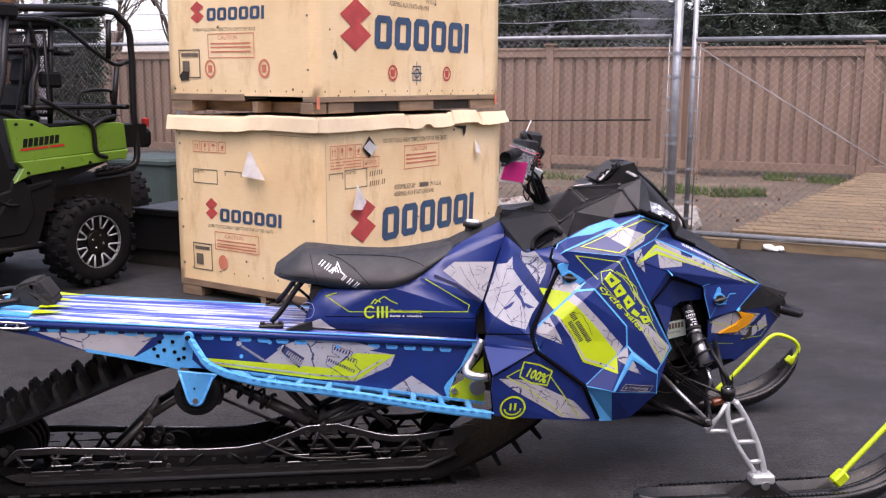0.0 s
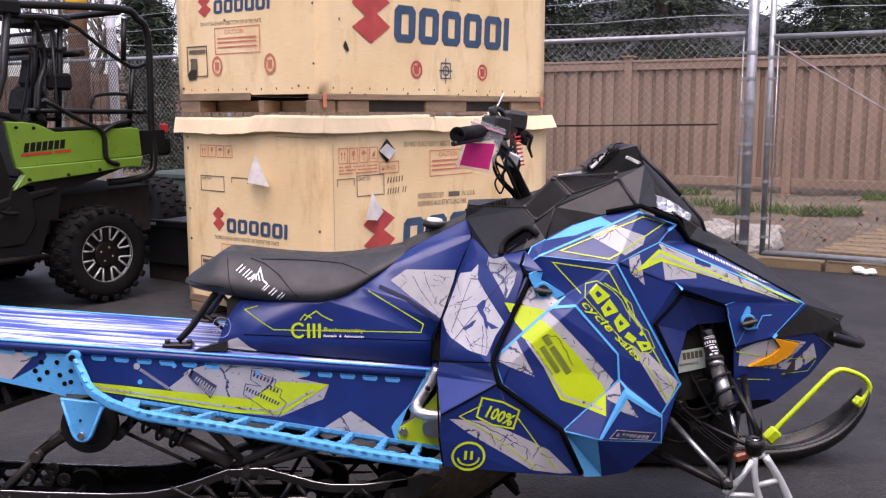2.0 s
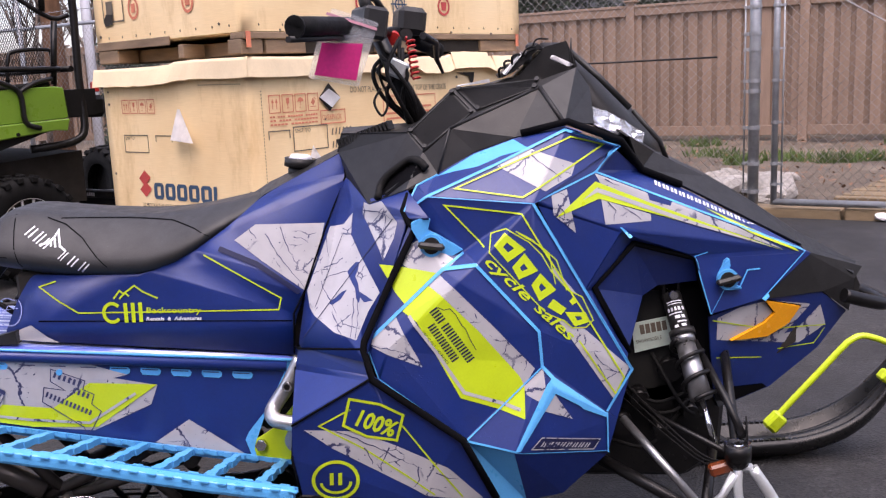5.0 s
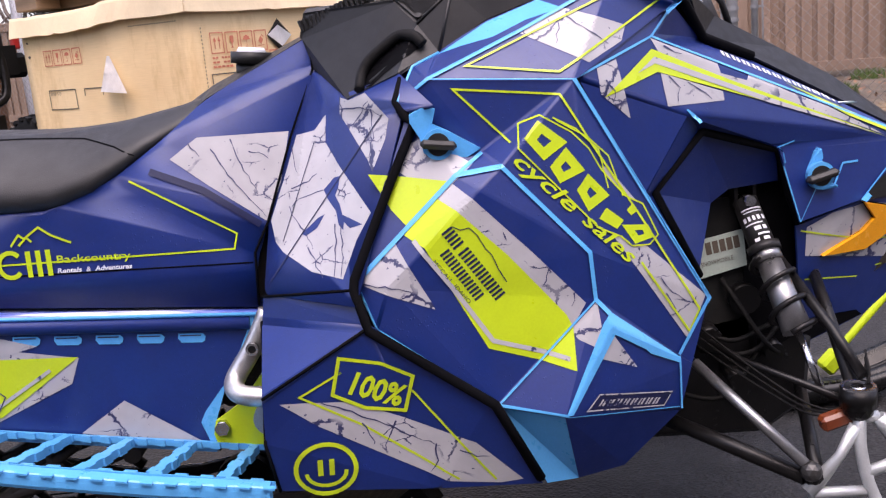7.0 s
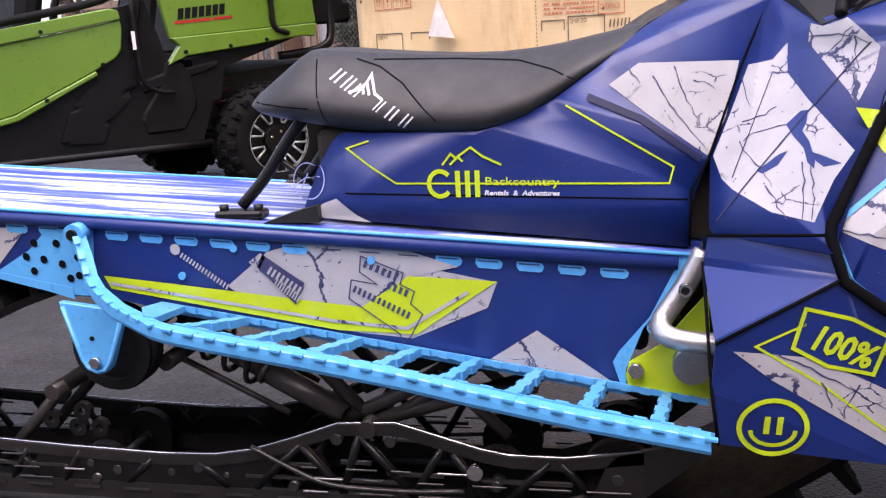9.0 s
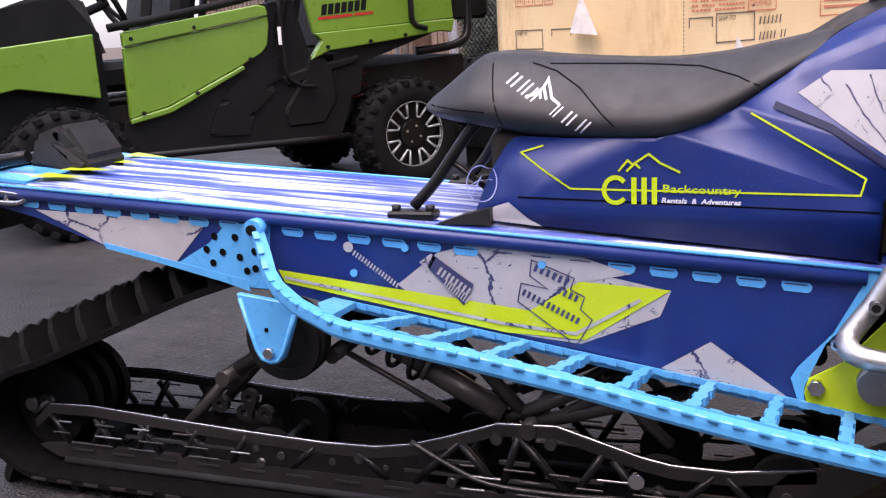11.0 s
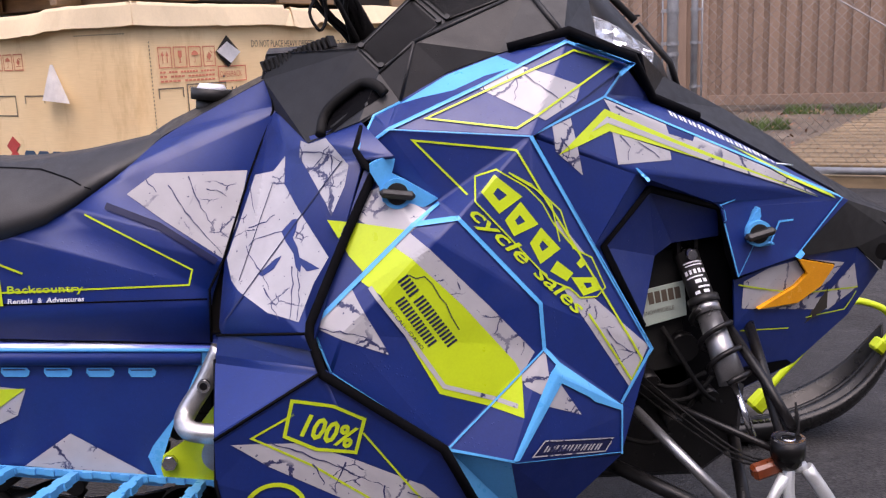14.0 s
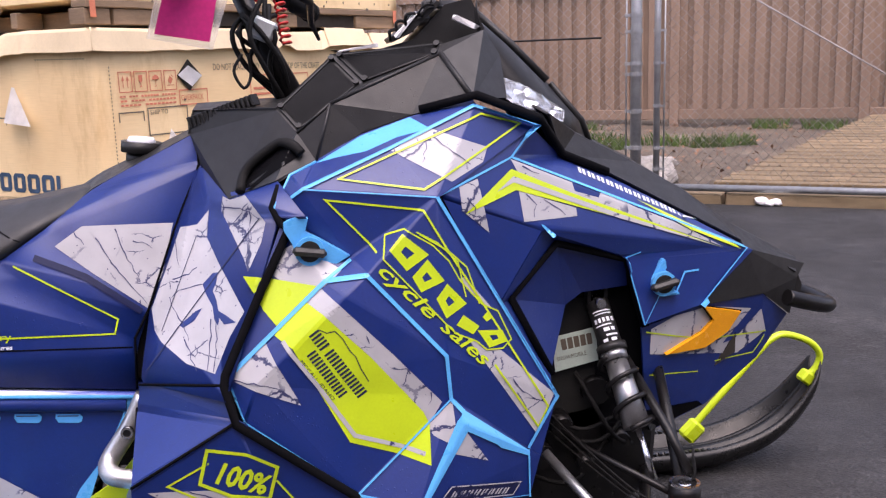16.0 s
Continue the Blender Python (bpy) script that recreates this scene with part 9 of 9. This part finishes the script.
for s in (1, -1):
    ski = new("ski")
    ski.parent = sled
    tagged(ski, "black plastic ski with lime handle loop")
    yc = -.485 if s > 0 else .565
    ski.location.x = 0 if s > 0 else .028
    hx = .040 if s > 0 else 0.0      # the near loop is bolted on further forward
    prof = [(.775, .036, .016), (.79, .034, .034), (.83, .030, .054), (.90, .025, .068), (1.0, .022, .078), (1.25, .020, .088), (1.50, .022, .090), (1.62, .035, .086), (1.72, .070, .084), (1.80, .125, .074), (1.86, .195, .058), (1.885, .240, .036)]
    prof = [tuple(p) for p in bend(prof, 4)]
    bm = bmesh.new()
    g = []
    for x, z, w in prof:
        g.append([bm.verts.new((x, yc + y * w, z + h)) for y, h in ((-1, .026), (-.92, .048), (-.74, .046), (-.64, .006), (-.52, .002), (-.44, .018), (-.32, .018), (-.24, .002), (-.18, .002), (-.12, .026), (.12, .026), (.18, .002), (.24, .002), (.32, .018), (.44, .018), (.52, .002), (.64, .006), (.74, .046), (.92, .048), (1, .026), (.8, -.004), (.2, -.008), (.12, -.020), (-.12, -.020), (-.2, -.008), (-.8, -.004))])
    for a, b in zip(g, g[1:]):
        for k in range(len(a)):
            bm.faces.new((a[k], a[(k + 1) % len(a)], b[(k + 1) % len(a)], b[k])).smooth = True
    bm.faces.new(g[0])
    bm.faces.new(g[-1][::-1])
    bmesh.ops.recalc_face_normals(bm, faces=bm.faces[:])
    part("ski_blade", bm, SKIP, ski)
    for e in (-1, 1):
        for k in range(46):
            x = .90 + k * .0175
            bm = bmesh.new()
            box(bm, (-.005, -.006, 0), (.005, .006, .010), pose(x, yc + e * .074, .065 + .6 * max(0, x - 1.56) ** 2))
            part("ski_tooth", bm, SKIP, ski)
    bm = bmesh.new()
    prism(bm, [(1.14, .045), (1.38, .045), (1.32, .080), (1.285, .125), (1.235, .125), (1.20, .085)], yc - .030, yc + .030)
    part("saddle", bm, BLACKP, ski)
    bm = bmesh.new()
    disc(bm, (1.258, yc - .034 * s, .098), (0, 1, 0), .016, .014, 12)
    part("pivot_bolt", bm, DAMPER, ski)
    bm = bmesh.new()
    tube(bm, bend([(1.520 + hx, yc, .095), (1.552 + hx, yc, .138), (1.645 + hx, yc, .240), (1.725 + hx, yc, .328), (1.752 + hx, yc, .352), (1.790 + hx, yc, .364), (1.855 + hx, yc, .343), (1.888 + hx, yc, .316), (1.899 + hx, yc, .288), (1.886 + hx, yc, .256), (1.858 + hx, yc, .230)], 5), [.020, .019, .017, .014] + [.0120] * 50, 10, flat=.8)
    part("handle_loop", bm, LIME, ski, "lime ski handle loop")
    bm = bmesh.new()
    box(bm, (-.03, -.022, -.02), (.03, .022, .025), pose(1.528 + hx, yc, .098, 0, -45, 0), bevel=.008)
    part("handle_foot", bm, LIME, ski, "lime handle mount")
    bm = bmesh.new()
    box(bm, (-.018, -.02, -.022), (.018, .02, .02), pose(1.862 + hx * .4, yc, .232, 0, -50, 0), bevel=.006)
    part("handle_foot", bm, LIME, ski, "lime handle mount")

# bumper
bm = bmesh.new()
tube(bm, bend([(1.47, -.105, .662), (1.515, -.098, .648), (1.565, -.080, .634), (1.592, -.04, .626), (1.592, .04, .626), (1.565, .080, .634), (1.515, .098, .648), (1.47, .105, .662)], 5), .0165, 10)
part("front_bumper", bm, BLACKM, sled, "black front bumper bar")
bm = bmesh.new()
prism(bm, [(1.470, .690), (1.508, .724), (1.530, .672), (1.524, .640), (1.485, .635)], -.05, .05)
part("tow_nub", bm, BLACKP, sled, "black moulded nose tip")
